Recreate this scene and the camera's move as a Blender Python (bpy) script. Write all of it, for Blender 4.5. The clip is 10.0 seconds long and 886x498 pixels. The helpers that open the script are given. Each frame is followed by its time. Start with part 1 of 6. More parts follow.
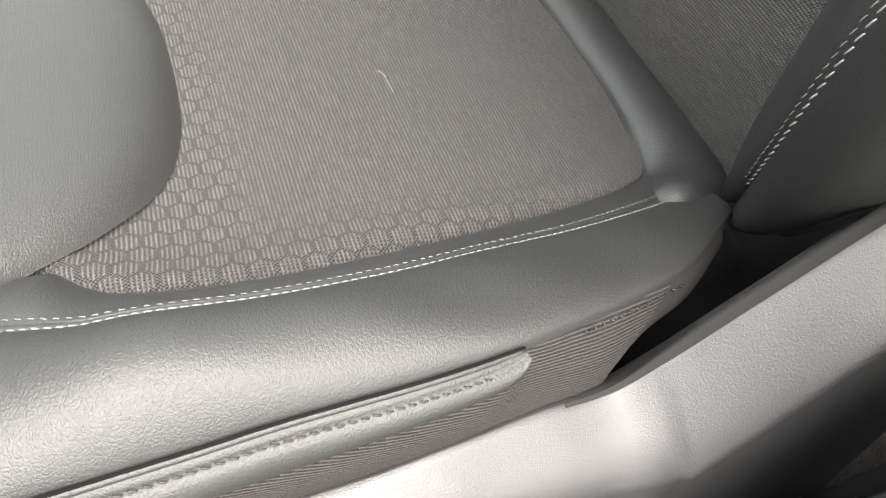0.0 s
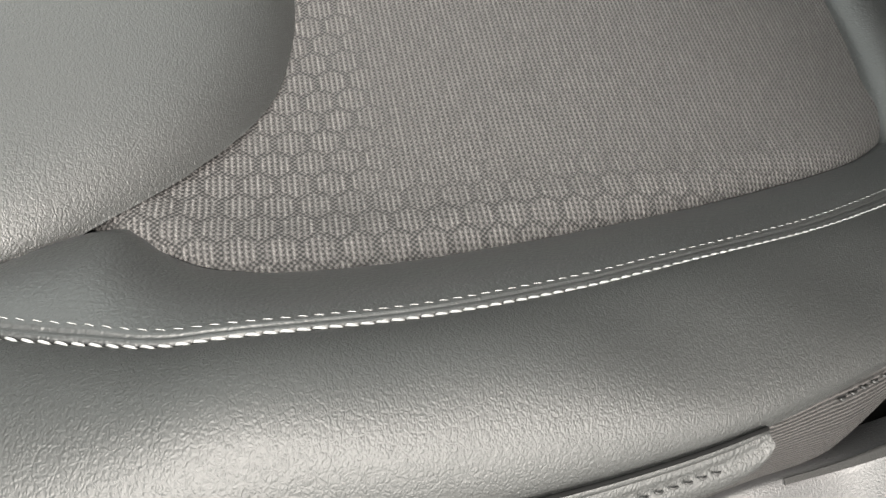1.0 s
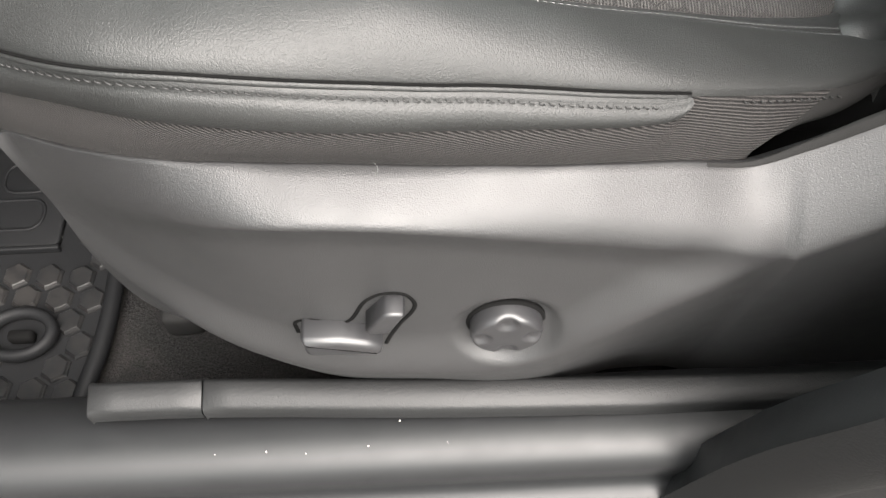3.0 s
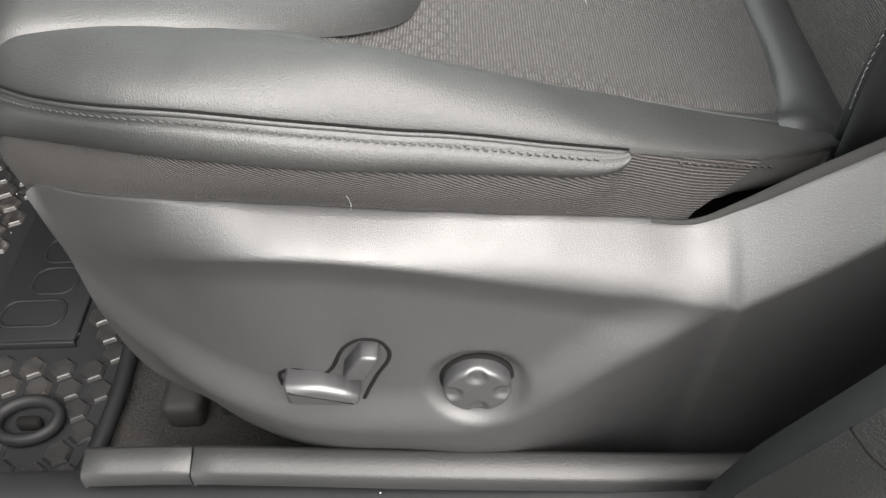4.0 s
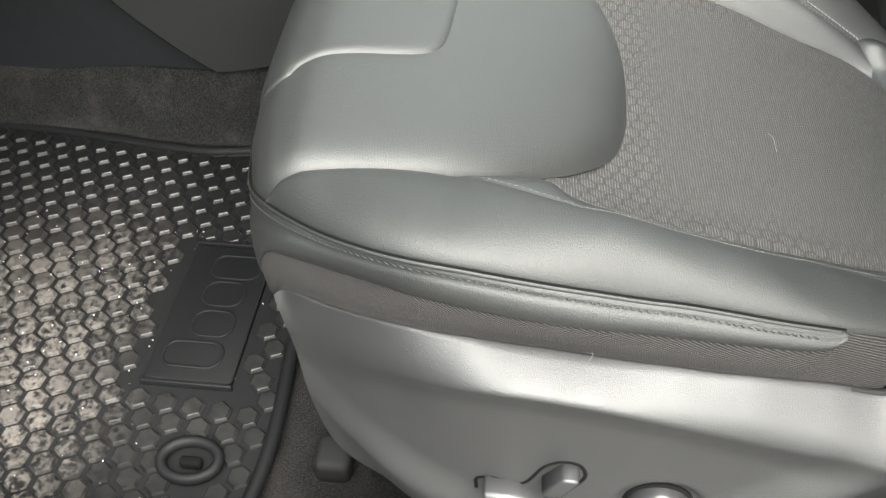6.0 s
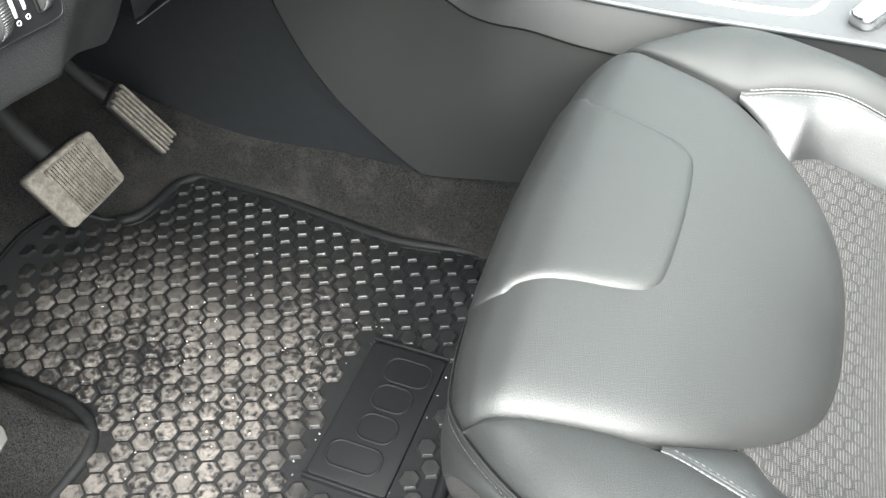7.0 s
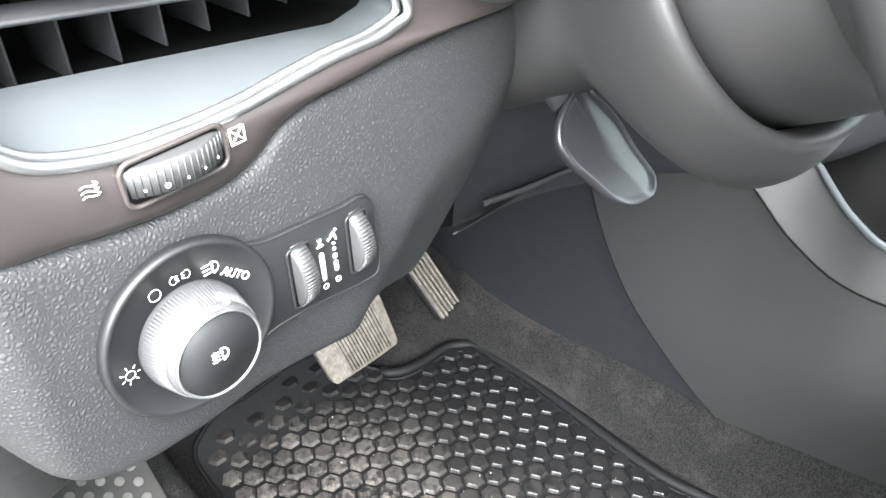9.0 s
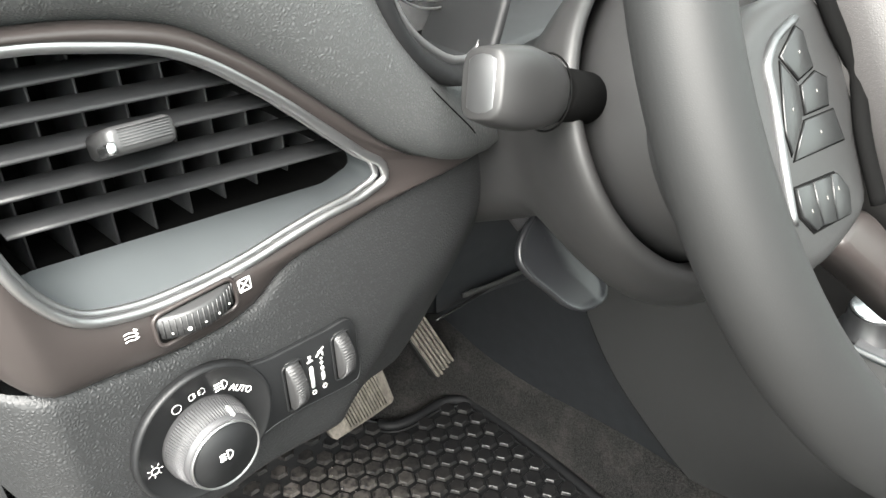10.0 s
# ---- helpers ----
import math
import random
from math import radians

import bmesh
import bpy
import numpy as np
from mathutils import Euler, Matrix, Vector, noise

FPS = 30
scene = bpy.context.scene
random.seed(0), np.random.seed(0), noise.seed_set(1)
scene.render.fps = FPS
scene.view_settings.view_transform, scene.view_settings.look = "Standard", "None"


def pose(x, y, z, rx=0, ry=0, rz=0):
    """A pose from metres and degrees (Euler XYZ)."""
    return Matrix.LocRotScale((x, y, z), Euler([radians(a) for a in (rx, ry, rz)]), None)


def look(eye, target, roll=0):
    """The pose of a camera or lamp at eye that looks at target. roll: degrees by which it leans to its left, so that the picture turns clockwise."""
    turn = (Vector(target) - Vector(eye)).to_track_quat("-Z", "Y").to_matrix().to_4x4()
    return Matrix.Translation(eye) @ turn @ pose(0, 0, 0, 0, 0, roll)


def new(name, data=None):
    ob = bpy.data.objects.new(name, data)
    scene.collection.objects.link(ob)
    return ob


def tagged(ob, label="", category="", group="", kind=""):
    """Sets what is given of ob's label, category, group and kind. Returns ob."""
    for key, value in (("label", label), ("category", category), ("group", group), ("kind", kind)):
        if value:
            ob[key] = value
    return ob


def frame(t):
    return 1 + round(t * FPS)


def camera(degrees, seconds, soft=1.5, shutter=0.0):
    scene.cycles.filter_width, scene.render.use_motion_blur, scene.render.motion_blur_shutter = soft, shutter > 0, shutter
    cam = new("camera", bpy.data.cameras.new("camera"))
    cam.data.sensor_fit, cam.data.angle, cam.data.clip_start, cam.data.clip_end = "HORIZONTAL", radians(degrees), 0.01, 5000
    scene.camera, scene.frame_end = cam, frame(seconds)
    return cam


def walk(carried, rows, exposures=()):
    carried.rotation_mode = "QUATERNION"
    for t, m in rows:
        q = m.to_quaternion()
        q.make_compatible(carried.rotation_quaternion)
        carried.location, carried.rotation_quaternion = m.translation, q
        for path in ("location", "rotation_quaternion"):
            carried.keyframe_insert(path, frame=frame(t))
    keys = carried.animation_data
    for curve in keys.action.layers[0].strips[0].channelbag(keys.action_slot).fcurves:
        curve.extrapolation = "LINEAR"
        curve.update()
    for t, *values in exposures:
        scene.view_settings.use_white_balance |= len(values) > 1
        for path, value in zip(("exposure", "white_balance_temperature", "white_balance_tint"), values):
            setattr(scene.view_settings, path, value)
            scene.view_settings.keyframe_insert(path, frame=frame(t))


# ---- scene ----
cam = camera(55.5, 10.0)

# seconds, eye, target, roll
PATH = [
    (0, (0.273, -0.181, 0.667), (0.6, 1.013, -0.904), -4.9),
    (0.5, (0.257, -0.115, 0.639), (0.435, 0.955, -1.042), -4.9),
    (1, (0.255, -0.077, 0.614), (0.369, 0.891, -1.132), -5.4),
    (1.5, (0.257, -0.069, 0.616), (0.325, 0.83, -1.169), -6.4),
    (2, (0.246, -0.105, 0.638), (0.334, 0.782, -1.152), -3.9),
    (2.5, (0.234, -0.201, 0.681), (0.314, 0.726, -1.09), -1.1),
    (2.7, (0.229, -0.237, 0.688), (0.259, 0.703, -1.077), -2.3),
    (3.8, (0.254, -0.346, 0.679), (0.206, 0.971, -0.825), -3.6),
    (4, (0.26, -0.362, 0.68), (0.197, 0.992, -0.791), -3.8),
    (4.5, (0.261, -0.39, 0.687), (0.187, 1.016, -0.734), -3.7),
    (5, (0.265, -0.401, 0.699), (0.184, 1.035, -0.691), -3.8),
    (5.2, (0.268, -0.405, 0.71), (0.184, 1.037, -0.673), -3.7),
    (6.3, (0.121, -0.308, 0.8), (-0.096, 1.019, -0.681), 0.9),
    (6.5, (0.119, -0.287, 0.823), (-0.195, 1.019, -0.658), -0.2),
    (7, (0.098, -0.253, 0.873), (-0.419, 1.044, -0.559), -1.5),
    (7.5, (0.042, -0.222, 0.882), (-0.743, 1.085, -0.413), -2.2),
    (8, (-0.009, -0.181, 0.846), (-0.99, 1.102, -0.334), -2.5),
    (8.5, (-0.018, -0.153, 0.841), (-1.102, 1.057, -0.324), -2.5),
    (9, (-0.004, -0.147, 0.873), (-1.128, 1.011, -0.308), -2.5),
    (9.5, (0.015, -0.14, 0.925), (-1.16, 1.033, -0.191), -2.5),
    (10, (0.04, -0.16, 0.95), (-1.135, 1.015, -0.162), -1.9),
]
walk(cam, [(t, look(eye, target, roll)) for t, eye, target, roll in PATH],
     exposures=[(0.0, 3.65, 6700, 12), (0.5, 3.4, 6700, 12), (1.2, 3.38, 6750, 8), (2.0, 3.65, 6700, 9), (2.5, 3.2, 6700, 11), (3.6, 3.2, 6600, 11), (4.2, 3.4, 6600, 10), (5.2, 3.4, 6600, 9), (6.5, 3.45, 6450, 4), (7.5, 4.55, 6150, 6), (8.5, 4.7, 6100, 7), (9.0, 4.7, 6100, 8), (9.5, 4.3, 6250, 8), (10.0, 3.65, 6500, 7)])

# ---- world and light: an overcast day outside the open driver's door ----
world = bpy.data.worlds.new("overcast_sky")
world.use_nodes = True
scene.world = world
wn = world.node_tree
sky = wn.nodes.new("ShaderNodeTexSky")
sky.sky_type = "NISHITA"
sky.sun_disc = False
sky.sun_elevation = radians(55)
sky.sun_rotation = radians(146)
sky.dust_density = 6.0
sky.air_density = 1.0
sky.ozone_density = 1.0
soft_sky = wn.nodes.new("ShaderNodeMix")
soft_sky.data_type = "RGBA"
soft_sky.inputs[0].default_value = 0.7
soft_sky.inputs[7].default_value = (9.1, 9.8, 9.3, 1)
wn.links.new(sky.outputs[0], soft_sky.inputs[6])
wn.links.new(soft_sky.outputs[2], wn.nodes["Background"].inputs[0])
wn.nodes["Background"].inputs[1].default_value = 0.052
sun_data = bpy.data.lights.new("sun", "SUN")
sun_data.energy = 2.9
sun_data.angle = radians(66)
sun_data.color = (1.0, 0.955, 0.925)
sun = new("sun", sun_data)
sun.matrix_world = look((1.6, -2.15, 4.2), (0.1, 0.1, 0.4))

# ---- materials ----
class Nodes:
    """A small builder for node materials."""

    def __init__(self, name):
        self.mat = bpy.data.materials.new(name)
        self.mat.use_nodes = True
        self.tree = self.mat.node_tree
        self.bsdf = self.tree.nodes["Principled BSDF"]
        self.co = self.add("ShaderNodeNewGeometry").outputs["Position"]

    def add(self, kind, **values):
        node = self.tree.nodes.new(kind)
        if "operation" in values:
            node.operation = values["operation"]
        if "use_clamp" in values:
            node.use_clamp = values["use_clamp"]
        if "feature" in values:
            node.feature = values["feature"]
        if "interpolation_type" in values:
            node.interpolation_type = values["interpolation_type"]
        if "data_type" in values:
            node.data_type = values["data_type"]
        return node

    def put(self, socket, value):
        if isinstance(value, bpy.types.NodeSocket):
            self.tree.links.new(value, socket)
        else:
            socket.default_value = value

    def math(self, op, a, b=0.0, c=0.0, clamp=False):
        node = self.add("ShaderNodeMath", operation=op, use_clamp=clamp)
        for socket, value in zip(node.inputs, (a, b, c)):
            self.put(socket, value)
        return node.outputs[0]

    def vec(self, op, a, b=(0, 0, 0)):
        node = self.add("ShaderNodeVectorMath", operation=op)
        self.put(node.inputs[0], a)
        self.put(node.inputs[1], b)
        return node.outputs[0]

    def noise(self, scale, detail=3.0, rough=0.5, vector=None, out=0):
        node = self.add("ShaderNodeTexNoise")
        self.put(node.inputs["Vector"], vector or self.co)
        node.inputs["Scale"].default_value = scale
        node.inputs["Detail"].default_value = detail
        node.inputs["Roughness"].default_value = rough
        return node.outputs[out]

    def cells(self, scale, feature="DISTANCE_TO_EDGE", vector=None, jitter=1.0):
        node = self.add("ShaderNodeTexVoronoi", feature=feature)
        self.put(node.inputs["Vector"], vector or self.co)
        node.inputs["Scale"].default_value = scale
        node.inputs["Randomness"].default_value = jitter
        return node.outputs["Distance"]

    def ramp(self, value, low, high, a=0.0, b=1.0):
        node = self.add("ShaderNodeMapRange", interpolation_type="SMOOTHSTEP")
        for n, v in enumerate((value, low, high, a, b)):
            self.put(node.inputs[n], v)
        return node.outputs[0]

    def mix(self, factor, a, b):
        node = self.add("ShaderNodeMix", data_type="RGBA")
        self.put(node.inputs[0], factor)
        self.put(node.inputs[6], (*a, 1) if isinstance(a, tuple) else a)
        self.put(node.inputs[7], (*b, 1) if isinstance(b, tuple) else b)
        return node.outputs[2]

    def axes(self):
        node = self.add("ShaderNodeSeparateXYZ")
        self.put(node.inputs[0], self.co)
        return node.outputs

    def bump(self, height, strength, distance):
        node = self.add("ShaderNodeBump")
        node.inputs["Strength"].default_value = strength
        node.inputs["Distance"].default_value = distance
        self.put(node.inputs["Height"], height)
        return node.outputs[0]

    def done(self, colour, rough, normal=None, metal=0.0, spec=0.5, sheen=0.0):
        ins = self.bsdf.inputs
        self.put(ins["Base Color"], (*colour, 1) if isinstance(colour, tuple) else colour)
        self.put(ins["Roughness"], rough)
        self.put(ins["Metallic"], metal)
        ins["Specular IOR Level"].default_value = spec
        ins["Sheen Weight"].default_value = sheen
        if normal is not None:
            self.put(ins["Normal"], normal)
        return self.mat


def shade(colour, k):
    return tuple(c * k for c in colour)


def plain(name, colour, rough, metal=0.0, grain=900.0, depth=0.00008, vary=0.18, spec=0.5):
    """Plain plastic, paint or metal with a fine grain and slight stains."""
    n = Nodes(name)
    stain = n.noise(14.0, 5.0, 0.6)
    col = n.mix(stain, shade(colour, 1 - vary), shade(colour, 1 + vary))
    r = n.math("ADD", n.math("MULTIPLY", n.noise(60.0, 4.0), 0.14), rough - 0.07)
    return n.done(col, r, n.bump(n.noise(grain, 2.0), 0.5, depth), metal, spec)


def leather(name, colour, rough, scale, depth, spec=0.5, folds=0.5, soft=0.55, strength=0.9, pit=0.2, stretch=1.0):
    """Grained leather or soft-touch vinyl: closed cells split by fine creases."""
    n = Nodes(name)
    warp = n.vec("SCALE", n.noise(scale * 0.25, 2.0, out=1))
    warp.node.inputs["Scale"].default_value = 1.2 / scale
    at = n.vec("MULTIPLY", n.vec("ADD", n.co, warp), (1.0, stretch, 1.0))
    pore = n.ramp(n.cells(scale, vector=at), 0.0, soft)
    crease = n.ramp(n.cells(scale * 0.46, vector=at), 0.0, 0.26)
    # longer, slanting wrinkles that come and go
    drawn = n.vec("MULTIPLY", n.vec("ADD", at, n.vec("MULTIPLY", n.noise(40.0, 2.0, out=1), (0.010, 0.010, 0.010))), (1.0, 0.45, 1.0))
    wrinkle = n.math("MULTIPLY", n.ramp(n.cells(scale * 0.16, vector=drawn), 0.0, 0.07, 1.0, 0.0), n.ramp(n.noise(28.0, 2.0), 0.45, 0.65))
    height = n.math("ADD", n.math("MULTIPLY", pore, 0.5), n.math("MULTIPLY", crease, folds))
    height = n.math("SUBTRACT", height, n.math("MULTIPLY", wrinkle, folds * 0.7))
    wear = n.noise(9.0, 4.0, 0.6)
    # pit darkens the pores in the colour, as shade in them would
    tone = n.math("MULTIPLY", n.math("ADD", 0.84, n.math("MULTIPLY", wear, 0.32)), n.math("ADD", 1.0 - pit, n.math("MULTIPLY", pore, pit)))
    col = n.mix(tone, (0, 0, 0), colour)
    r = n.math("ADD", n.math("MULTIPLY", wear, 0.16), rough - 0.08)
    return n.done(col, r, n.bump(height, strength, depth), 0.0, spec)


def seat_cloth(name, upright):
    """Ribbed cloth, woven in honeycomb cells that fade towards the middle."""
    n = Nodes(name)
    x, y, z = n.axes()
    if upright:
        x = n.math("ADD", z, 0.02)
    size = 0.0122
    px, py = n.math("DIVIDE", x, size), n.math("DIVIDE", y, size)

    def cell(ox, oy):
        a = n.math("SUBTRACT", n.math("FLOORED_MODULO", n.math("ADD", px, ox), 1.0), 0.5)
        b = n.math("SUBTRACT", n.math("FLOORED_MODULO", n.math("ADD", py, oy), 1.7320508), 0.8660254)
        a, b = n.math("ABSOLUTE", a), n.math("ABSOLUTE", b)
        return n.math("MAXIMUM", a, n.math("ADD", n.math("MULTIPLY", a, 0.5), n.math("MULTIPLY", b, 0.8660254)))

    far = n.math("MINIMUM", cell(0, 0), cell(0.5, 0.8660254))
    inside = n.ramp(far, 0.405, 0.445, 1.0, 0.05)
    # cells stand out near the pad and the side seams and fade on the seat's middle
    edge = n.math("MAXIMUM", n.ramp(x, 0.235, 0.275, 1.0, 0.0), n.ramp(n.math("ABSOLUTE", n.math("SUBTRACT", y, 0.231)), 0.115, 0.165))
    edge = n.math("MULTIPLY", edge, n.ramp(x, 0.36, 0.50, 1.0, 0.45))
    mask = n.math("ADD", n.math("MULTIPLY", n.math("MULTIPLY", inside, edge), 0.88), n.math("MULTIPLY", n.math("SUBTRACT", 1.0, edge), 0.64))
    # five pale cords to a cell, over a fine knit of staggered loops
    sway = n.math("ADD", px, n.math("MULTIPLY", n.noise(500.0, 1.0), 0.03))
    rib = n.math("ADD", n.math("MULTIPLY", n.math("COSINE", n.math("MULTIPLY", sway, 12 * math.pi)), 0.5), 0.5)
    rib = n.math("POWER", rib, 1.5)
    twist = n.math("SINE", n.math("MULTIPLY", n.math("ADD", y, n.math("MULTIPLY", x, 0.7)), 2 * math.pi / 0.0012))
    rib = n.math("MULTIPLY", rib, n.math("ADD", 0.82, n.math("MULTIPLY", twist, 0.18)))
    loop = n.math("MULTIPLY", n.math("SINE", n.math("MULTIPLY", px, 12 * math.pi)), n.math("SINE", n.math("MULTIPLY", y, 2 * math.pi / 0.0019)))
    loop = n.math("ADD", n.math("ADD", n.math("MULTIPLY", loop, 0.42), 0.10), n.math("MULTIPLY", n.noise(1500.0, 2.0), 0.75))
    loop = n.ramp(loop, 0.20, 0.85)
    thread = n.vec("MULTIPLY", n.co, (0.0, 90.0, 90.0) if upright else (0.0, 90.0, 0.0))
    column = n.add("ShaderNodeCombineXYZ")
    n.put(column.inputs[0], n.math("MULTIPLY", n.math("ROUND", n.math("MULTIPLY", sway, 6.0)), 7.3))
    uneven = n.noise(1.0, 2.0, 0.6, vector=n.vec("ADD", thread, column.outputs[0]))
    cord = n.math("MULTIPLY", n.math("MULTIPLY", rib, mask), n.ramp(uneven, 0.30, 0.70, 0.62, 1.10))
    height = n.math("ADD", cord, n.math("MULTIPLY", loop, 0.6))
    light = n.math("MAXIMUM", cord, n.math("MULTIPLY", loop, 0.42), clamp=True)
    worn = n.noise(16.0, 4.0, 0.6)
    # the upright copy of the same cloth is brightened in its colour
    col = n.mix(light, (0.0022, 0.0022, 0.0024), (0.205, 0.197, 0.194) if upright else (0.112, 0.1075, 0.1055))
    col = n.mix(n.math("MULTIPLY", worn, 0.10), col, (0.045, 0.043, 0.041))
    return n.done(col, 0.82, n.bump(height, 1.0, 0.0007), 0.0, 0.25)


def twill():
    """Ribbed side cloth with slanting cords."""
    n = Nodes("twill")
    x, y, z = n.axes()
    along = n.math("ADD", n.math("MULTIPLY", z, 1.0), n.math("ADD", n.math("MULTIPLY", x, 0.50), n.math("MULTIPLY", y, -0.2)))
    along = n.math("ADD", along, n.math("MULTIPLY", n.noise(300.0, 1.0), 0.0005))
    cord = n.math("ADD", n.math("MULTIPLY", n.math("SINE", n.math("MULTIPLY", along, 2 * math.pi / 0.0016)), 0.5), 0.5)
    fuzz = n.ramp(n.noise(1300.0, 3.0), 0.32, 0.68)
    col = n.mix(n.math("ADD", n.math("MULTIPLY", n.math("POWER", cord, 1.7), 0.75), n.math("MULTIPLY", fuzz, 0.25)), (0.0025, 0.0025, 0.0025), (0.047, 0.044, 0.043))
    return n.done(col, 0.85, n.bump(n.math("ADD", cord, n.math("MULTIPLY", fuzz, 0.5)), 0.9, 0.0008), 0.0, 0.2)


def rubber(name, dusty, gloss, spec):
    """Black rubber with dried mud and pale dust in patches."""
    n = Nodes(name)
    x, y, z = n.axes()
    patch = n.noise(5.0, 6.0, 0.65)
    spot = n.noise(150.0, 4.0, 0.7)
    drift = n.math("MULTIPLY", n.math("SUBTRACT", patch, 0.5), 0.35)
    side = n.ramp(n.math("ADD", y, drift), 0.24, 0.46, 1.0, 0.10)
    front = n.ramp(n.math("ADD", x, drift), -0.34, -0.20, 1.0, 0.12)
    # the fade at the toe end also puts the shade there into the dust
    where = n.math("MULTIPLY", n.math("MULTIPLY", side, front), n.ramp(n.math("ADD", x, drift), -0.79, -0.66))
    lot = n.ramp(n.add("ShaderNodeObjectInfo").outputs["Random"], 0.0, 1.0, 0.50, 0.92)
    cover = n.ramp(n.math("ADD", n.math("MULTIPLY", patch, 0.4), n.math("MULTIPLY", spot, 0.7)), 0.46, 0.63, 0.04, 1.0)
    dust = n.math("MULTIPLY", n.math("MULTIPLY", lot, cover), n.math("MULTIPLY", where, dusty), clamp=True)
    col = n.mix(dust, (0.005, 0.0053, 0.0058), (0.112, 0.100, 0.090))
    rough = n.ramp(dust, 0.0, 0.6, gloss, 0.85)
    return n.done(col, rough, n.bump(n.noise(500.0, 4.0, 0.7), 0.5, 0.0003), 0.0, spec)


def carpet():
    n = Nodes("carpet")
    pile = n.ramp(n.noise(480.0, 3.0, 0.85), 0.36, 0.68)
    tuft = n.cells(450.0, "F1")
    dirt = n.ramp(n.noise(13.0, 6.0, 0.7), 0.45, 0.75)
    col = n.mix(n.math("ADD", n.math("MULTIPLY", pile, 0.9), n.math("MULTIPLY", tuft, 0.3), clamp=True), (0.003, 0.003, 0.0032), (0.038, 0.0372, 0.037))
    col = n.mix(n.math("MULTIPLY", dirt, 0.22), col, (0.12, 0.110, 0.102))
    return n.done(col, 0.95, n.bump(n.math("ADD", pile, tuft), 1.0, 0.0016), 0.0, 0.1)


def pedal_rubber():
    n = Nodes("worn_pedal_rubber")
    worn = n.ramp(n.noise(110.0, 6.0, 0.7), 0.30, 0.70)
    col = n.mix(worn, (0.065, 0.057, 0.049), (0.150, 0.134, 0.115))
    return n.done(col, 0.8, n.bump(n.noise(600.0, 3.0), 0.5, 0.0003))


def asphalt():
    n = Nodes("asphalt")
    col = n.mix(n.noise(3.0, 8.0, 0.8), (0.030, 0.028, 0.026), (0.080, 0.072, 0.066))
    return n.done(col, 0.9, n.bump(n.noise(120.0, 4.0), 0.6, 0.004))


def glass(name):
    n = Nodes(name)
    n.bsdf.inputs["Transmission Weight"].default_value = 1.0
    return n.done((0.9, 0.95, 0.93), 0.02)


LEATHER = leather("black_leather", (0.0170, 0.0178, 0.0176), 0.55, 1250.0, 0.00024, spec=0.43, folds=0.34, strength=0.8, pit=0.45, stretch=0.75)
LEATHER_PAD = leather("black_leather_pad", (0.0180, 0.0188, 0.0185), 0.52, 1250.0, 0.00023, spec=0.50, folds=0.34, strength=0.8, pit=0.45, stretch=0.8)
LEATHER_TRIM = leather("smooth_leather_trim", (0.020, 0.0208, 0.0210), 0.40, 720.0, 0.00016, folds=0.3, pit=0.3)
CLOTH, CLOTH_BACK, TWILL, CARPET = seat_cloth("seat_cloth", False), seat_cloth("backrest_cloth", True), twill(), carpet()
THREAD = plain("pale_thread", (0.21, 0.213, 0.212), 0.6, grain=3000.0, depth=0.0002)
THREAD_DARK = plain("dark_thread", (0.006, 0.006, 0.006), 0.6, grain=3000.0, depth=0.0002)
BINDING = plain("dark_binding_cloth", (0.011, 0.0108, 0.0106), 0.9, grain=1600.0, depth=0.0006, spec=0.2)
VALANCE = plain("grained_grey_plastic", (0.0145, 0.0145, 0.015), 0.48, grain=1400.0, depth=0.00050)
SWITCH = plain("satin_dark_switch_plastic", (0.016, 0.016, 0.017), 0.38, grain=1500.0, depth=0.00004)
# near-black for joints, and for shade in hollows put into the colour
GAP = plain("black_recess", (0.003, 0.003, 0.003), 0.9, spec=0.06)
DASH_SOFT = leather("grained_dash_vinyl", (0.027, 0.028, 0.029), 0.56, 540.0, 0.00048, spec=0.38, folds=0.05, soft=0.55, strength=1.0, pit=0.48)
# the dash vinyl again, its light from the windscreen put into a paler colour
DASH_TOP_LIT = leather("dash_vinyl_lit_top", (0.084, 0.087, 0.088), 0.48, 540.0, 0.00050, folds=0.05, soft=0.60, strength=1.0, pit=0.40)
AIRBAG = leather("grained_airbag_vinyl", (0.044, 0.0415, 0.041), 0.60, 1100.0, 0.00014, folds=0.2, pit=0.2)
DASH_HARD = plain("grained_hard_plastic", (0.016, 0.017, 0.018), 0.5, grain=900.0, depth=0.00025)
BEZEL = plain("satin_brown_bezel", (0.034, 0.029, 0.0278), 0.34, metal=0.25, grain=2500.0, depth=0.00003)
CHROME = plain("satin_silver_ring", (0.36, 0.362, 0.365), 0.42, metal=1.0, grain=2500.0, depth=0.00002, vary=0.06)
SPOKE_TRIM = plain("satin_grey_metal_strip", (0.17, 0.172, 0.175), 0.45, metal=1.0, grain=2500.0, depth=0.00002, vary=0.06)
SILVER = plain("bright_silver_trim", (0.60, 0.61, 0.62), 0.26, metal=1.0, vary=0.05, depth=0.00002)
VENT = plain("black_vent_plastic", (0.014, 0.0145, 0.0155), 0.52, grain=1200.0, depth=0.00015)
VENT_LIP = plain("smooth_grey_vent_lip", (0.036, 0.040, 0.042), 0.38, grain=1500.0, depth=0.00003)
KNOB = plain("satin_grey_knob", (0.046, 0.046, 0.048), 0.46, metal=0.2, grain=2500.0, depth=0.00003)
DIMMER = plain("grey_ribbed_plastic", (0.036, 0.0362, 0.037), 0.40, metal=0.2, grain=2500.0, depth=0.00003)
DOT = plain("worn_grey_dot", (0.16, 0.155, 0.145), 0.7)
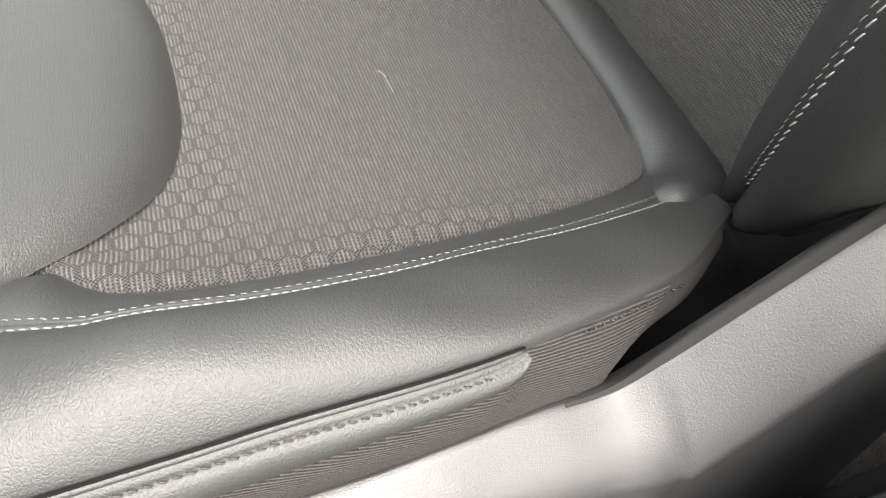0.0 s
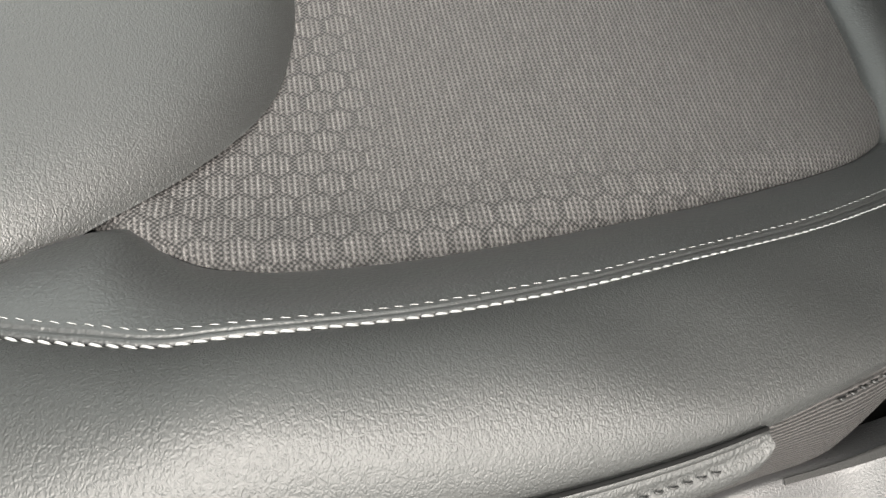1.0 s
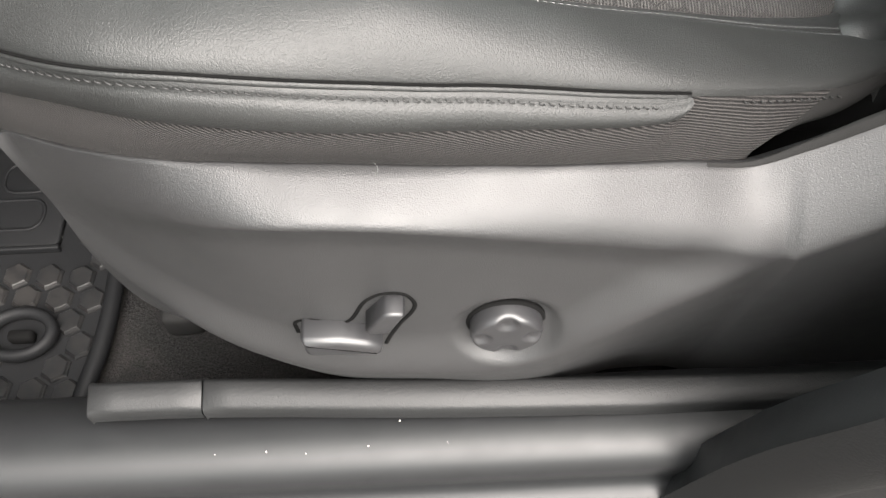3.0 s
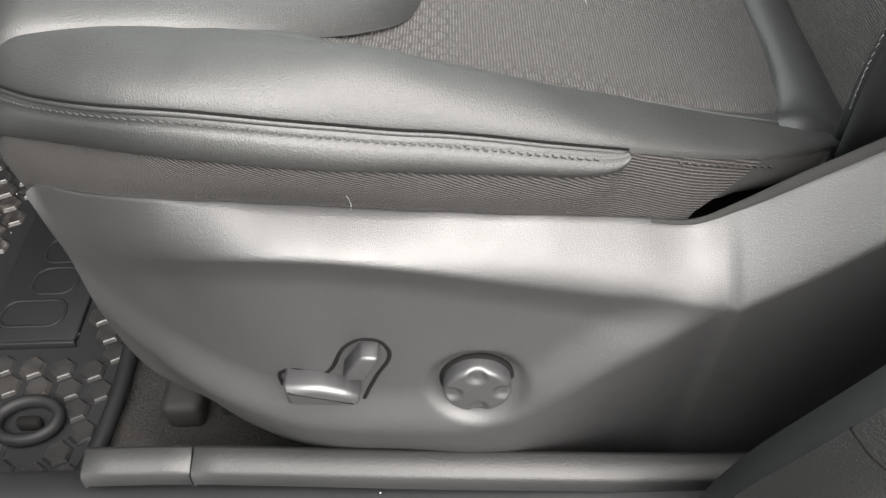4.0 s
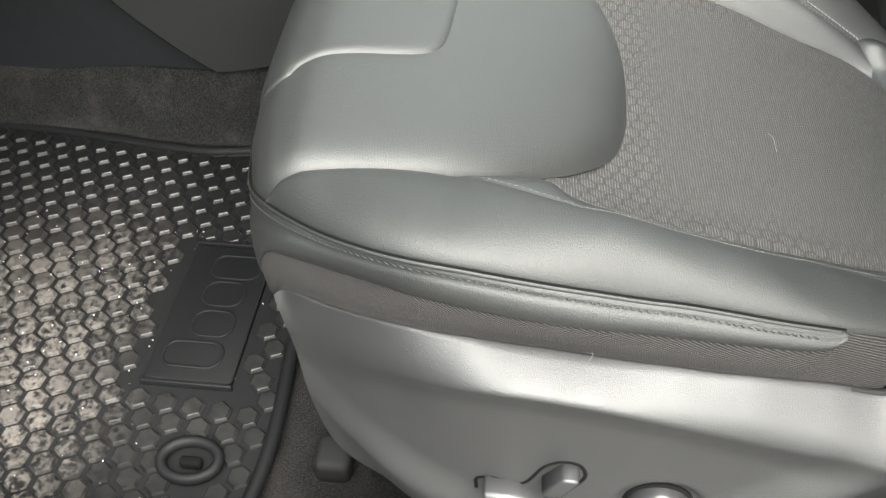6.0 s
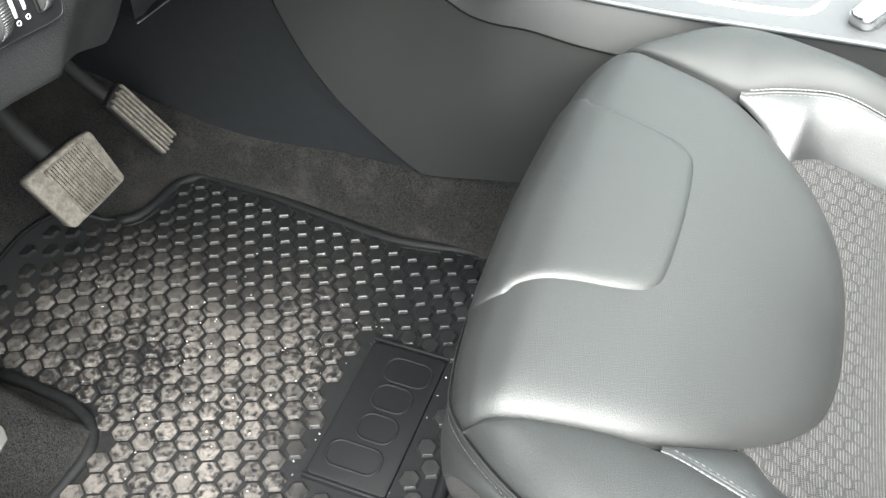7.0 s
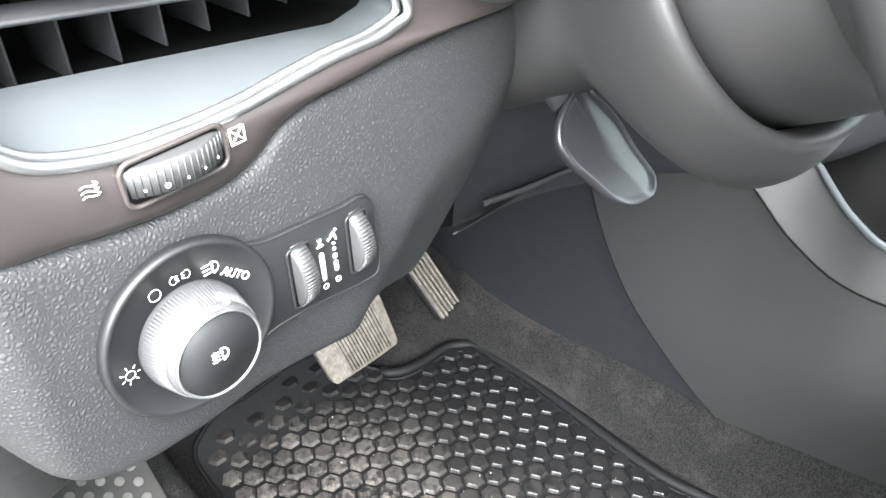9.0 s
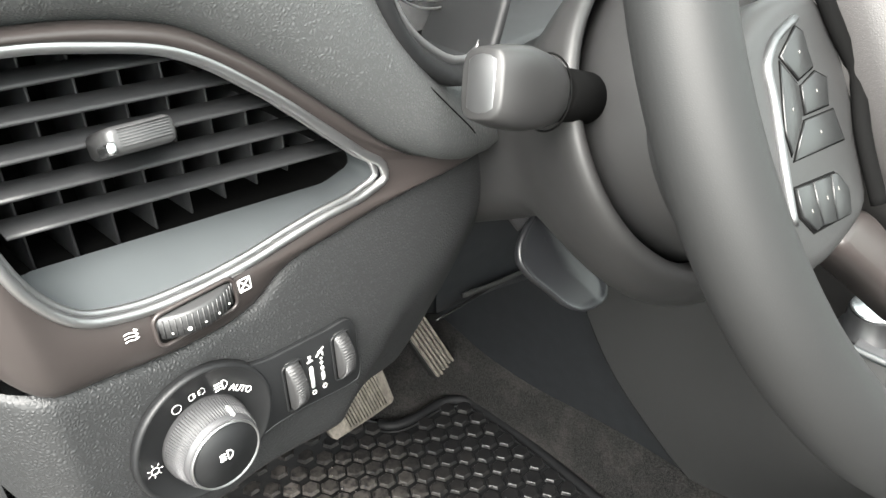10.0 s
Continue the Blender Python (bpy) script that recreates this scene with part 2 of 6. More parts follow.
PLATE = plain("dusty_grey_plate", (0.052, 0.050, 0.047), 0.6, grain=700.0, depth=0.0002, vary=0.3)
PADDLE = plain("smooth_black_lever_plastic", (0.010, 0.0105, 0.012), 0.40, grain=1800.0, depth=0.00004)
PANEL = plain("matt_black_panel", (0.008, 0.0084, 0.009), 0.48, grain=2000.0, depth=0.00003, spec=0.36)
INK = plain("white_print", (0.68, 0.68, 0.66), 0.5, vary=0.03)
WHEEL_LEATHER = leather("worn_wheel_leather", (0.0120, 0.0122, 0.0124), 0.60, 1300.0, 0.00004, spec=0.36, folds=0.1)
SHROUD = plain("fine_grained_shroud_plastic", (0.0175, 0.0173, 0.0175), 0.48, grain=1400.0, depth=0.00010)
CONSOLE = leather("console_side_vinyl", (0.026, 0.0263, 0.0264), 0.60, 1000.0, 0.00014, spec=0.28, folds=0.2, pit=0.2)
CONSOLE_DARK = plain("dark_console_plastic", (0.0100, 0.0110, 0.0126), 0.5, grain=800.0, depth=0.00015)
RUBBER, STUD = rubber("rubber_mat", 0.06, 0.60, 0.14), rubber("rubber_stud", 0.78, 0.36, 0.38)
PEDAL = pedal_rubber()
METAL = plain("dark_bracket_metal", (0.008, 0.008, 0.008), 0.75, spec=0.25)
SILL = leather("grained_sill_plastic", (0.008, 0.0083, 0.0086), 0.52, 620.0, 0.00022, folds=0.3, strength=0.7, spec=0.32)
PILLAR = leather("wrinkled_pillar_vinyl", (0.004, 0.0043, 0.0046), 0.60, 900.0, 0.00032, spec=0.24, folds=0.3, stretch=0.6)
ROOF = plain("grey_headliner", (0.42, 0.41, 0.40), 0.9, grain=300.0)
ASPHALT = asphalt()
GLASS = glass("clear_cover")
CRUMB = plain("pale_crumbs", (0.45, 0.43, 0.40), 0.8)
KEY = plain("matt_black_key_plastic", (0.012, 0.0125, 0.0128), 0.34, grain=1500.0, depth=0.00004)

# ---- shaping tools ----
def spline(points, count, closed=False):
    """Points on a smooth curve through the given ones, by chord length."""
    p = np.array(points, float)
    if closed:
        p = np.concatenate([p[-3:], p, p[:4]])
    s = np.r_[0, np.cumsum(np.linalg.norm(np.diff(p, axis=0), axis=1) + 1e-9)]
    m = np.gradient(p, s, axis=0)
    lo, hi = (s[3], s[-4]) if closed else (s[0], s[-1])
    u = np.linspace(lo, hi, count + 1)[:-1] if closed else np.linspace(lo, hi, count)
    i = np.clip(np.searchsorted(s, u, side="right") - 1, 0, len(s) - 2)
    h = (s[i + 1] - s[i])[:, None]
    t = ((u - s[i])[:, None]) / h
    return (2 * t**3 - 3 * t**2 + 1) * p[i] + (t**3 - 2 * t**2 + t) * h * m[i] + (3 * t**2 - 2 * t**3) * p[i + 1] + (t**3 - t**2) * h * m[i + 1]


def through_points(pairs):
    """A smooth function of one variable through (x, value) pairs, without overshoot."""
    xs, ys = (np.array(c, float) for c in zip(*pairs))
    d = np.diff(ys) / np.diff(xs)
    m = np.r_[d[0], np.where(d[1:] * d[:-1] > 0, 2 * d[1:] * d[:-1] / (d[1:] + d[:-1] + 1e-12 * np.sign(d[1:] + d[:-1] + 1e-30)), 0), d[-1]]

    def value(x):
        x = np.clip(np.asarray(x, float), xs[0], xs[-1])
        i = np.clip(np.searchsorted(xs, x, side="right") - 1, 0, len(xs) - 2)
        h = xs[i + 1] - xs[i]
        t = (x - xs[i]) / h
        return (2 * t**3 - 3 * t**2 + 1) * ys[i] + (t**3 - 2 * t**2 + t) * h * m[i] + (3 * t**2 - 2 * t**3) * ys[i + 1] + (t**3 - t**2) * h * m[i + 1]

    return value


def eased(f, reach=0.022):
    """The same function, averaged a little to both sides, which fades at the front end."""
    return lambda x: sum(f(x + reach * np.clip(np.asarray(x, float) / 0.05, 0, 1) * k / 4) for k in range(-4, 5)) / 9


def smooth(x):
    x = np.clip(x, 0.0, 1.0)
    return x * x * (3 - 2 * x)


def thing(name, at, label, category, group="", kind=""):
    """An empty at the base of a thing, which carries its parts."""
    ob = new(name)
    ob.location = at
    ob.empty_display_size = 0.02
    return tagged(ob, label, category, group, kind)


def base_of(ob):
    at = Vector((0, 0, 0))
    while ob is not None:
        at += ob.location
        ob = ob.parent
    return at


def part(name, bm, material, parent=None, label="", flat=False):
    """Links a bmesh, given in world coordinates, as one mesh object under its parent."""
    bmesh.ops.recalc_face_normals(bm, faces=bm.faces)
    data = bpy.data.meshes.new(name)
    if parent is not None:
        bm.transform(Matrix.Translation(-base_of(parent)))
    bm.to_mesh(data)
    bm.free()
    if not flat:
        data.polygons.foreach_set("use_smooth", [True] * len(data.polygons))
    for m in material if isinstance(material, (list, tuple)) else [material]:
        data.materials.append(m)
    ob = new(name, data)
    if parent is not None:
        ob.parent = parent
    return tagged(ob, label)


def grid(rows, close_u=False, close_v=False, bm=None, caps=False):
    """A sheet over rows of points: rows x columns x 3."""
    rows = np.asarray(rows, float)
    bm = bm or bmesh.new()
    v = [[bm.verts.new(p) for p in row] for row in rows]
    nr, nc = len(v), len(v[0])
    for i in range(nr - (not close_v)):
        for j in range(nc - (not close_u)):
            a, b, c, d = v[i][j], v[i][(j + 1) % nc], v[(i + 1) % nr][(j + 1) % nc], v[(i + 1) % nr][j]
            bm.faces.new((a, b, c, d))
    if caps:
        bm.faces.new(v[0])
        bm.faces.new(v[-1])
    return bm


def tube(path, radius, sides=8, closed=False, bm=None, squash=(1, 1), up=(0, 0, 1)):
    """A tube along a path; radius may vary along it."""
    path = np.asarray(path, float)
    r = np.broadcast_to(np.asarray(radius, float), len(path))
    tan = (np.roll(path, -1, 0) - np.roll(path, 1, 0)) if closed else np.gradient(path, axis=0)
    tan /= np.linalg.norm(tan, axis=1)[:, None] + 1e-12
    side = np.cross(tan, up)
    side /= np.linalg.norm(side, axis=1)[:, None] + 1e-12
    top = np.cross(side, tan)
    a = np.linspace(0, 2 * math.pi, sides, endpoint=False)
    rows = path[:, None] + r[:, None, None] * (squash[0] * np.cos(a)[None, :, None] * side[:, None] + squash[1] * np.sin(a)[None, :, None] * top[:, None])
    return grid(rows, close_u=True, close_v=closed, bm=bm, caps=not closed)


def block(lo, hi, bevel=0.002, segments=2, bm=None):
    """A box between two corners with rounded edges."""
    made = bmesh.new()
    bmesh.ops.create_cube(made, size=1.0)
    size, mid = [h - l for l, h in zip(lo, hi)], [(h + l) / 2 for l, h in zip(lo, hi)]
    bmesh.ops.transform(made, matrix=Matrix.Translation(mid) @ Matrix.Diagonal((*size, 1)), verts=made.verts)
    if bevel:
        bmesh.ops.bevel(made, geom=made.edges[:], offset=min(bevel, min(size) * 0.45), segments=segments, affect="EDGES", profile=0.5)
    return join(bm, made)


def join(bm, made):
    if bm is None:
        return made
    data = bpy.data.meshes.new("joined")
    made.to_mesh(data)
    made.free()
    bm.from_mesh(data)
    bpy.data.meshes.remove(data)
    return bm


def slab(outline, frame_, depth, bevel=0.0, segments=2, bm=None, dome=0.0):
    """A flat outline (u, v), set into the frame (a matrix whose z points out), with a front at z = 0 and a back at -depth."""
    made = bmesh.new()
    verts = [made.verts.new((u, v, 0)) for u, v in outline]
    face = made.faces.new(verts)
    if face.calc_area() and face.normal.z < 0:
        face.normal_flip()
    made.normal_update()
    if made.faces[:][0].normal.z < 0:
        bmesh.ops.reverse_faces(made, faces=made.faces[:])
    out = bmesh.ops.extrude_face_region(made, geom=made.faces[:])
    moved = [g for g in out["geom"] if isinstance(g, bmesh.types.BMVert)]
    bmesh.ops.translate(made, vec=(0, 0, -depth), verts=moved)
    made.normal_update()
    if bevel:
        rim = [e for e in made.edges if all(abs(v.co.z) < 1e-7 for v in e.verts) and len(e.link_faces) == 2]
        bmesh.ops.bevel(made, geom=rim, offset=bevel, segments=segments, affect="EDGES", profile=0.5)
    bmesh.ops.transform(made, matrix=frame_, verts=made.verts)
    return join(bm, made)


def ring(outline, frame_, width, depth, bm=None):
    """A rounded band along a closed outline (u, v) in a frame."""
    pts = np.array([frame_ @ Vector((u, v, 0)) for u, v in outline])
    axis = np.array(frame_.to_3x3() @ Vector((0, 0, 1)))
    return tube(pts, 1.0, 10, True, bm, squash=(width / 2, depth / 2), up=axis)


def lathe(profile, frame_, sides=48, bm=None):
    """A turned shape: (radius, height) pairs round the frame's z."""
    a = np.linspace(0, 2 * math.pi, sides, endpoint=False)
    rows = [[frame_ @ Vector((r * math.cos(t), r * math.sin(t), h)) for t in a] for r, h in profile]
    made = grid(np.array(rows), close_u=True)
    made.verts.ensure_lookup_table()
    for k in (0, len(profile) - 1):
        if profile[k][0] > 1e-6:
            made.faces.new([made.verts[k * sides + j] for j in range(sides)])
    bmesh.ops.remove_doubles(made, verts=made.verts, dist=1e-7)
    return join(bm, made)


def facing(at, out, up=(0, 0, 1)):
    """A frame at a place whose z points out of a surface and whose y points up."""
    z = Vector(out).normalized()
    x = Vector(up).cross(z).normalized()
    y = z.cross(x)
    m = Matrix((x, y, z)).transposed().to_4x4()
    m.translation = Vector(at)
    return m


def round_rect(w, h, r, n=5, cx=0.0, cy=0.0):
    out = []
    for k, (sx, sy) in enumerate(((1, 1), (-1, 1), (-1, -1), (1, -1))):
        for j in range(n + 1):
            a = math.pi / 2 * (k + j / n)
            out.append((cx + sx * (w / 2 - r) + r * math.cos(a), cy + sy * (h / 2 - r) + r * math.sin(a)))
    return out


def stitches(path, spacing, length, radius, lean=0.0, bm=None, normal=(0, 0, 1)):
    """Short raised stitches along a path, each a little capsule."""
    path = np.asarray(path, float)
    s = np.r_[0, np.cumsum(np.linalg.norm(np.diff(path, axis=0), axis=1))]
    at = lambda u: np.array([np.interp(u, s, path[:, k]) for k in range(3)])
    bm = bm or bmesh.new()
    nrm = np.array(normal, float)
    u = spacing * 0.5
    while u + length < s[-1]:
        a, b = at(u), at(u + length)
        side = np.cross(b - a, nrm)
        side /= np.linalg.norm(side) + 1e-12
        a, b = a - side * lean, b + side * lean
        mid = (a + b) / 2 + nrm * radius * 0.5
        tube([a - nrm * radius * 0.8, a * 0.8 + b * 0.2 + nrm * radius * 0.25, mid, a * 0.2 + b * 0.8 + nrm * radius * 0.25, b - nrm * radius * 0.8],
             [radius * 0.5, radius * 0.95, radius, radius * 0.95, radius * 0.5], 6, bm=bm, up=tuple(nrm))
        u += spacing
    return bm

# ---- setting: ground, body shell, floor, sill ----
def sheet(name, lo, hi, material, label, category, bevel=0.01):
    return tagged(part(name, block(lo, hi, bevel), material), label, category, kind="structure")


sheet("ground", (-40, -40, -0.45), (40, 40, -0.40), ASPHALT, "grey asphalt ground beside the parked car", "ground", 0)
def roof():
    """Unseen headliner; its wide opening is added to let in sky light."""
    bm = bmesh.new()
    for lo, hi in (((-0.16, -0.02, 1.24), (-0.05, 1.5, 1.28)), ((1.5, -0.02, 1.24), (1.9, 1.5, 1.28)), ((-0.05, -0.02, 1.24), (1.5, 0.08, 1.28)), ((-0.05, 1.45, 1.24), (1.5, 1.5, 1.28))):
        block(lo, hi, 0.0, bm=bm)
    tagged(part("ceiling", bm, ROOF, flat=True), "unseen grey headliner with a wide opening added to let in sky light", "ceiling", kind="structure")


roof()
sheet("wall_rear", (1.86, -0.02, -0.1), (1.9, 1.5, 0.86), DASH_HARD, "dark plastic cabin wall behind the seats", "wall")
sheet("wall_far", (-1.0, 1.46, -0.1), (1.86, 1.5, 0.70), DASH_HARD, "dark plastic passenger door lining", "wall")
sheet("wall_front", (-1.06, -0.12, -0.1), (-1.0, 1.5, 0.80), CONSOLE_DARK, "dark firewall lining behind the pedals", "wall")
# unseen door sheet, added to block sky light from the front left
sheet("wall_door", (-0.72, -1.20, -0.1), (-0.64, -0.15, 0.74), DASH_HARD, "unseen open driver's door, added to block light from the front", "door")
sheet("wall_quarter", (0.86, -0.08, 0.0), (1.86, -0.02, 0.80), DASH_HARD, "dark plastic lining of the rear door", "wall")
# unseen upper pillar, added as an occluder to shade the seat's rear
sheet("pillar_centre", (0.53, -0.16, 0.46), (0.86, -0.05, 1.24), DASH_HARD, "unseen centre pillar, added to shade the seat's rear", "pillar")
# added block, keeps light from the windscreen out of the footwell
sheet("dash_shelf", (-1.0, -0.14, 0.70), (-0.33, 1.46, 0.735), DASH_HARD, "unseen block inside the dash, added to keep windscreen light out of the footwell", "dashboard")
sheet("dash_top", (-1.0, 0.20, 0.80), (-0.40, 1.46, 0.88), DASH_TOP_LIT, "soft dash top below the windscreen, coloured lighter as if lit", "dashboard")


def floor_sheet():
    """Carpet: flat under the mat, rising on the tunnel and on the toe board."""
    xs = np.linspace(-1.0, 1.86, 120)
    across = [(-0.06, 0.0), (0.0, 0.0), (0.25, 0.0), (0.50, 0.0), (0.535, 0.004), (0.548, 0.03), (0.556, 0.09), (0.566, 0.125), (0.60, 0.135), (0.9, 0.14)]
    line = spline([(0, y, z) for y, z in across], 60)
    rows = []
    for x in xs:
        toe = 0.34 * smooth((-0.66 - x) / 0.34) ** 1.2
        shift = 0.018 * smooth((x + 0.62) / 0.55)
        rows.append([(x, y - (shift if y > 0.4 else shift * max(0, y - 0.25) / 0.15), z + toe * max(0.0, 1 - z / 0.2)) for _, y, z in line])
    return grid(rows)


tagged(part("floor", floor_sheet(), CARPET), "dark grey carpet with dusty patches over floor and tunnel", "carpet", kind="structure")


def sill():
    """The door sill: an inner grained strip, a step and an outer painted edge."""
    base = thing("door_sill", (0.3, -0.1, 0.0), "grey grained plastic sill strip under the driver's door", "door sill", kind="structure")
    profile = [(-0.052, 0.0), (-0.052, 0.140), (-0.0545, 0.1462), (-0.0580, 0.1480), (-0.0725, 0.1432), (-0.0752, 0.1405), (-0.0759, 0.128)]
    fall = lambda x: 0.014 * float(smooth((x - 0.20) / 0.26))
    for x0, x1 in ((-0.022, 0.0565), (0.0575, 0.86)):
        xs = [x0, x0 + 0.0015, *np.linspace(x0 + 0.02, x1 - 0.02, 20), x1 - 0.0015, x1]
        last = len(xs) - 1
        rows = [[(x, y + (0.0012 if k in (0, last) else 0) * (1 if y > -0.062 else -1) - 0.009 * smooth((x - 0.02) / 0.25), z - (0.0012 if k in (0, last) else 0) - fall(x)) for y, z in profile] for k, x in enumerate(xs)]
        part("sill_strip", grid(rows), SILL, base)
    step = [(-0.03, 0.0), (-0.05, 0.10), (-0.080, 0.117), (-0.107, 0.115), (-0.115, 0.108), (-0.118, 0.06), (-0.16, 0.05), (-0.20, 0.02), (-0.22, -0.1)]
    line = spline([(0, y, z) for y, z in step], 40)
    part("sill_step", grid([[(x, y, z) for _, y, z in line] for x in np.linspace(-0.75, 0.86, 30)]), PANEL, base, "dark plastic step below the sill strip")
    return base


sill()


def pillar():
    """The soft lower trim of the centre pillar with its rubber edge."""
    base = thing("pillar_trim", (0.45, -0.15, 0.0), "wrinkled black vinyl trim at the foot of the centre pillar", "pillar trim", kind="structure")
    foot = [(0.34, -0.13, 0.06), (0.372, -0.15, 0.26), (0.392, -0.158, 0.318), (0.414, -0.160, 0.362), (0.445, -0.158, 0.42), (0.50, -0.15, 0.50), (0.60, -0.14, 0.64)]
    path = spline(foot, 40) + np.array([0.036, 0.0, -0.018])
    back = path + np.array([0.055, -0.010, -0.026])
    rows = []
    for a, b in zip(path, back):
        rows.append([a + (b - a) * t + np.array([-0.0, -0.016, 0.008]) * math.sin(math.pi * t) for t in np.linspace(-0.05, 1, 14)])
    part("vinyl_trim", grid(rows), PILLAR, base)
    part("seam", tube(spline([(0.426, -0.169, 0.345), (0.437, -0.177, 0.333), (0.454, -0.183, 0.322), (0.470, -0.178, 0.315)], 14), 0.0012, 6), GAP, base, "thin dark joint in the vinyl")
    inner = path + np.array([0.012, 0.03, 0.0])
    part("inner_trim", grid([path, inner, inner + np.array([0.25, 0.03, 0.0])]), DASH_HARD, base, "dark plastic inner face of the pillar")
    outer = [back + np.array([0.0, -0.002, 0.0]), back + np.array([0.012, -0.022, -0.006]), back + np.array([0.05, -0.04, -0.03]), back + np.array([0.11, -0.045, -0.06])]
    part("outer_panel", grid(outer), VALANCE, base, "smooth grey outer panel of the pillar")


pillar()

# ---- the driver's seat ----
MID = 0.231  # the seat's middle line
seat = thing("driver_seat", (0.25, MID, 0.0), "black leather car seat with grey honeycomb cloth and white stitching", "car seat")

# the piping (upper) and the lower edge of the leather side strip, from the rear to the middle of the front
PIPING = [(0.345, -0.0245, 0.3855), (0.325, -0.0285, 0.392), (0.30, -0.032, 0.399), (0.275, -0.0345, 0.4058), (0.25, -0.0365, 0.4115), (0.225, -0.039, 0.4163), (0.20, -0.042, 0.4227),
          (0.175, -0.0448, 0.4289), (0.15, -0.0465, 0.4346), (0.125, -0.0465, 0.4388), (0.10, -0.0440, 0.4400), (0.08, -0.0385, 0.4385), (0.06, -0.0295, 0.4350), (0.04, -0.0175, 0.4300), (0.02, -0.0025, 0.4245),
          (0.004, 0.012, 0.4190), (-0.012, 0.031, 0.4125), (-0.024, 0.070, 0.406), (-0.032, 0.140, 0.402), (-0.035, MID, 0.400)]
# the flap's blunt rear end, then its lower edge to the front corner
FLAP_END = [(0.345, -0.0250, 0.3835), (0.3447, -0.0275, 0.3810), (0.3420, -0.0308, 0.3778), (0.3350, -0.0338, 0.3766), (0.325, -0.0360, 0.3772)]
FLAP_LOW = [(0.315, -0.0375, 0.3786), (0.30, -0.040, 0.382), (0.275, -0.043, 0.3868), (0.25, -0.045, 0.3905), (0.225, -0.0475, 0.3949), (0.20, -0.051, 0.3997), (0.175, -0.053, 0.4042),
            (0.15, -0.053, 0.408), (0.125, -0.051, 0.4107), (0.10, -0.046, 0.4110), (0.08, -0.037, 0.4073), (0.06, -0.027, 0.4024), (0.04, -0.019, 0.3995), (0.02, -0.0115, 0.3970), (0.004, -0.0035, 0.3925)]
STRIP_LOW = FLAP_END + FLAP_LOW + [(-0.006, 0.003, 0.378), (-0.014, 0.018, 0.345), (-0.020, 0.060, 0.310), (-0.022, 0.140, 0.300), (-0.024, MID, 0.298)]
TWILL_TOP = [(0.485, 0.040, 0.325), (0.44, 0.006, 0.348), (0.40, -0.008, 0.3635), (0.375, -0.016, 0.3735), (0.3465, -0.0242, 0.3845)] + FLAP_END + FLAP_LOW + [(-0.006, 0.003, 0.378), (-0.014, 0.018, 0.345)]
TWILL_LOW = [(0.47, 0.030, 0.300), (0.42, -0.006, 0.318), (0.38, -0.026, 0.3355), (0.35, -0.031, 0.3426), (0.325, -0.035, 0.3483), (0.30, -0.039, 0.3541), (0.275, -0.041, 0.3581), (0.25, -0.0427, 0.3624), (0.225, -0.043, 0.3650),
             (0.20, -0.0435, 0.3686), (0.175, -0.0447, 0.3728), (0.15, -0.045, 0.3758), (0.125, -0.0447, 0.3782), (0.10, -0.042, 0.3778), (0.08, -0.036, 0.3745), (0.06, -0.027, 0.3688), (0.04, -0.0165, 0.3626), (0.02, -0.007, 0.3584),
             (0.004, 0.003, 0.351), (-0.004, 0.012, 0.335), (-0.008, 0.022, 0.310)]
# height fields over the seat's length
SEAM = [p for p in PIPING if p[0] > 0][::-1] + [(0.375, -0.016, 0.3738), (0.40, -0.008, 0.3639), (0.44, 0.008, 0.349), (0.50, 0.052, 0.315)]
BOL_OUT_Y, BOL_OUT_Z = through_points([(x, y) for x, y, z in SEAM]), through_points([(x, z) for x, y, z in SEAM])
BOL_IN_Y = through_points([(0.002, 0.014), (0.015, 0.018), (0.03, 0.021), (0.06, 0.028), (0.10, 0.0355), (0.118, 0.0365), (0.15, 0.0275), (0.175, 0.020), (0.20, 0.015), (0.25, 0.017), (0.30, 0.024), (0.35, 0.035), (0.40, 0.047), (0.45, 0.064), (0.50, 0.085)])
BOL_IN_Z = through_points([(0.002, 0.420), (0.015, 0.435), (0.03, 0.440), (0.06, 0.438), (0.10, 0.431), (0.118, 0.428), (0.15, 0.430), (0.20, 0.428), (0.25, 0.413), (0.30, 0.394), (0.35, 0.374), (0.40, 0.352), (0.45, 0.327), (0.50, 0.300)])
CLOTH_Y = through_points([(0.118, 0.043), (0.14, 0.056), (0.173, 0.076), (0.186, 0.065), (0.20, 0.058), (0.22, 0.0555), (0.25, 0.057), (0.30, 0.063), (0.35, 0.071), (0.40, 0.082), (0.45, 0.094), (0.476, 0.107), (0.50, 0.13)])
CLOTH_Z = through_points([(0.118, 0.424), (0.14, 0.414), (0.173, 0.394), (0.20, 0.388), (0.25, 0.372), (0.30, 0.357), (0.35, 0.342), (0.40, 0.325), (0.45, 0.311), (0.476, 0.301), (0.50, 0.292)])
CLOTH_MID = through_points([(0.15, 0.380), (0.20, 0.366), (0.236, 0.357), (0.30, 0.352), (0.342, 0.345), (0.40, 0.328), (0.45, 0.312), (0.50, 0.293)])
PAD_TOP = through_points([(-0.036, 0.400), (-0.033, 0.414), (-0.024, 0.427), (-0.008, 0.438), (0.02, 0.445), (0.06, 0.441), (0.10, 0.434), (0.14, 0.420), (0.17, 0.407), (0.20, 0.392), (0.226, 0.376), (0.245, 0.364)])
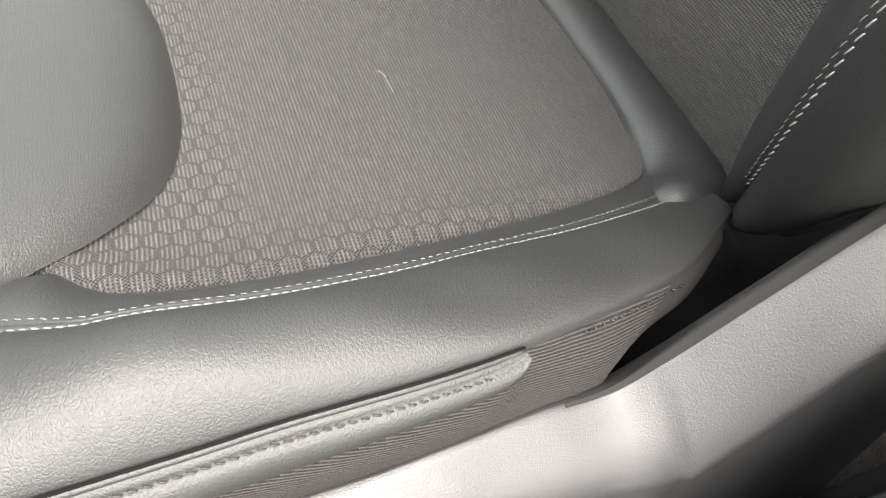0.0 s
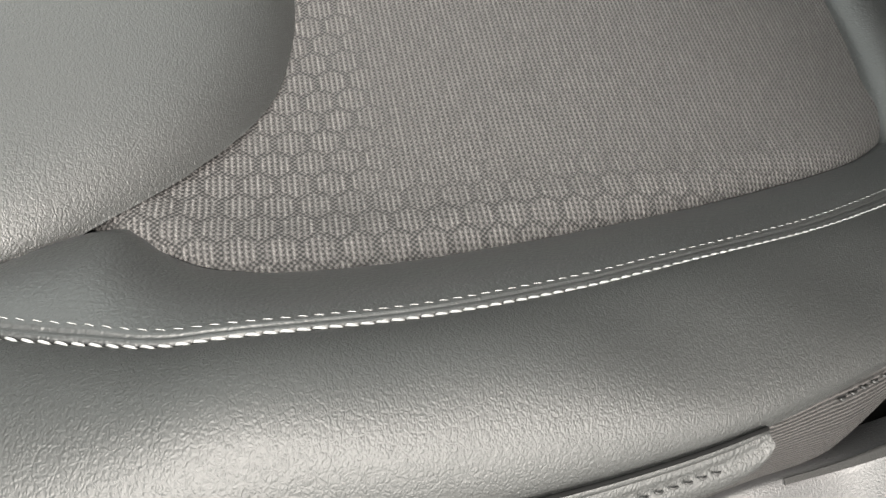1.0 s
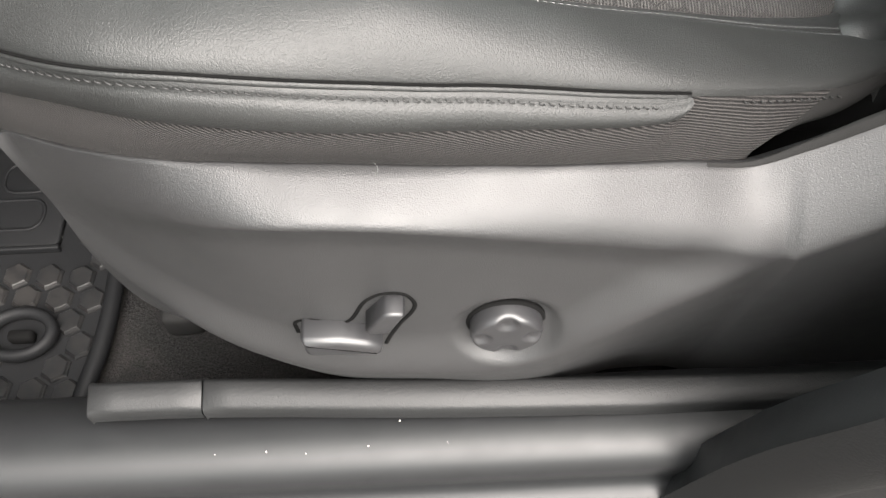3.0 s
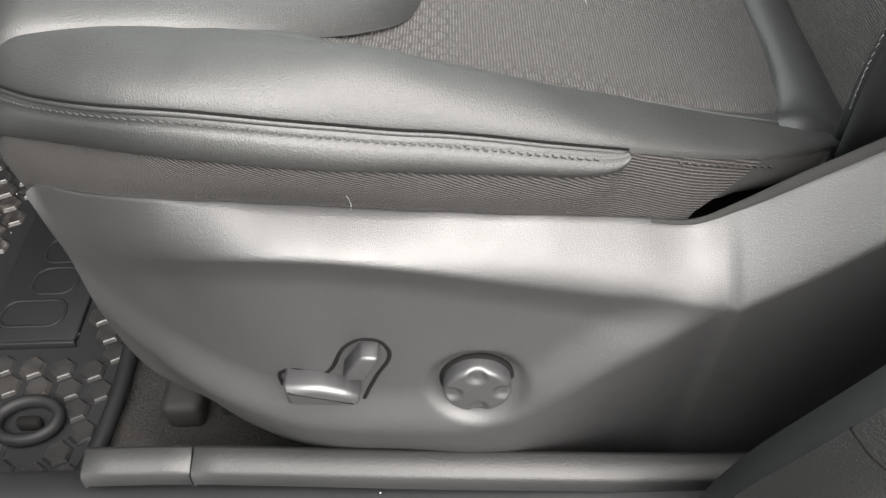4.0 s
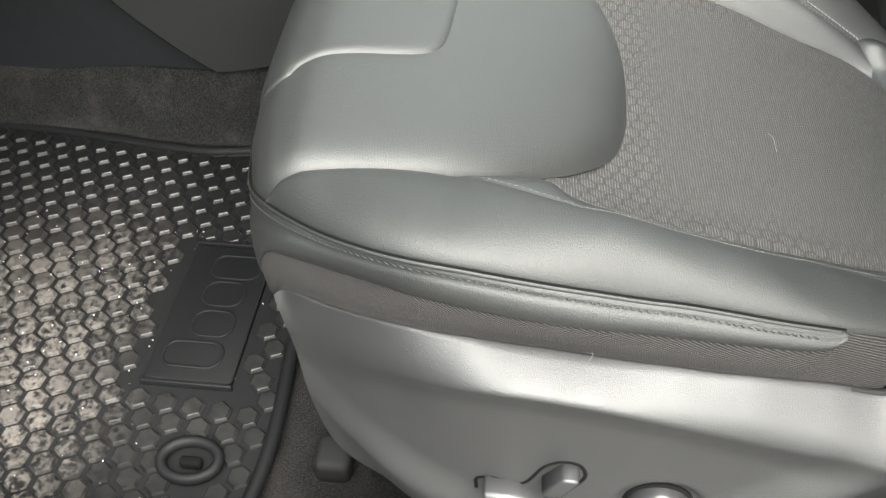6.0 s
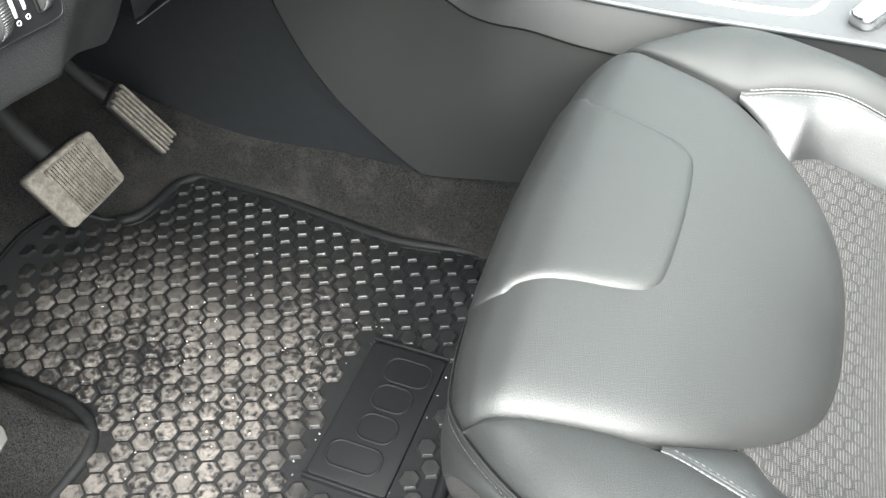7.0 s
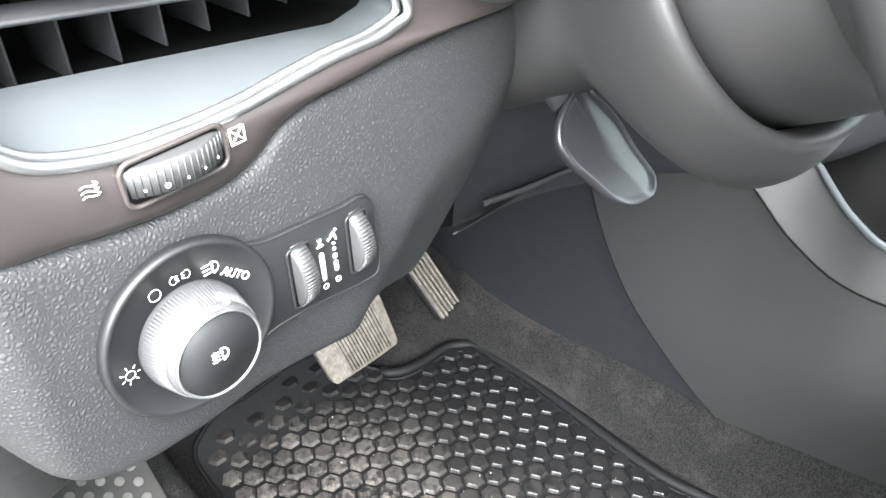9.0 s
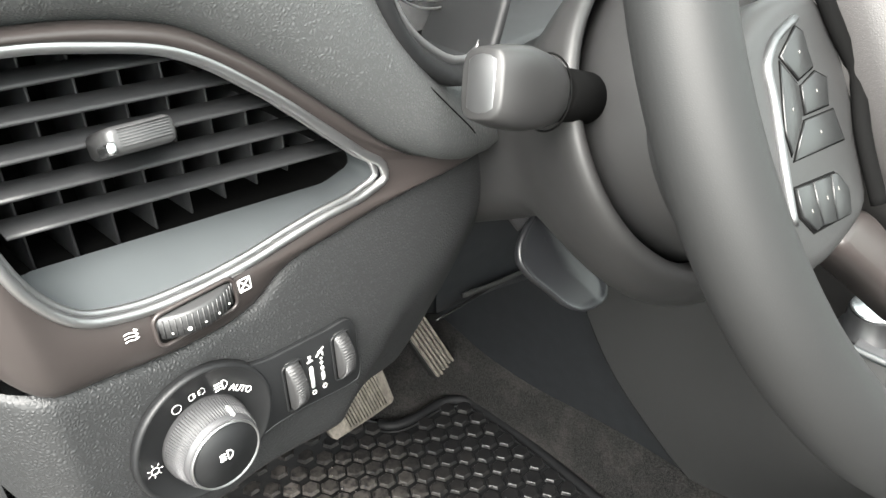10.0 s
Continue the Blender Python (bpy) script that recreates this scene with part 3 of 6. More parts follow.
PAD_REAR = through_points([(0.013, 0.002), (0.017, 0.014), (0.021, 0.03), (0.028, 0.06), (0.038, 0.10), (0.056, 0.14), (0.080, 0.172), (0.10, 0.194), (0.12, 0.211), (0.15, 0.226), (0.19, 0.234), (MID, 0.236)])
PAD_FRONT = through_points([(0.013, 0.002), (0.018, -0.003), (0.03, -0.012), (0.05, -0.019), (0.07, -0.024), (0.14, -0.032), (MID, -0.0355)])


def sided(build):
    """Builds a part for the door side and its mirror image for the far side."""
    for flip in (False, True):
        build(lambda p: np.asarray(p, float) * (1, -1, 1) + (0, 2 * MID, 0) if flip else np.asarray(p, float))


SIDE_PUFF = through_points([(0.0, 0.006), (0.04, 0.022), (0.10, 0.030), (0.30, 0.028), (0.38, 0.018), (0.50, 0.010)])
CREST_PUFF = through_points([(0.0, 0.004), (0.03, 0.011), (0.08, 0.021), (0.14, 0.034), (0.20, 0.038), (0.26, 0.034), (0.32, 0.021), (0.40, 0.011), (0.50, 0.006)])


def bolster(side):
    rows = []
    xs = 0.002 + 0.498 * np.linspace(0, 1, 110) ** 1.25
    for x in xs:
        c, e = np.array([x, BOL_OUT_Y(x), BOL_OUT_Z(x)]), np.array([x, BOL_IN_Y(x), BOL_IN_Z(x)])
        gap = np.linalg.norm(e - c)
        a = c + np.array([0, 0.50, 0.87]) * min(gap * 0.45, 0.76 * float(SIDE_PUFF(x)))
        b = e + np.array([0, -0.62, 0.78]) * min(gap * 0.8, 0.95 * float(CREST_PUFF(x)))
        t = np.linspace(0, 1, 34)[:, None]
        row = (1 - t) ** 3 * c + 3 * t * (1 - t) ** 2 * a + 3 * t * t * (1 - t) * b + t**3 * e
        # slack folds in the leather towards the rear
        fold = 0.0010 * np.sin(85 * (x + 0.9 * t[:, 0] * 0.05)) * smooth((x - 0.18) / 0.15) * np.sin(math.pi * t[:, 0]) ** 2
        row[:, 2] += fold - 0.002 * (np.exp(-t[:, 0] / 0.03) + np.exp(-(1 - t[:, 0]) / 0.02))
        rows.append(np.concatenate([row, [e + np.array([0, 0.0012, -0.024])]]))
    part("side_bolster", grid(side(rows)), LEATHER, seat)


def strip_row(x, t):
    """Points on the narrow leather strip between the bolster's seam (t = 0) and the cloth (t = 1)."""
    e, f = np.array([x, BOL_IN_Y(x), BOL_IN_Z(x)]), np.array([x, CLOTH_Y(x), CLOTH_Z(x)])
    gap = np.linalg.norm(f - e)
    row = e + (f - e) * t[:, None]
    s = t * gap
    row[:, 2] += 0.08 * gap * np.sin(math.pi * t) - 0.0016 * np.exp(-s / 0.0012) - 0.0025 * np.exp(-(1 - t) / 0.05)
    row[:, 2] -= 0.0010 * np.exp(-((s - 0.0036) / 0.0006) ** 2)  # the joint between the two seams
    return row, gap


def inner_strip(side):
    t = np.r_[np.linspace(0, 0.3, 26), np.linspace(0.32, 1, 14)]
    part("inner_strip", grid(side([strip_row(x, t)[0] for x in np.linspace(0.119, 0.50, 90)])), LEATHER_TRIM, seat)


def seam_rows(side):
    xs = np.linspace(0.124, 0.492, 120)
    for off, lift, spacing, length, radius, lean in ((-0.0006, 0.0005, 0.0042, 0.0037, 0.00044, 0.0004), (0.0070, 0.0001, 0.0044, 0.0026, 0.00011, 0.0002)):
        path = []
        for x in xs:
            gap = strip_row(x, np.array([0.0]))[1]
            row = strip_row(x, np.array([max(off, 0.0) / gap if gap > 0.012 else min(0.5, max(off, 0) / gap)]))[0][0]
            if off < 0:
                row = np.array([x, BOL_IN_Y(x), BOL_IN_Z(x)]) + np.array([0, -0.0006, -0.0006])
            path.append(row + np.array([0, 0.0, lift]))
        part("seam_stitching", stitches(side(path), spacing, length, radius, lean, normal=(0, 0.25 if side((0, 0, 0))[1] == 0 else -0.25, 0.97)), THREAD, seat, "white contrast stitching")


sided(bolster)
sided(inner_strip)
sided(seam_rows)


def cloth():
    rows = []
    for x in np.linspace(0.155, 0.495, 90):
        edge = CLOTH_Y(x) if x > 0.186 else 0.065 + (0.186 - x) * 0.6
        v = np.linspace(-1, 1, 110)
        y = MID + (MID - edge) * v
        z = CLOTH_MID(x) + (CLOTH_Z(max(x, 0.18)) - CLOTH_MID(x)) * np.abs(v) ** 2.6
        near = (1 - np.abs(v)) * (MID - edge)
        z = z - 0.0025 * np.exp(-near / 0.003) + 0.0022 * np.exp(-((near - 0.012) / 0.010) ** 2)
        rows.append(np.stack([np.full_like(y, x), y, z], 1))
    part("seat_cloth", grid(rows), CLOTH, seat, "grey ribbed cloth with a honeycomb weave")


cloth()


def rear_strip():
    """The leather roll between the cloth and the backrest."""
    front = spline([(0.452, 0.052, 0.300), (0.462, 0.078, 0.312), (0.474, 0.104, 0.300), (0.484, 0.145, 0.298), (0.489, MID, 0.294), (0.484, 2 * MID - 0.145, 0.298), (0.474, 2 * MID - 0.104, 0.300), (0.462, 2 * MID - 0.078, 0.312), (0.452, 2 * MID - 0.052, 0.300)], 60)
    back = spline([(0.490, 0.046, 0.285), (0.506, 0.070, 0.300), (0.530, 0.094, 0.286), (0.534, 0.145, 0.284), (0.536, MID, 0.282), (0.534, 2 * MID - 0.145, 0.284), (0.530, 2 * MID - 0.094, 0.286), (0.506, 2 * MID - 0.070, 0.300), (0.490, 2 * MID - 0.046, 0.285)], 60)
    rows = []
    for t in np.linspace(0, 1, 18):
        row = front + (back - front) * t
        row[:, 2] += 0.014 * math.sin(math.pi * t) ** 0.7 - 0.002 * math.exp(-t / 0.04)
        rows.append(row)
    part("rear_roll", grid(rows), LEATHER_TRIM, seat, "smooth black leather roll below the backrest")


rear_strip()


def pad_shape(front, rear, lift, y0, y1, edge, drop, puff):
    """A padded panel over the seat's front: columns across, each from its front to its rear edge."""
    w = np.linspace(0, math.pi, 84)
    ys = (y0 + y1) / 2 - (y1 - y0) / 2 * np.cos(w)
    rows = []
    half = lambda y: MID - abs(y - MID)
    rim = [(rear(half(y)), y) for y in (y0 + y1) / 2 - (y1 - y0) / 2 * np.cos(np.linspace(0, math.pi, 900))]
    for y in (y0, y1):
        rim += [(x, y) for x in np.linspace(float(front(half(y))), float(rear(half(y))), 120)]
    rim = np.array(rim)
    for y in ys:
        a, b = float(front(half(y))), float(rear(half(y)))
        t = (1 - np.cos(np.linspace(0, math.pi, 70))) / 2
        x = a + (b - a) * t
        # the front rolls down to the piping, further back towards the corners
        roll = -0.0355 - a
        z = PAD_TOP(np.where(x < 0.03, 0.03 - (0.03 - x) * (0.0655 / max(0.0655 + roll, 0.03)), x)) + lift
        gap = np.sqrt(((np.stack([x, np.full_like(x, y)], 1)[:, None] - rim[None]) ** 2).sum(2)).min(1)
        z = z - drop * np.exp(-gap / edge) + puff * (1 - np.exp(-gap / 0.018)) - puff * 0.6
        rows.append(np.stack([x, np.full_like(x, y), z], 1))
    return grid(rows)


part("front_pad", pad_shape(PAD_FRONT, PAD_REAR, 0.0, 0.0135, 2 * MID - 0.0135, 0.0060, 0.0098, 0.006), LEATHER_PAD, seat, "padded black leather front panel")

INS_REAR = through_points([(0.1065, -0.018), (0.1125, -0.003), (0.1205, 0.002), (0.1295, 0.022), (0.1365, 0.047), (0.1405, 0.065), (0.1455, 0.081), (0.1525, 0.090), (0.166, 0.0965), (0.195, 0.099), (MID, 0.100)])
INS_FRONT = PAD_FRONT
part("pad_insert", pad_shape(INS_FRONT, INS_REAR, 0.0066, 0.107, 2 * MID - 0.107, 0.0030, 0.0052, 0.0015), LEATHER_PAD, seat, "raised smooth leather inset on the front pad")


def inset_seam():
    """The dark sewn line round the inset."""
    path = []
    for y in (0.107 + MID * 2 - 0.107) / 2 - (MID - 0.107) * np.cos(np.linspace(0.02, math.pi - 0.02, 140)):
        half = MID - abs(y - MID)
        a, x = float(INS_FRONT(half)), float(INS_REAR(half))
        at = 0.03 - (0.03 - x) * (0.0655 / max(0.03 - a, 0.03)) if x < 0.03 else x
        path.append((x, y, float(PAD_TOP(at)) + 0.0013))
    part("inset_seam", tube(path, 0.0007, 6), GAP, seat, "thin dark seam round the inset")


inset_seam()


def skirt(side):
    up, low = spline(PIPING, 150), spline(STRIP_LOW, 400)
    reach = lambda c: np.r_[0, np.cumsum(np.linalg.norm(np.diff(c, axis=0), axis=1))]
    pair = np.interp(np.linspace(0, 1, 150) ** 0.97, reach(low) / reach(low)[-1], np.arange(400))
    low = np.array([np.interp(pair, np.arange(400), low[:, c]) for c in range(3)]).T
    rows = []
    for t in np.linspace(0, 1, 22):
        row = up + (low - up) * t
        out = np.gradient(up, axis=0)
        out = np.cross(out, (0, 0, 1))
        out /= np.linalg.norm(out, axis=1)[:, None]
        row -= out * (0.0052 * math.sin(math.pi * t) - 0.002 * math.exp(-t / 0.05) - 0.0015 * math.exp(-(1 - t) / 0.05) - 0.0012 * math.exp(-((t - 0.24) / 0.05) ** 2))
        rows.append(row)
    part("side_strip", grid(side(rows)), LEATHER, seat, "black leather strip below the piping")
    part("piping", tube(side(up + np.array([0, -0.0006, -0.0014])), 0.0017, 8), LEATHER, seat)
    # a black tube draws the shadow line in the seam above the piping
    part("piping_seam", tube(side(up + np.array([0, -0.0007, 0.0009])), 0.0007, 6), GAP, seat, "seam above the piping, its shadow drawn as a black line")
    # a dark seam runs below the piping
    line = up[4:120] + (low - up)[4:120] * (0.0048 / (np.linalg.norm(low - up, axis=1)[4:120] + 0.004))[:, None]
    line = line + np.array([0, -0.0043, 0])
    part("side_stitching", stitches(side(line), 0.0046, 0.0032, 0.00042, 0.0006, normal=(0, -1 if side((0, 0, 0))[1] == 0 else 1, 0.2)), THREAD_DARK, seat, "dark grey stitching")
    up, low = spline(TWILL_TOP, 150), spline(TWILL_LOW, 150)
    rows = [up + (low - up) * t + np.array([0, -0.0022 * math.sin(math.pi * t) + 0.001 + 0.0015 * math.exp(-t / 0.08), -0.0006 * math.exp(-t / 0.08) - 0.003 * (t > 0.99)]) for t in np.linspace(0, 1, 14)]
    # the band ends on a slant, where a plain dark tab takes over
    band, tab = [], []
    for row, t in zip(rows, np.linspace(0, 1, 14)):
        k = float(np.interp(-(0.432 - 0.047 * t), -row[:, 0], np.arange(150)))
        pick = lambda q: np.array([np.interp(q, np.arange(150), row[:, c]) for c in range(3)]).T
        band.append(pick(np.linspace(k, 149, 130)))
        q = np.linspace(0, k + 1.0, 24)
        bulge = (0.0004 - 0.004 * math.sin(math.pi * min(1.0, t / 0.55)) + 0.03 * max(0.0, t - 0.55)) * smooth((k - q) / 6.0)
        tab.append(pick(q) + np.stack([0 * q, bulge + 0.0004, 0 * q], 1))
    part("twill_band", grid(side(band)), TWILL, seat, "dark ribbed twill band along the side")
    part("rear_tab", grid(side(tab[:10])), BINDING, seat, "dark cloth binding behind the twill band")
    hem = spline(TWILL_TOP[1:4], 60) + np.array([0, -0.002, -0.0045])
    part("twill_stitching", stitches(side(hem), 0.0055, 0.004, 0.0006, 0.0006, normal=(0, -1 if side((0, 0, 0))[1] == 0 else 1, 0.2)), THREAD_DARK, seat, "dark grey stitching")


sided(skirt)


def core():
    """The dark foam below the covers, the seat frame on its runners, and an added black filler."""
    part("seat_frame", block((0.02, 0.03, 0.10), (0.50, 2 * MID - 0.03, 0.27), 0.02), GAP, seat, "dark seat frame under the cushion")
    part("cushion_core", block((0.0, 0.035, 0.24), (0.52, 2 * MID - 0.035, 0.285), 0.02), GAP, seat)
    # added filler: its black stands in for the shade below the backrest
    part("rear_frame", block((0.42, -0.012, 0.10), (0.66, 0.12, 0.272), 0.01), GAP, seat, "black filler block added for the shade below the backrest")
    for y in (0.045, 2 * MID - 0.075):
        part("runner", block((0.03, y, 0.02), (0.56, y + 0.03, 0.10), 0.004), METAL, seat, "dark metal seat runner on the carpet")
    part("runner_cover", block((-0.026, 0.046, 0.0), (0.010, 0.085, 0.034), 0.008, 3), METAL, seat, "dark plastic cap over the runner's end")


core()


def backrest(side):
    g = spline([(0.533, 0.088, 0.286), (0.536, 0.087, 0.35), (0.546, 0.080, 0.42), (0.568, 0.070, 0.52), (0.60, 0.06, 0.65), (0.64, 0.05, 0.80)], 70)
    s = spline([(0.505, 0.060, 0.312), (0.497, 0.048, 0.338), (0.484, 0.026, 0.39), (0.477, 0.006, 0.45), (0.480, -0.012, 0.52), (0.505, -0.03, 0.65), (0.545, -0.04, 0.80)], 70)
    o = spline([(0.518, 0.050, 0.305), (0.512, 0.030, 0.320), (0.506, -0.004, 0.37), (0.505, -0.038, 0.43), (0.515, -0.058, 0.52), (0.54, -0.075, 0.65), (0.58, -0.085, 0.80)], 70)
    k = o + np.array([0.10, 0.02, 0.02])
    def sheet_between(a, b, push, n=16, dip=0.002):
        rows = []
        for t in np.linspace(0, 1, n):
            row = a + (b - a) * t + np.array(push) * math.sin(math.pi * t)
            row[:, 0] += dip * (math.exp(-t / 0.05) + math.exp(-(1 - t) / 0.05))
            rows.append(row)
        return side(rows)
    part("backrest_inner", grid(sheet_between(g, s, (-0.012, 0.0, 0.004))), LEATHER_TRIM, seat)
    part("backrest_bolster", grid(sheet_between(s, o, (-0.014, -0.008, 0.0))), LEATHER, seat, "black leather side bolster of the backrest")
    part("backrest_side", grid(sheet_between(o, k, (0, -0.012, 0))), LEATHER, seat)
    part("backrest_piping", tube(side(np.concatenate([o[:40], ])), 0.0024, 8), TWILL, seat)
    d = (g - s) / np.linalg.norm(g - s, axis=1)[:, None]
    for off, spacing, length, radius, lean in ((-0.0025, 0.0072, 0.0058, 0.00036, 0.0006), (0.0065, 0.0068, 0.0046, 0.00020, 0.0004)):
        path = s[6:] + d[6:] * off + np.array([-0.0035 if off > 0 else -0.0012, 0, 0])
        part("backrest_stitching", stitches(side(path), spacing, length, radius, lean, normal=(-0.95, -0.2 if side((0, 0, 0))[1] == 0 else 0.2, 0.2)), THREAD, seat, "white contrast stitching")


sided(backrest)
mid_rows = []
for y in np.linspace(0.088, 2 * MID - 0.088, 40):
    v = abs(y - MID) / (MID - 0.088)
    line = spline([(0.536, y, 0.28), (0.542, y, 0.35), (0.556, y, 0.42), (0.582, y, 0.52), (0.618, y, 0.65), (0.66, y, 0.80)], 40)
    taper = np.interp(line[:, 2], [0.28, 0.42, 0.65, 0.8], [1.0, 1.03, 1.16, 1.22])
    line[:, 1] = MID + (line[:, 1] - MID) * taper
    line[:, 0] -= 0.010 * v**4 + 0.006 * math.cos(v * math.pi / 2)
    mid_rows.append(line)
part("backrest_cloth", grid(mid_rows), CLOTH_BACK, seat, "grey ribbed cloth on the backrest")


# the plastic valance with its switches
BAND = [(-0.001, 0.001, 0.348)] + [p for p in TWILL_LOW if 0.001 < p[0] < 0.36][::-1]
VAL_TOP = through_points([(x, z) for x, y, z in BAND] + [(0.385, 0.335), (0.41, 0.344), (0.45, 0.367), (0.50, 0.398), (0.58, 0.44)])
VAL_TOP_Y = through_points([(x, y - 0.0015) for x, y, z in BAND] + [(0.38, -0.030), (0.45, -0.028), (0.58, -0.028)])
VAL_LOW = through_points([(-0.001, 0.343), (0.004, 0.318), (0.010, 0.276), (0.017, 0.238), (0.025, 0.210), (0.04, 0.180), (0.065, 0.152), (0.11, 0.133), (0.16, 0.122), (0.20, 0.100), (0.25, 0.075), (0.32, 0.060), (0.44, 0.060), (0.58, 0.060)])
VAL_CREASE = through_points([(-0.001, 0.325), (0.02, 0.308), (0.05, 0.319), (0.07, 0.332), (0.10, 0.3475), (0.125, 0.3575), (0.15, 0.362), (0.20, 0.355), (0.25, 0.3409), (0.30, 0.3245), (0.35, 0.3102), (0.40, 0.3008), (0.44, 0.29), (0.58, 0.25)])
VAL_CREASE_Y = through_points([(-0.001, -0.003), (0.02, -0.013), (0.05, -0.031), (0.08, -0.050), (0.10, -0.061), (0.125, -0.071), (0.15, -0.0765), (0.20, -0.0755), (0.25, -0.073), (0.30, -0.0695), (0.35, -0.067), (0.40, -0.0655), (0.58, -0.065)])
VAL_RISE = through_points([(-0.001, 0.27), (0.04, 0.240), (0.09, 0.220), (0.166, 0.200), (0.246, 0.197), (0.28, 0.207), (0.31, 0.232), (0.35, 0.2658), (0.40, 0.2948), (0.44, 0.3205), (0.491, 0.365), (0.58, 0.42)])
VAL_RISE_Y = through_points([(-0.001, -0.004), (0.02, -0.018), (0.05, -0.038), (0.09, -0.062), (0.166, -0.079), (0.246, -0.081), (0.30, -0.080), (0.35, -0.076), (0.40, -0.069), (0.45, -0.066), (0.58, -0.066)])
VAL_TOP_Y, VAL_CREASE_Y, VAL_RISE_Y, VAL_CREASE = (eased(f) for f in (VAL_TOP_Y, VAL_CREASE_Y, VAL_RISE_Y, VAL_CREASE))
KNOB_AT = (0.262, 0.2355)


def valance_y(x, z):
    """How far the side cover stands out: a slanting shoulder, a dished field below its crease, and an undercut foot."""
    top, crease, rise = VAL_TOP(x), VAL_CREASE(x), VAL_RISE(x)
    ridge = np.maximum(crease, rise)
    ridge_y = np.where(rise > crease, VAL_RISE_Y(x), VAL_CREASE_Y(x))
    s = np.clip((top - z) / np.maximum(top - ridge, 0.006), 0, 1)
    y = VAL_TOP_Y(x) + (ridge_y - VAL_TOP_Y(x)) * (0.55 * s + 0.45 * np.sin(s * math.pi / 2))
    field = smooth((crease - rise) / 0.03)
    u = np.clip((crease - z) / np.maximum(crease - rise, 0.01), 0, 1)
    y = y + field * (VAL_RISE_Y(x) - ridge_y) * u
    y = y + 0.0105 * field * smooth((crease - z + 0.016) / 0.044) * smooth((z - rise + 0.006) / 0.045) * (0.3 + 0.7 * smooth((x - 0.02) / 0.08))
    d = rise - z
    y = y + (0.36 - 0.12 * smooth((x - 0.20) / 0.10) - 0.15 * smooth((x - 0.34) / 0.12)) * np.maximum((np.sqrt(d * d + 0.00008) + d) / 2 - 0.0002, 0) * smooth((x - 0.01) / 0.06)
    r = np.hypot(x - KNOB_AT[0], z - KNOB_AT[1])
    return y + 0.005 * (1 - smooth((r - 0.0245) / 0.009))


def valance():
    rows = []
    for x in -0.001 + 0.581 * np.linspace(0, 1, 190) ** 1.5:
        z = np.linspace(VAL_TOP(x), VAL_LOW(x), 120)
        y = valance_y(np.full_like(z, x), z)
        face = np.stack([np.full_like(z, x), y, z], 1)
        lip = [(x, y[0] + 0.012, z[0] - 0.012), (x, y[0] + 0.004, z[0] - 0.0015), (x, y[0] + 0.0012, z[0] - 0.0002)]
        foot = [(x, y[-1] + 0.001, z[-1] - 0.002), (x, y[-1] + 0.006, z[-1] - 0.002), (x, y[-1] + 0.02, z[-1] + 0.004)]
        rows.append(np.concatenate([lip, face, foot]))
    front = rows[0].copy()
    front[:, 0] += 0.02
    front[:, 1] += 0.02
    # a dark soft edge rises behind the arm at the seat's rear
    edge = []
    for x in np.linspace(0.362, 0.575, 60):
        k = 0.0036 * float(smooth((x - 0.365) / 0.08)) + 0.0005
        z, y = float(VAL_TOP(x)), float(VAL_TOP_Y(x))
        edge.append([(x, y - 0.0012, z - 0.0015), (x, y - 0.0016, z + 0.0004), (x, y + 0.10 * k, z + 0.4 * k), (x, y + 0.35 * k, z + 0.9 * k), (x, y + 0.7 * k, z + k), (x, y + 1.2 * k, z + 0.6 * k)])
    part("arm_edge", grid(edge), BINDING, seat, "dark soft edge along the side cover's arm")
    v = part("valance", grid([front] + rows), VALANCE, seat, "grey grained plastic side cover with power switches")
    return v


cover = valance()


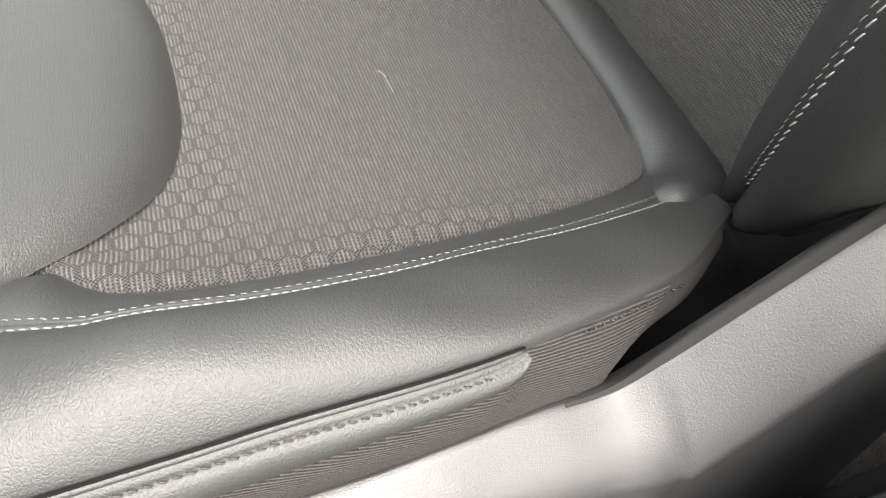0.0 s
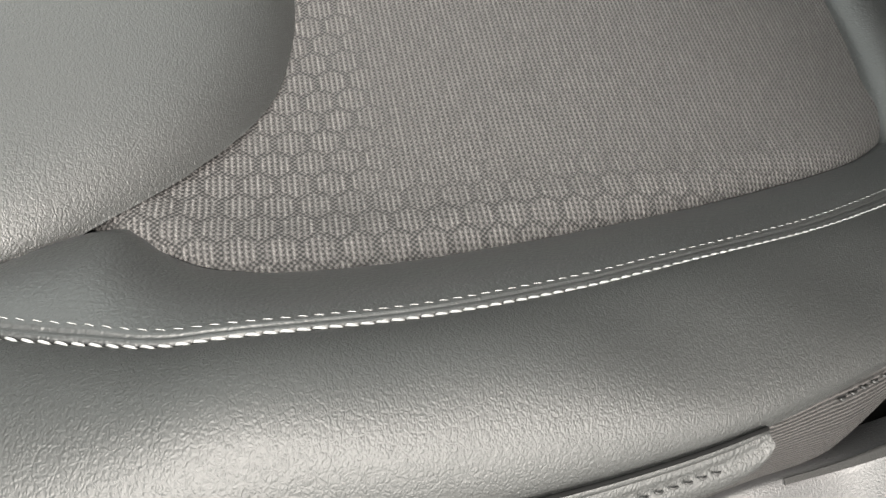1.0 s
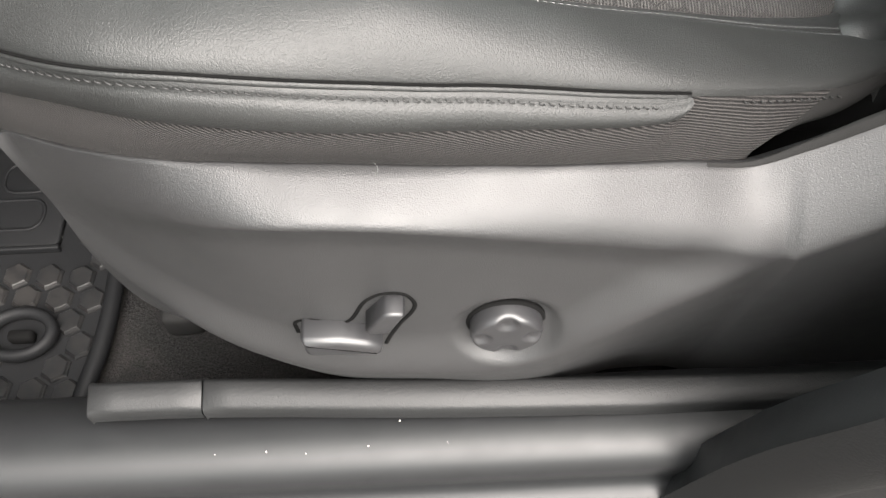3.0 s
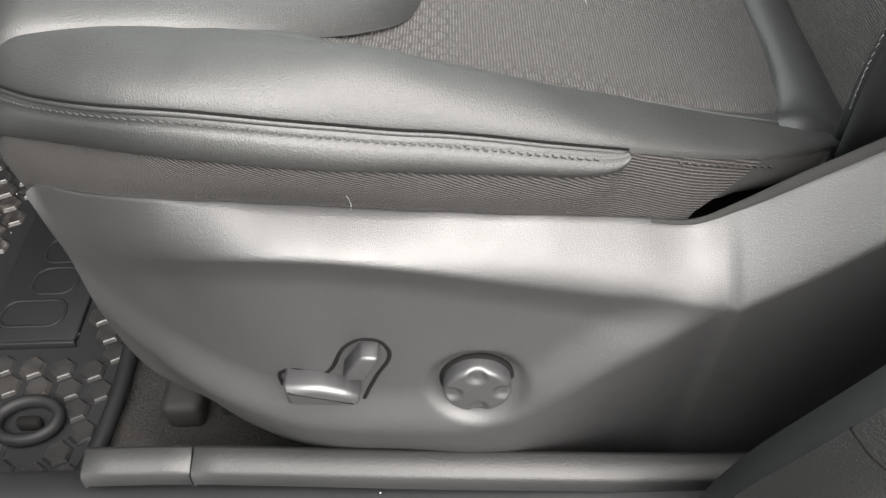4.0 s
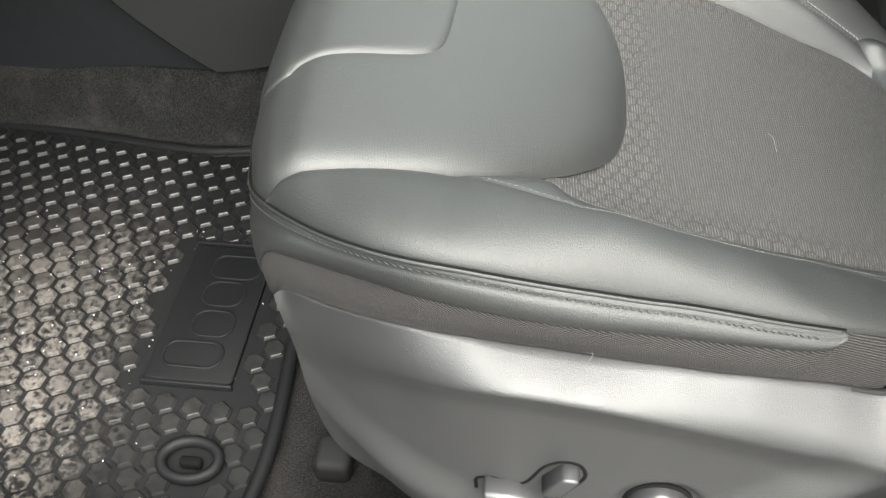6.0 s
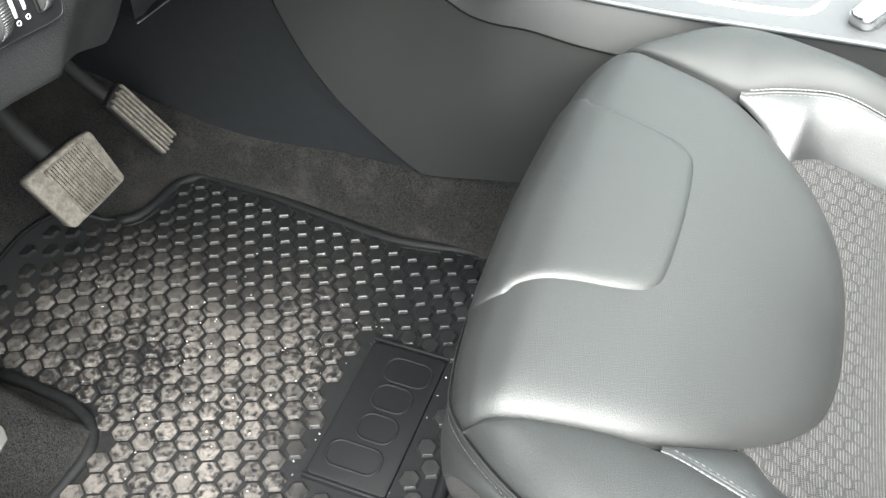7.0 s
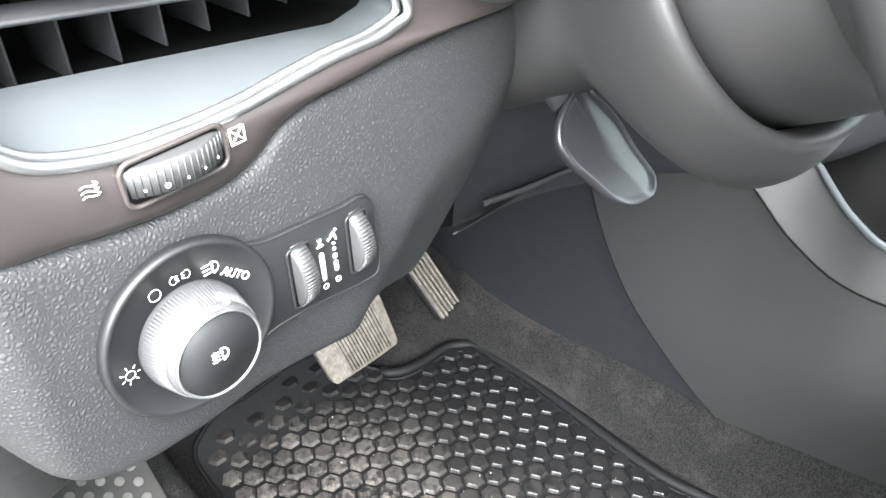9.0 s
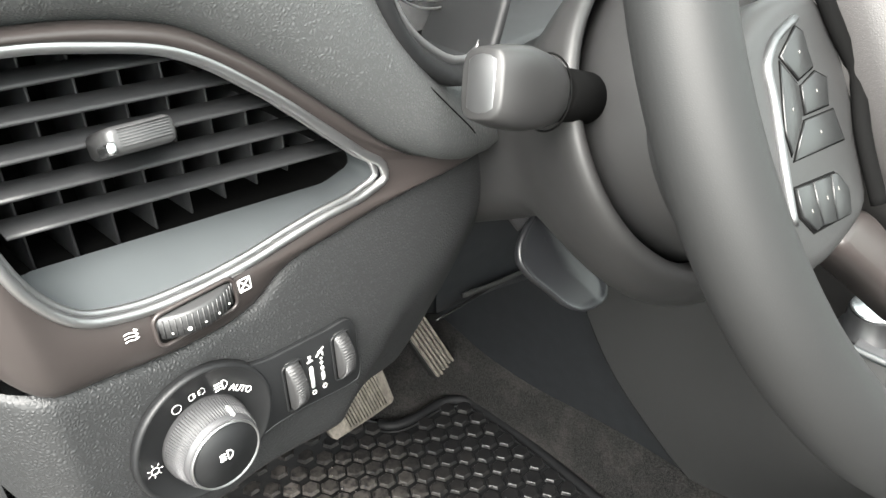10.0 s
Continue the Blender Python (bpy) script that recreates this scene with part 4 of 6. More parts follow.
def switches():
    # a dark gap runs round the two levers and follows the cover's face
    well = spline([(0.1395, 0, 0.236), (0.140, 0, 0.2480), (0.147, 0, 0.2530), (0.168, 0, 0.2510), (0.186, 0, 0.2790), (0.1915, 0, 0.2830), (0.2050, 0, 0.2818), (0.2098, 0, 0.2730), (0.199, 0, 0.245), (0.1905, 0, 0.2260)], 80)
    well[:, 1] = valance_y(well[:, 0], well[:, 2]) - 0.0002
    part("switch_gap", tube(well, 1.0, 8, squash=(0.0013, 0.0005), up=(0, 1, 0)), GAP, cover, "black gap round the seat switches")
    y0 = float(valance_y(np.array(0.168), np.array(0.24)))
    bar = [(-0.0240, 0.0165), (-0.0215, 0.0175), (-0.0015, 0.0160), (0.0115, 0.0115), (0.0215, 0.0060), (0.0205, -0.0020), (0.0190, -0.0035), (-0.0205, -0.0015), (-0.0235, 0.0010)]
    part("slide_switch", slab(bar, facing((0.1685, y0 - 0.0145, 0.2375), (0, -1, 0.02)), 0.03, 0.0046, 4), SWITCH, cover, "dark grey cushion switch bar")
    lever = [(0.0140, 0.0275), (0.0250, 0.0440), (0.0275, 0.0453), (0.0355, 0.0446), (0.0368, 0.0423), (0.0270, 0.0235), (0.0160, 0.0235)]
    part("recline_switch", slab(lever, facing((0.1685, y0 - 0.0145, 0.2375), (0, -1, 0.04)), 0.03, 0.0022, 3), SWITCH, cover, "dark grey recline switch lever")
    k0 = float(valance_y(np.array(KNOB_AT[0]), np.array(KNOB_AT[1])))
    axis = facing((KNOB_AT[0], k0, KNOB_AT[1]), (0, -1, 0.03))
    part("knob_gap", lathe([(0.0, 0.0014), (0.0232, 0.0016), (0.0240, -0.001)], axis, 48), GAP, cover, "black gap round the knob")
    rows = []
    for r, h in [(0.0214, 0.0), (0.0215, 0.0075), (0.0211, 0.0098), (0.0202, 0.0114), (0.0190, 0.0122)] + [(q, 0.0126 - 0.0004 * q / 0.02) for q in np.linspace(0.0182, 0.0, 26)]:
        row = []
        for a in np.linspace(0, 2 * math.pi, 120, endpoint=False):
            u, v = r * math.cos(a), r * math.sin(a)
            # four broad scoops run in from the rim and leave a raised cross
            d = min(math.hypot((u * ca + v * sa - 0.0160) / 0.0082, (v * ca - u * sa) / 0.0078) for ca, sa in ((1, 0), (-1, 0), (0, 1), (0, -1)))
            dent = 0.0024 * (1 - float(smooth((d - 0.35) / 0.65))) * float(smooth((h - 0.006) / 0.005))
            row.append(axis @ Vector((u, v, h - dent)))
        rows.append(row)
    part("lumbar_knob", grid(np.array(rows), close_u=True), SWITCH, cover, "round four-way lumbar knob with four dimples")


switches()


def lint(path, label):
    """A single thin thread caught on a cover."""
    tagged(part("lint_thread", tube(spline(path, 16), 0.00012, 5), THREAD), label, "lint")


lint([(0.347, 0.208, 0.343), (0.35, 0.198, 0.346), (0.351, 0.189, 0.344), (0.352, 0.183, 0.342)], "thin pale lint thread lying on the seat cloth")
lint([(0.2, -0.061, 0.394), (0.201, -0.06, 0.39), (0.201, -0.058, 0.385), (0.2, -0.056, 0.379)], "thin pale lint thread on the seat's plastic side cover")

# ---- footwell: mat, pedals, footrest, console ----
MAT_Z = 0.013
MAT_EDGE = [(-0.088, 0.505), (-0.30, 0.518), (-0.58, 0.546), (-0.625, 0.545), (-0.648, 0.52), (-0.655, 0.47), (-0.668, 0.43), (-0.70, 0.408), (-0.738, 0.388), (-0.752, 0.345), (-0.754, 0.25), (-0.752, 0.17),
            (-0.738, 0.140), (-0.70, 0.134), (-0.60, 0.131), (-0.535, 0.123), (-0.500, 0.106), (-0.485, 0.080), (-0.484, 0.040), (-0.484, -0.020), (-0.42, -0.034), (-0.12, -0.034), (-0.094, -0.028), (-0.086, 0.0), (-0.085, 0.25), (-0.084, 0.47)]
mat_outline = spline([(x, y, 0) for x, y in MAT_EDGE], 160, True)[:, :2]


def within(x, y, poly, margin=0.0):
    """Whether a place lies inside an outline, at least margin from its edge."""
    a, b = poly, np.roll(poly, -1, 0)
    cross = ((a[:, 1] > y) != (b[:, 1] > y)) & (x < (b[:, 0] - a[:, 0]) * (y - a[:, 1]) / (b[:, 1] - a[:, 1] + 1e-12) + a[:, 0])
    return cross.sum() % 2 == 1 and np.hypot(poly[:, 0] - x, poly[:, 1] - y).min() > margin


def toe_rise(x):
    return 0.34 * float(smooth((-0.66 - x) / 0.34)) ** 1.2


def floor_mat():
    base = thing("floor_mat", (-0.4, 0.25, 0.0), "black rubber floor mat with dusty hexagon studs", "floor mat")
    hub = np.array([-0.40, 0.27])
    fans = []
    for t in np.linspace(0.0, 1.0, 70):
        ringed = hub + (mat_outline - hub) * max(t, 1e-4)
        fans.append([(x, y, MAT_Z + toe_rise(x)) for x, y in ringed])
    sheet_bm = grid(fans, close_u=True)
    part("mat_sheet", sheet_bm, RUBBER, base)
    rim = np.array([(x, y, MAT_Z + 0.001 + toe_rise(x)) for x, y in mat_outline])
    first = int(np.argmin(np.abs(mat_outline[:, 0] + 0.69) + np.abs(mat_outline[:, 1] - 0.40)))
    last = int(np.argmin(np.abs(mat_outline[:, 0] + 0.66) + np.abs(mat_outline[:, 1] - 0.134)))
    part("mat_rim", tube(np.concatenate([rim[last:], rim[: first + 1]]), 0.0080, 10), RUBBER, base, "raised rounded rim of the mat")
    part("mat_rim", tube(rim[first : last + 1], 0.0032, 8), RUBBER, base, "low rim of the mat's front edge")
    mid = mat_outline.mean(0)
    inner = mid + (mat_outline - mid) * 0.962
    bead = np.array([(x, y, MAT_Z + 0.001 + toe_rise(x)) for x, y in inner])
    part("mat_bead", tube(bead[: first + 1], 0.0022, 8), RUBBER, base)
    # the sunk name plate with plain raised shapes in place of its lettering
    plate = facing((-0.185, 0.2385, MAT_Z + 0.006), (0, 0, 1), (-1, 0, 0))
    badge = part("badge_plate", slab(round_rect(0.198, 0.098, 0.006), plate, 0.006, 0.0015), RUBBER, base, "plain sunk plate with raised shapes")
    for u, w, h, v in ((-0.064, 0.034, 0.066, 0.004), (-0.020, 0.036, 0.048, -0.006), (0.024, 0.036, 0.048, -0.006), (0.066, 0.036, 0.060, -0.010)):
        part("raised_shape", ring(round_rect(w, h, min(w, h) * 0.42, 6, u, v), plate @ Matrix.Translation((0, 0, 0.0005)), 0.0035, 0.003), RUBBER, badge)
    for u in (-0.1025, 0.1025):
        part("plate_border", block((-0.236, 0.2385 + u - 0.002, MAT_Z), (-0.134, 0.2385 + u + 0.002, MAT_Z + 0.009), 0.001), RUBBER, badge)
    # the retaining eye near the sill
    eye = Matrix.Translation((-0.150, 0.046, MAT_Z + 0.006))
    hook = part("retaining_eye", ring([(0.029 * math.cos(t), 0.021 * math.sin(t)) for t in np.linspace(0, 2 * math.pi, 40, endpoint=False)], eye @ Matrix.Translation((0, 0, 0.004)), 0.011, 0.014), RUBBER, base, "raised oval eye of the mat")
    part("hook", block((-0.160, 0.040, MAT_Z), (-0.138, 0.050, MAT_Z + 0.013), 0.003), GAP, hook, "black hook in the eye")
    # studs
    spots = []
    for j in range(-30, 30):
        for i in range(-30, 30):
            x, y = -0.415 + 0.0306 * i + 0.0136 * j, 0.334 - 0.0028 * i - 0.0236 * j
            if not within(x, y, mat_outline, 0.0115):
                continue
            if -0.252 < x < -0.120 and 0.124 < y < 0.353 or math.hypot((x + 0.150) / 1.25, y - 0.046) < 0.032:
                continue
            spots.append((x, y))
    def stud_rows(cx, cy, cz):
        rows = []
        for r, h in ((0.0139, 0.0), (0.0137, 0.0008), (0.0129, 0.0020), (0.0124, 0.0021), (0.0122, 0.0031), (0.0110, 0.0044), (0.0, 0.0044)):
            rows.append([(cx + r * math.sin(math.pi / 3 * k + 0.10), cy + r * math.cos(math.pi / 3 * k + 0.10), cz + h) for k in range(6)])
        return rows
    spots.sort(key=lambda s: (s[0] + 0.40) ** 2 + (s[1] - 0.2) ** 2)
    lead = None
    for x, y in spots[:300]:
        if lead is None:
            bm = grid(stud_rows(0, 0, 0), close_u=True)
            bmesh.ops.remove_doubles(bm, verts=bm.verts, dist=1e-6)
            bmesh.ops.recalc_face_normals(bm, faces=bm.faces)
            lead = bpy.data.meshes.new("stud")
            bm.to_mesh(lead)
            bm.free()
            lead.materials.append(STUD)
        ob = new("stud", lead)
        ob.parent = base
        ob.location = Vector((x, y, MAT_Z + toe_rise(x))) - base.location
    rest = bmesh.new()
    for x, y in spots[300:]:
        grid(stud_rows(x, y, MAT_Z + toe_rise(x)), close_u=True, bm=rest)
    if len(spots) > 300:
        tagged(part("studs", rest, STUD, base, flat=True), kind="stuff")


floor_mat()


def crumbs():
    """Pale crumbs and grit scattered over the mat and sill."""
    bm = bmesh.new()
    rng = random.Random(7)
    for _ in range(250):
        x, y = rng.gauss(-0.36, 0.16), rng.gauss(0.24, 0.13)
        if not within(x, y, mat_outline, 0.012):
            continue
        r = rng.choice((0.0003, 0.0003, 0.0004, 0.0005, 0.0008))
        m = Matrix.Translation((x, y, MAT_Z + 0.0045 + r * 0.4)) @ Matrix.Rotation(rng.random() * 6, 4, "Z") @ Matrix.Diagonal((1 + rng.random(), 1, 0.6, 1))
        bmesh.ops.create_icosphere(bm, subdivisions=1, radius=r, matrix=m)
    for _ in range(8):
        x = rng.uniform(-0.01, 0.45)
        bmesh.ops.create_icosphere(bm, subdivisions=1, radius=rng.choice((0.0003, 0.0004, 0.0006)), matrix=Matrix.Translation((x, rng.uniform(-0.105, -0.082), 0.1215)))
    tagged(part("grit", bm, CRUMB), "pale grit and crumbs scattered on the mat", "grit", kind="stuff")


crumbs()


def pedal_frame(a, b, left, right):
    """A frame from the pad's upper and lower middle and its width's direction."""
    y = (Vector(a) - Vector(b)).normalized()
    x = (Vector(right) - Vector(left)).normalized()
    z = x.cross(y).normalized()
    x = y.cross(z)
    m = Matrix((x, y, z)).transposed().to_4x4()
    m.translation = (Vector(a) + Vector(b)) / 2
    return m


def brake():
    base = thing("brake_pedal", (-0.66, 0.30, 0.12), "worn dusty brake pedal with a ribbed rubber pad", "pedal")
    m = pedal_frame((-0.598, 0.296, 0.266), (-0.572, 0.318, 0.160), (-0.59, 0.26, 0.21), (-0.583, 0.36, 0.212))
    top = through_points([(-0.0535, 0.0590), (0.0, 0.0490), (0.030, 0.0425), (0.049, 0.0360)])
    low = through_points([(-0.0500, -0.0270), (0.0, -0.0375), (0.042, -0.0430)])
    shape = [(-0.0505, 0.0590), (-0.0535, 0.0555), (-0.0530, -0.0225), (-0.0495, -0.0280), (0.0, -0.0380), (0.0385, -0.0435), (0.0430, -0.0395), (0.0490, 0.0310), (0.0470, 0.0370), (0.030, 0.0430), (0.0, 0.0495)]
    shape = [tuple(p) for p in np.array(shape)]
    pad = part("pedal_pad", slab(shape, m, 0.014, 0.0025, 3), PEDAL, base)
    bed = [(u, float(top(u)) - 0.006) for u in np.linspace(-0.030, 0.034, 9)] + [(u, float(low(u)) + 0.006) for u in np.linspace(0.031, -0.029, 9)]
    # a black bed makes the grooves between the ribs dark
    part("rib_bed", slab(bed, m @ Matrix.Translation((0, 0, 0.0006)), 0.002), GAP, pad, "rubber bed, coloured black to darken the grooves between the ribs")
    for k in range(15):
        u = -0.0285 + k * 0.0043
        a, b = float(top(u)) - 0.0045, float(low(u)) + 0.0045
        part("rib", slab([(u - 0.0014, b), (u + 0.0014, b), (u + 0.0014, a), (u - 0.0014, a)], m @ Matrix.Translation((0, 0, 0.0030)), 0.004, 0.0006, 1), PEDAL, pad)
    part("pedal_arm", tube(spline([m @ Vector((0, 0.0, -0.012)), m @ Vector((0, 0.05, -0.03)), (-0.70, 0.30, 0.36), (-0.76, 0.30, 0.52)], 16), 0.012, 10), METAL, base, "dark metal pedal arm")


def accelerator():
    base = thing("accelerator_pedal", (-0.66, 0.47, 0.10), "worn dusty accelerator pedal with long ribs", "pedal")
    m = pedal_frame((-0.648, 0.452, 0.228), (-0.606, 0.490, 0.112), (-0.62, 0.43, 0.17), (-0.622, 0.48, 0.174))
    # the pad is coloured dark so that the grooves between its ribs are dark
    pad = part("pedal_pad", slab(round_rect(0.040, 0.114, 0.005, 5, 0.0015, 0.006), m, 0.012, 0.003), METAL, base)
    for k in range(6):
        part("rib", slab(round_rect(0.0036, 0.104 + 0.006 * (k % 2), 0.0016, 2, -0.0149 + 0.0066 * k, 0.006), m @ Matrix.Translation((0, 0, 0.0055)), 0.0075, 0.0012, 2), PEDAL, pad)
    part("pedal_arm", tube(spline([m @ Vector((0, 0.03, -0.012)), (-0.71, 0.445, 0.28), (-0.76, 0.44, 0.42)], 14), 0.010, 8), METAL, base, "dark metal pedal arm")


brake()
accelerator()


def footrest():
    base = thing("footrest", (-0.66, 0.02, 0.0), "grey dotted footrest on a carpeted wedge", "footrest")
    rows = []
    for x in np.linspace(-0.99, -0.50, 24):
        z = float(np.interp(x, [-0.99, -0.80, -0.52, -0.50], [0.34, 0.20, 0.062, 0.050]))
        rows.append([(x, -0.10, z), (x, 0.02, z), (x, 0.070, z - 0.002), (x, 0.086, z - 0.012), (x, 0.112, 0.004 + toe_rise(x))])
    last = [(x + 0.018, y, max(0.004, z - 0.04)) for x, y, z in rows[-1]]
    part("wedge", grid(rows + [last]), CARPET, base, "carpeted wedge under the footrest")
    m = pedal_frame((-0.765, 0.030, 0.190), (-0.535, -0.008, 0.076), (-0.65, -0.04, 0.135), (-0.65, 0.07, 0.135))
    shape = [(-0.060, 0.098), (-0.010, 0.091), (0.030, 0.083), (0.043, 0.078), (0.046, 0.072), (0.0500, -0.06), (0.0505, -0.110), (0.044, -0.122), (0.030, -0.127), (-0.060, -0.130)]
    plate = part("foot_plate", slab(shape, m, 0.006, 0.0015), PLATE, base, "grey plastic plate with round dots")
    for j in range(11):
        for i in range(5):
            u, v = -0.0405 + 0.0332 * i / 2, 0.0710 - 0.0197 * j + (0.0 if i % 2 else -0.0098)
            if v > -0.118:
                part("dot", lathe([(0.0056, -0.001), (0.0054, 0.0010), (0.0046, 0.0017), (0.0, 0.0018)], m @ Matrix.Translation((u + 0.0042, v, 0)), 12), DOT, plate, "worn pale dot")


footrest()


def kick_panel():
    base = thing("kick_panel", (-0.6, -0.11, 0.0), "dark plastic kick panel below the dash end", "kick panel", kind="structure")
    rows = []
    for x in np.linspace(-1.0, -0.245, 30):
        lean = 0.03 * smooth((x + 0.45) / 0.2)
        rows.append([(x, -0.105 - lean, 0.66), (x, -0.100 - lean, 0.55), (x, -0.095 - 0.4 * lean, 0.35), (x, -0.085, 0.20), (x, -0.07, 0.10), (x, -0.06, 0.0)])
    part("kick_lining", grid(rows[:22]), DASH_HARD, base)
    # the rounded trim below the dash's end, which leans forward to a blunt foot
    ridge = spline([(-0.262, -0.100, 0.66), (-0.300, -0.094, 0.605), (-0.360, -0.084, 0.530), (-0.410, -0.074, 0.462), (-0.434, -0.068, 0.431)], 26)
    rows = []
    for k, (x, y, z) in enumerate(ridge):
        t = k / 25
        round_in = 0.018 * (1 - (1 - smooth((1 - t) / 0.10)) * 0.6)
        row = [(x - 0.05, y - 0.060, z + 0.01), (x - 0.012, y - 0.040, z), (x - 0.003, y - 0.022, z), (x, y - 0.008, z), (x - 0.004, y + 0.004, z), (x - round_in, y + 0.012, z + 0.003), (x - 0.10, y + 0.014, z - 0.012 * t + 0.012), (x - 0.26, y + 0.010, z - 0.045 * t + 0.03), (x - 0.5, y + 0.010, z - 0.08 * t + 0.05)]
        rows.append(spline(row, 40))
    foot = [rows[-1] + np.array([-0.006, 0.0, -0.006]), rows[-1] + np.array([-0.022, -0.004, -0.008])]
    part("end_cap", grid(np.array(rows + foot)), VALANCE, base, "grey plastic trim below the dash's lower corner")


kick_panel()


CON_LOW = through_points([(-1.0, 0.20), (-0.80, 0.16), (-0.66, 0.130), (-0.594, 0.114), (-0.527, 0.110), (-0.359, 0.128), (-0.25, 0.134), (-0.12, 0.165), (0.1, 0.20), (0.9, 0.2)])
CON_LOW_Y = through_points([(-1.0, 0.56), (-0.55, 0.552), (-0.25, 0.538), (-0.05, 0.525), (0.2, 0.545), (0.9, 0.545)])
CON_SEAM_Y = through_points([(-1.0, 0.56), (-0.60, 0.535), (-0.40, 0.505), (-0.249, 0.494), (-0.181, 0.477), (-0.115, 0.459), (-0.05, 0.462), (0.006, 0.475), (0.10, 0.510), (0.20, 0.515), (0.9, 0.515)])
CON_SEAM_Z = through_points([(-1.0, 0.56), (-0.60, 0.54), (-0.40, 0.512), (-0.249, 0.472), (-0.20, 0.441), (-0.15, 0.427), (-0.10, 0.428), (-0.05, 0.420), (0.006, 0.408), (0.10, 0.385), (0.20, 0.377), (0.9, 0.37)])
RIM_Y = through_points([(-1.0, 0.62), (-0.40, 0.60), (-0.21, 0.537), (-0.185, 0.515), (-0.152, 0.488), (-0.117, 0.469), (-0.05, 0.481), (0.07, 0.506), (0.25, 0.512), (0.9, 0.512)])
RIM_Z = through_points([(-1.0, 0.56), (-0.40, 0.512), (-0.21, 0.4875), (-0.152, 0.474), (-0.117, 0.471), (-0.05, 0.460), (0.07, 0.444), (0.9, 0.44)])


def console():
    base = thing("centre_console", (-0.1, 0.6, 0.0), "black centre console with a padded side and silver trim", "centre console")
    xs = np.linspace(-1.0, 0.85, 130)
    # padded side behind the joint, darker plastic ahead of it
    def along(u, t):
        """A place on the side wall, from the station u and the height t."""
        lo, hi = np.array([u, CON_LOW_Y(u), CON_LOW(u)]), np.array([u, CON_SEAM_Y(u), CON_SEAM_Z(u)])
        p = lo + (hi - lo) * t
        p[1] -= 0.010 * math.sin(math.pi * t)
        return p
    joint = through_points([(0.0, -0.246), (0.12, -0.29), (0.35, -0.362), (0.55, -0.400), (0.75, -0.425), (1.0, -0.442)])
    ts = np.linspace(0, 1, 40)
    part("side_panel", grid([[along(joint(t) + (0.85 - joint(t)) * u, t) for u in np.linspace(0, 1, 70)] for t in ts]), CONSOLE, base, "padded dark vinyl side panel")
    ahead = [[along(joint(t) - 0.0015 + (-1.0 - joint(t)) * u, t) + np.array([0, 0.004 + 0.003 * min(1, u * 20), 0]) for u in np.linspace(0, 1, 50)] for t in ts]
    part("front_panel", grid(ahead), CONSOLE_DARK, base, "dark blue-black plastic panel beside the pedals")
    rows = []
    for t in np.linspace(0, 1, 18):
        row = []
        for x in xs:
            a, b = np.array([x, CON_SEAM_Y(x) + 0.0008, CON_SEAM_Z(x) + 0.001]), np.array([x, RIM_Y(x), RIM_Z(x)])
            p = a + (b - a) * t
            p[2] += 0.004 * math.sin(math.pi * t) - 0.0015 * math.exp(-t / 0.04)
            row.append(p)
        rows.append(row)
    part("upper_panel", grid(rows), CONSOLE, base, "padded vinyl upper trim of the console")
    part("upper_seam", tube(np.array([(x, CON_SEAM_Y(x) - 0.0002, CON_SEAM_Z(x) + 0.0004) for x in np.linspace(-0.32, 0.5, 70)]), 0.0010, 6), GAP, base, "thin dark seam under the upper trim")
    part("front_seam", tube(np.array([along(joint(t) - 0.0008, t) + np.array([0, 0.0006, 0]) for t in ts]), 0.0009, 6), GAP, base, "thin dark joint of the side panels")
    edge = np.array([(x, RIM_Y(x), RIM_Z(x) + 0.001) for x in np.linspace(-0.21, 0.5, 70)])
    part("rim_trim", tube(edge, 0.0032, 8), VENT_LIP, base, "thin grey rim round the console's top")
    # the deep tray takes the near-black that stands in for shade
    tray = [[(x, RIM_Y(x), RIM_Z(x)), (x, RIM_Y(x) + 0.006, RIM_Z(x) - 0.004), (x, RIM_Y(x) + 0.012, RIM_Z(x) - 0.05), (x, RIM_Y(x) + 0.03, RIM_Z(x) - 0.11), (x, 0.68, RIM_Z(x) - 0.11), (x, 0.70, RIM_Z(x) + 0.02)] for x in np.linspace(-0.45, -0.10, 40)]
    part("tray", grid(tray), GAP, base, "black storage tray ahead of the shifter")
    top = [[(x, RIM_Y(x), RIM_Z(x)), (x, RIM_Y(x) + 0.01, RIM_Z(x) + 0.002), (x, 0.75, RIM_Z(x) + 0.004)] for x in np.linspace(-0.10, 0.85, 30)]
    part("top_plate", grid(top), KNOB, base, "satin grey console top")
    hoop = [(-0.045, 0.535), (0.03, 0.541), (0.12, 0.543), (0.165, 0.552), (0.178, 0.59), (0.17, 0.65), (0.0, 0.66), (-0.05, 0.62)]
    pts = spline([(x, y, 0.4445) for x, y in hoop], 60, True)
    part("silver_surround", tube(pts, 1.0, 10, True, squash=(0.006, 0.0035)), SILVER, base, "bright silver shifter surround")
    part("surround_plate", slab([(x, y) for x, y, z in spline([(x, y, 0) for x, y in hoop], 40, True)], Matrix.Translation((0, 0, 0.4430)), 0.006), SILVER, base)
    dial = Matrix.Translation((-0.100, 0.508, 0.458))
    knob = part("rotary_dial", lathe([(0.026, 0.0), (0.026, 0.010), (0.0215, 0.012), (0.0215, 0.030), (0.0205, 0.032)], dial, 48), SWITCH, base, "round drive mode dial")
    part("dial_cap", lathe([(0.0212, 0.0305), (0.0205, 0.0335), (0.0185, 0.0345), (0.0, 0.0335)], dial, 48), SILVER, knob, "bright silver dial top")
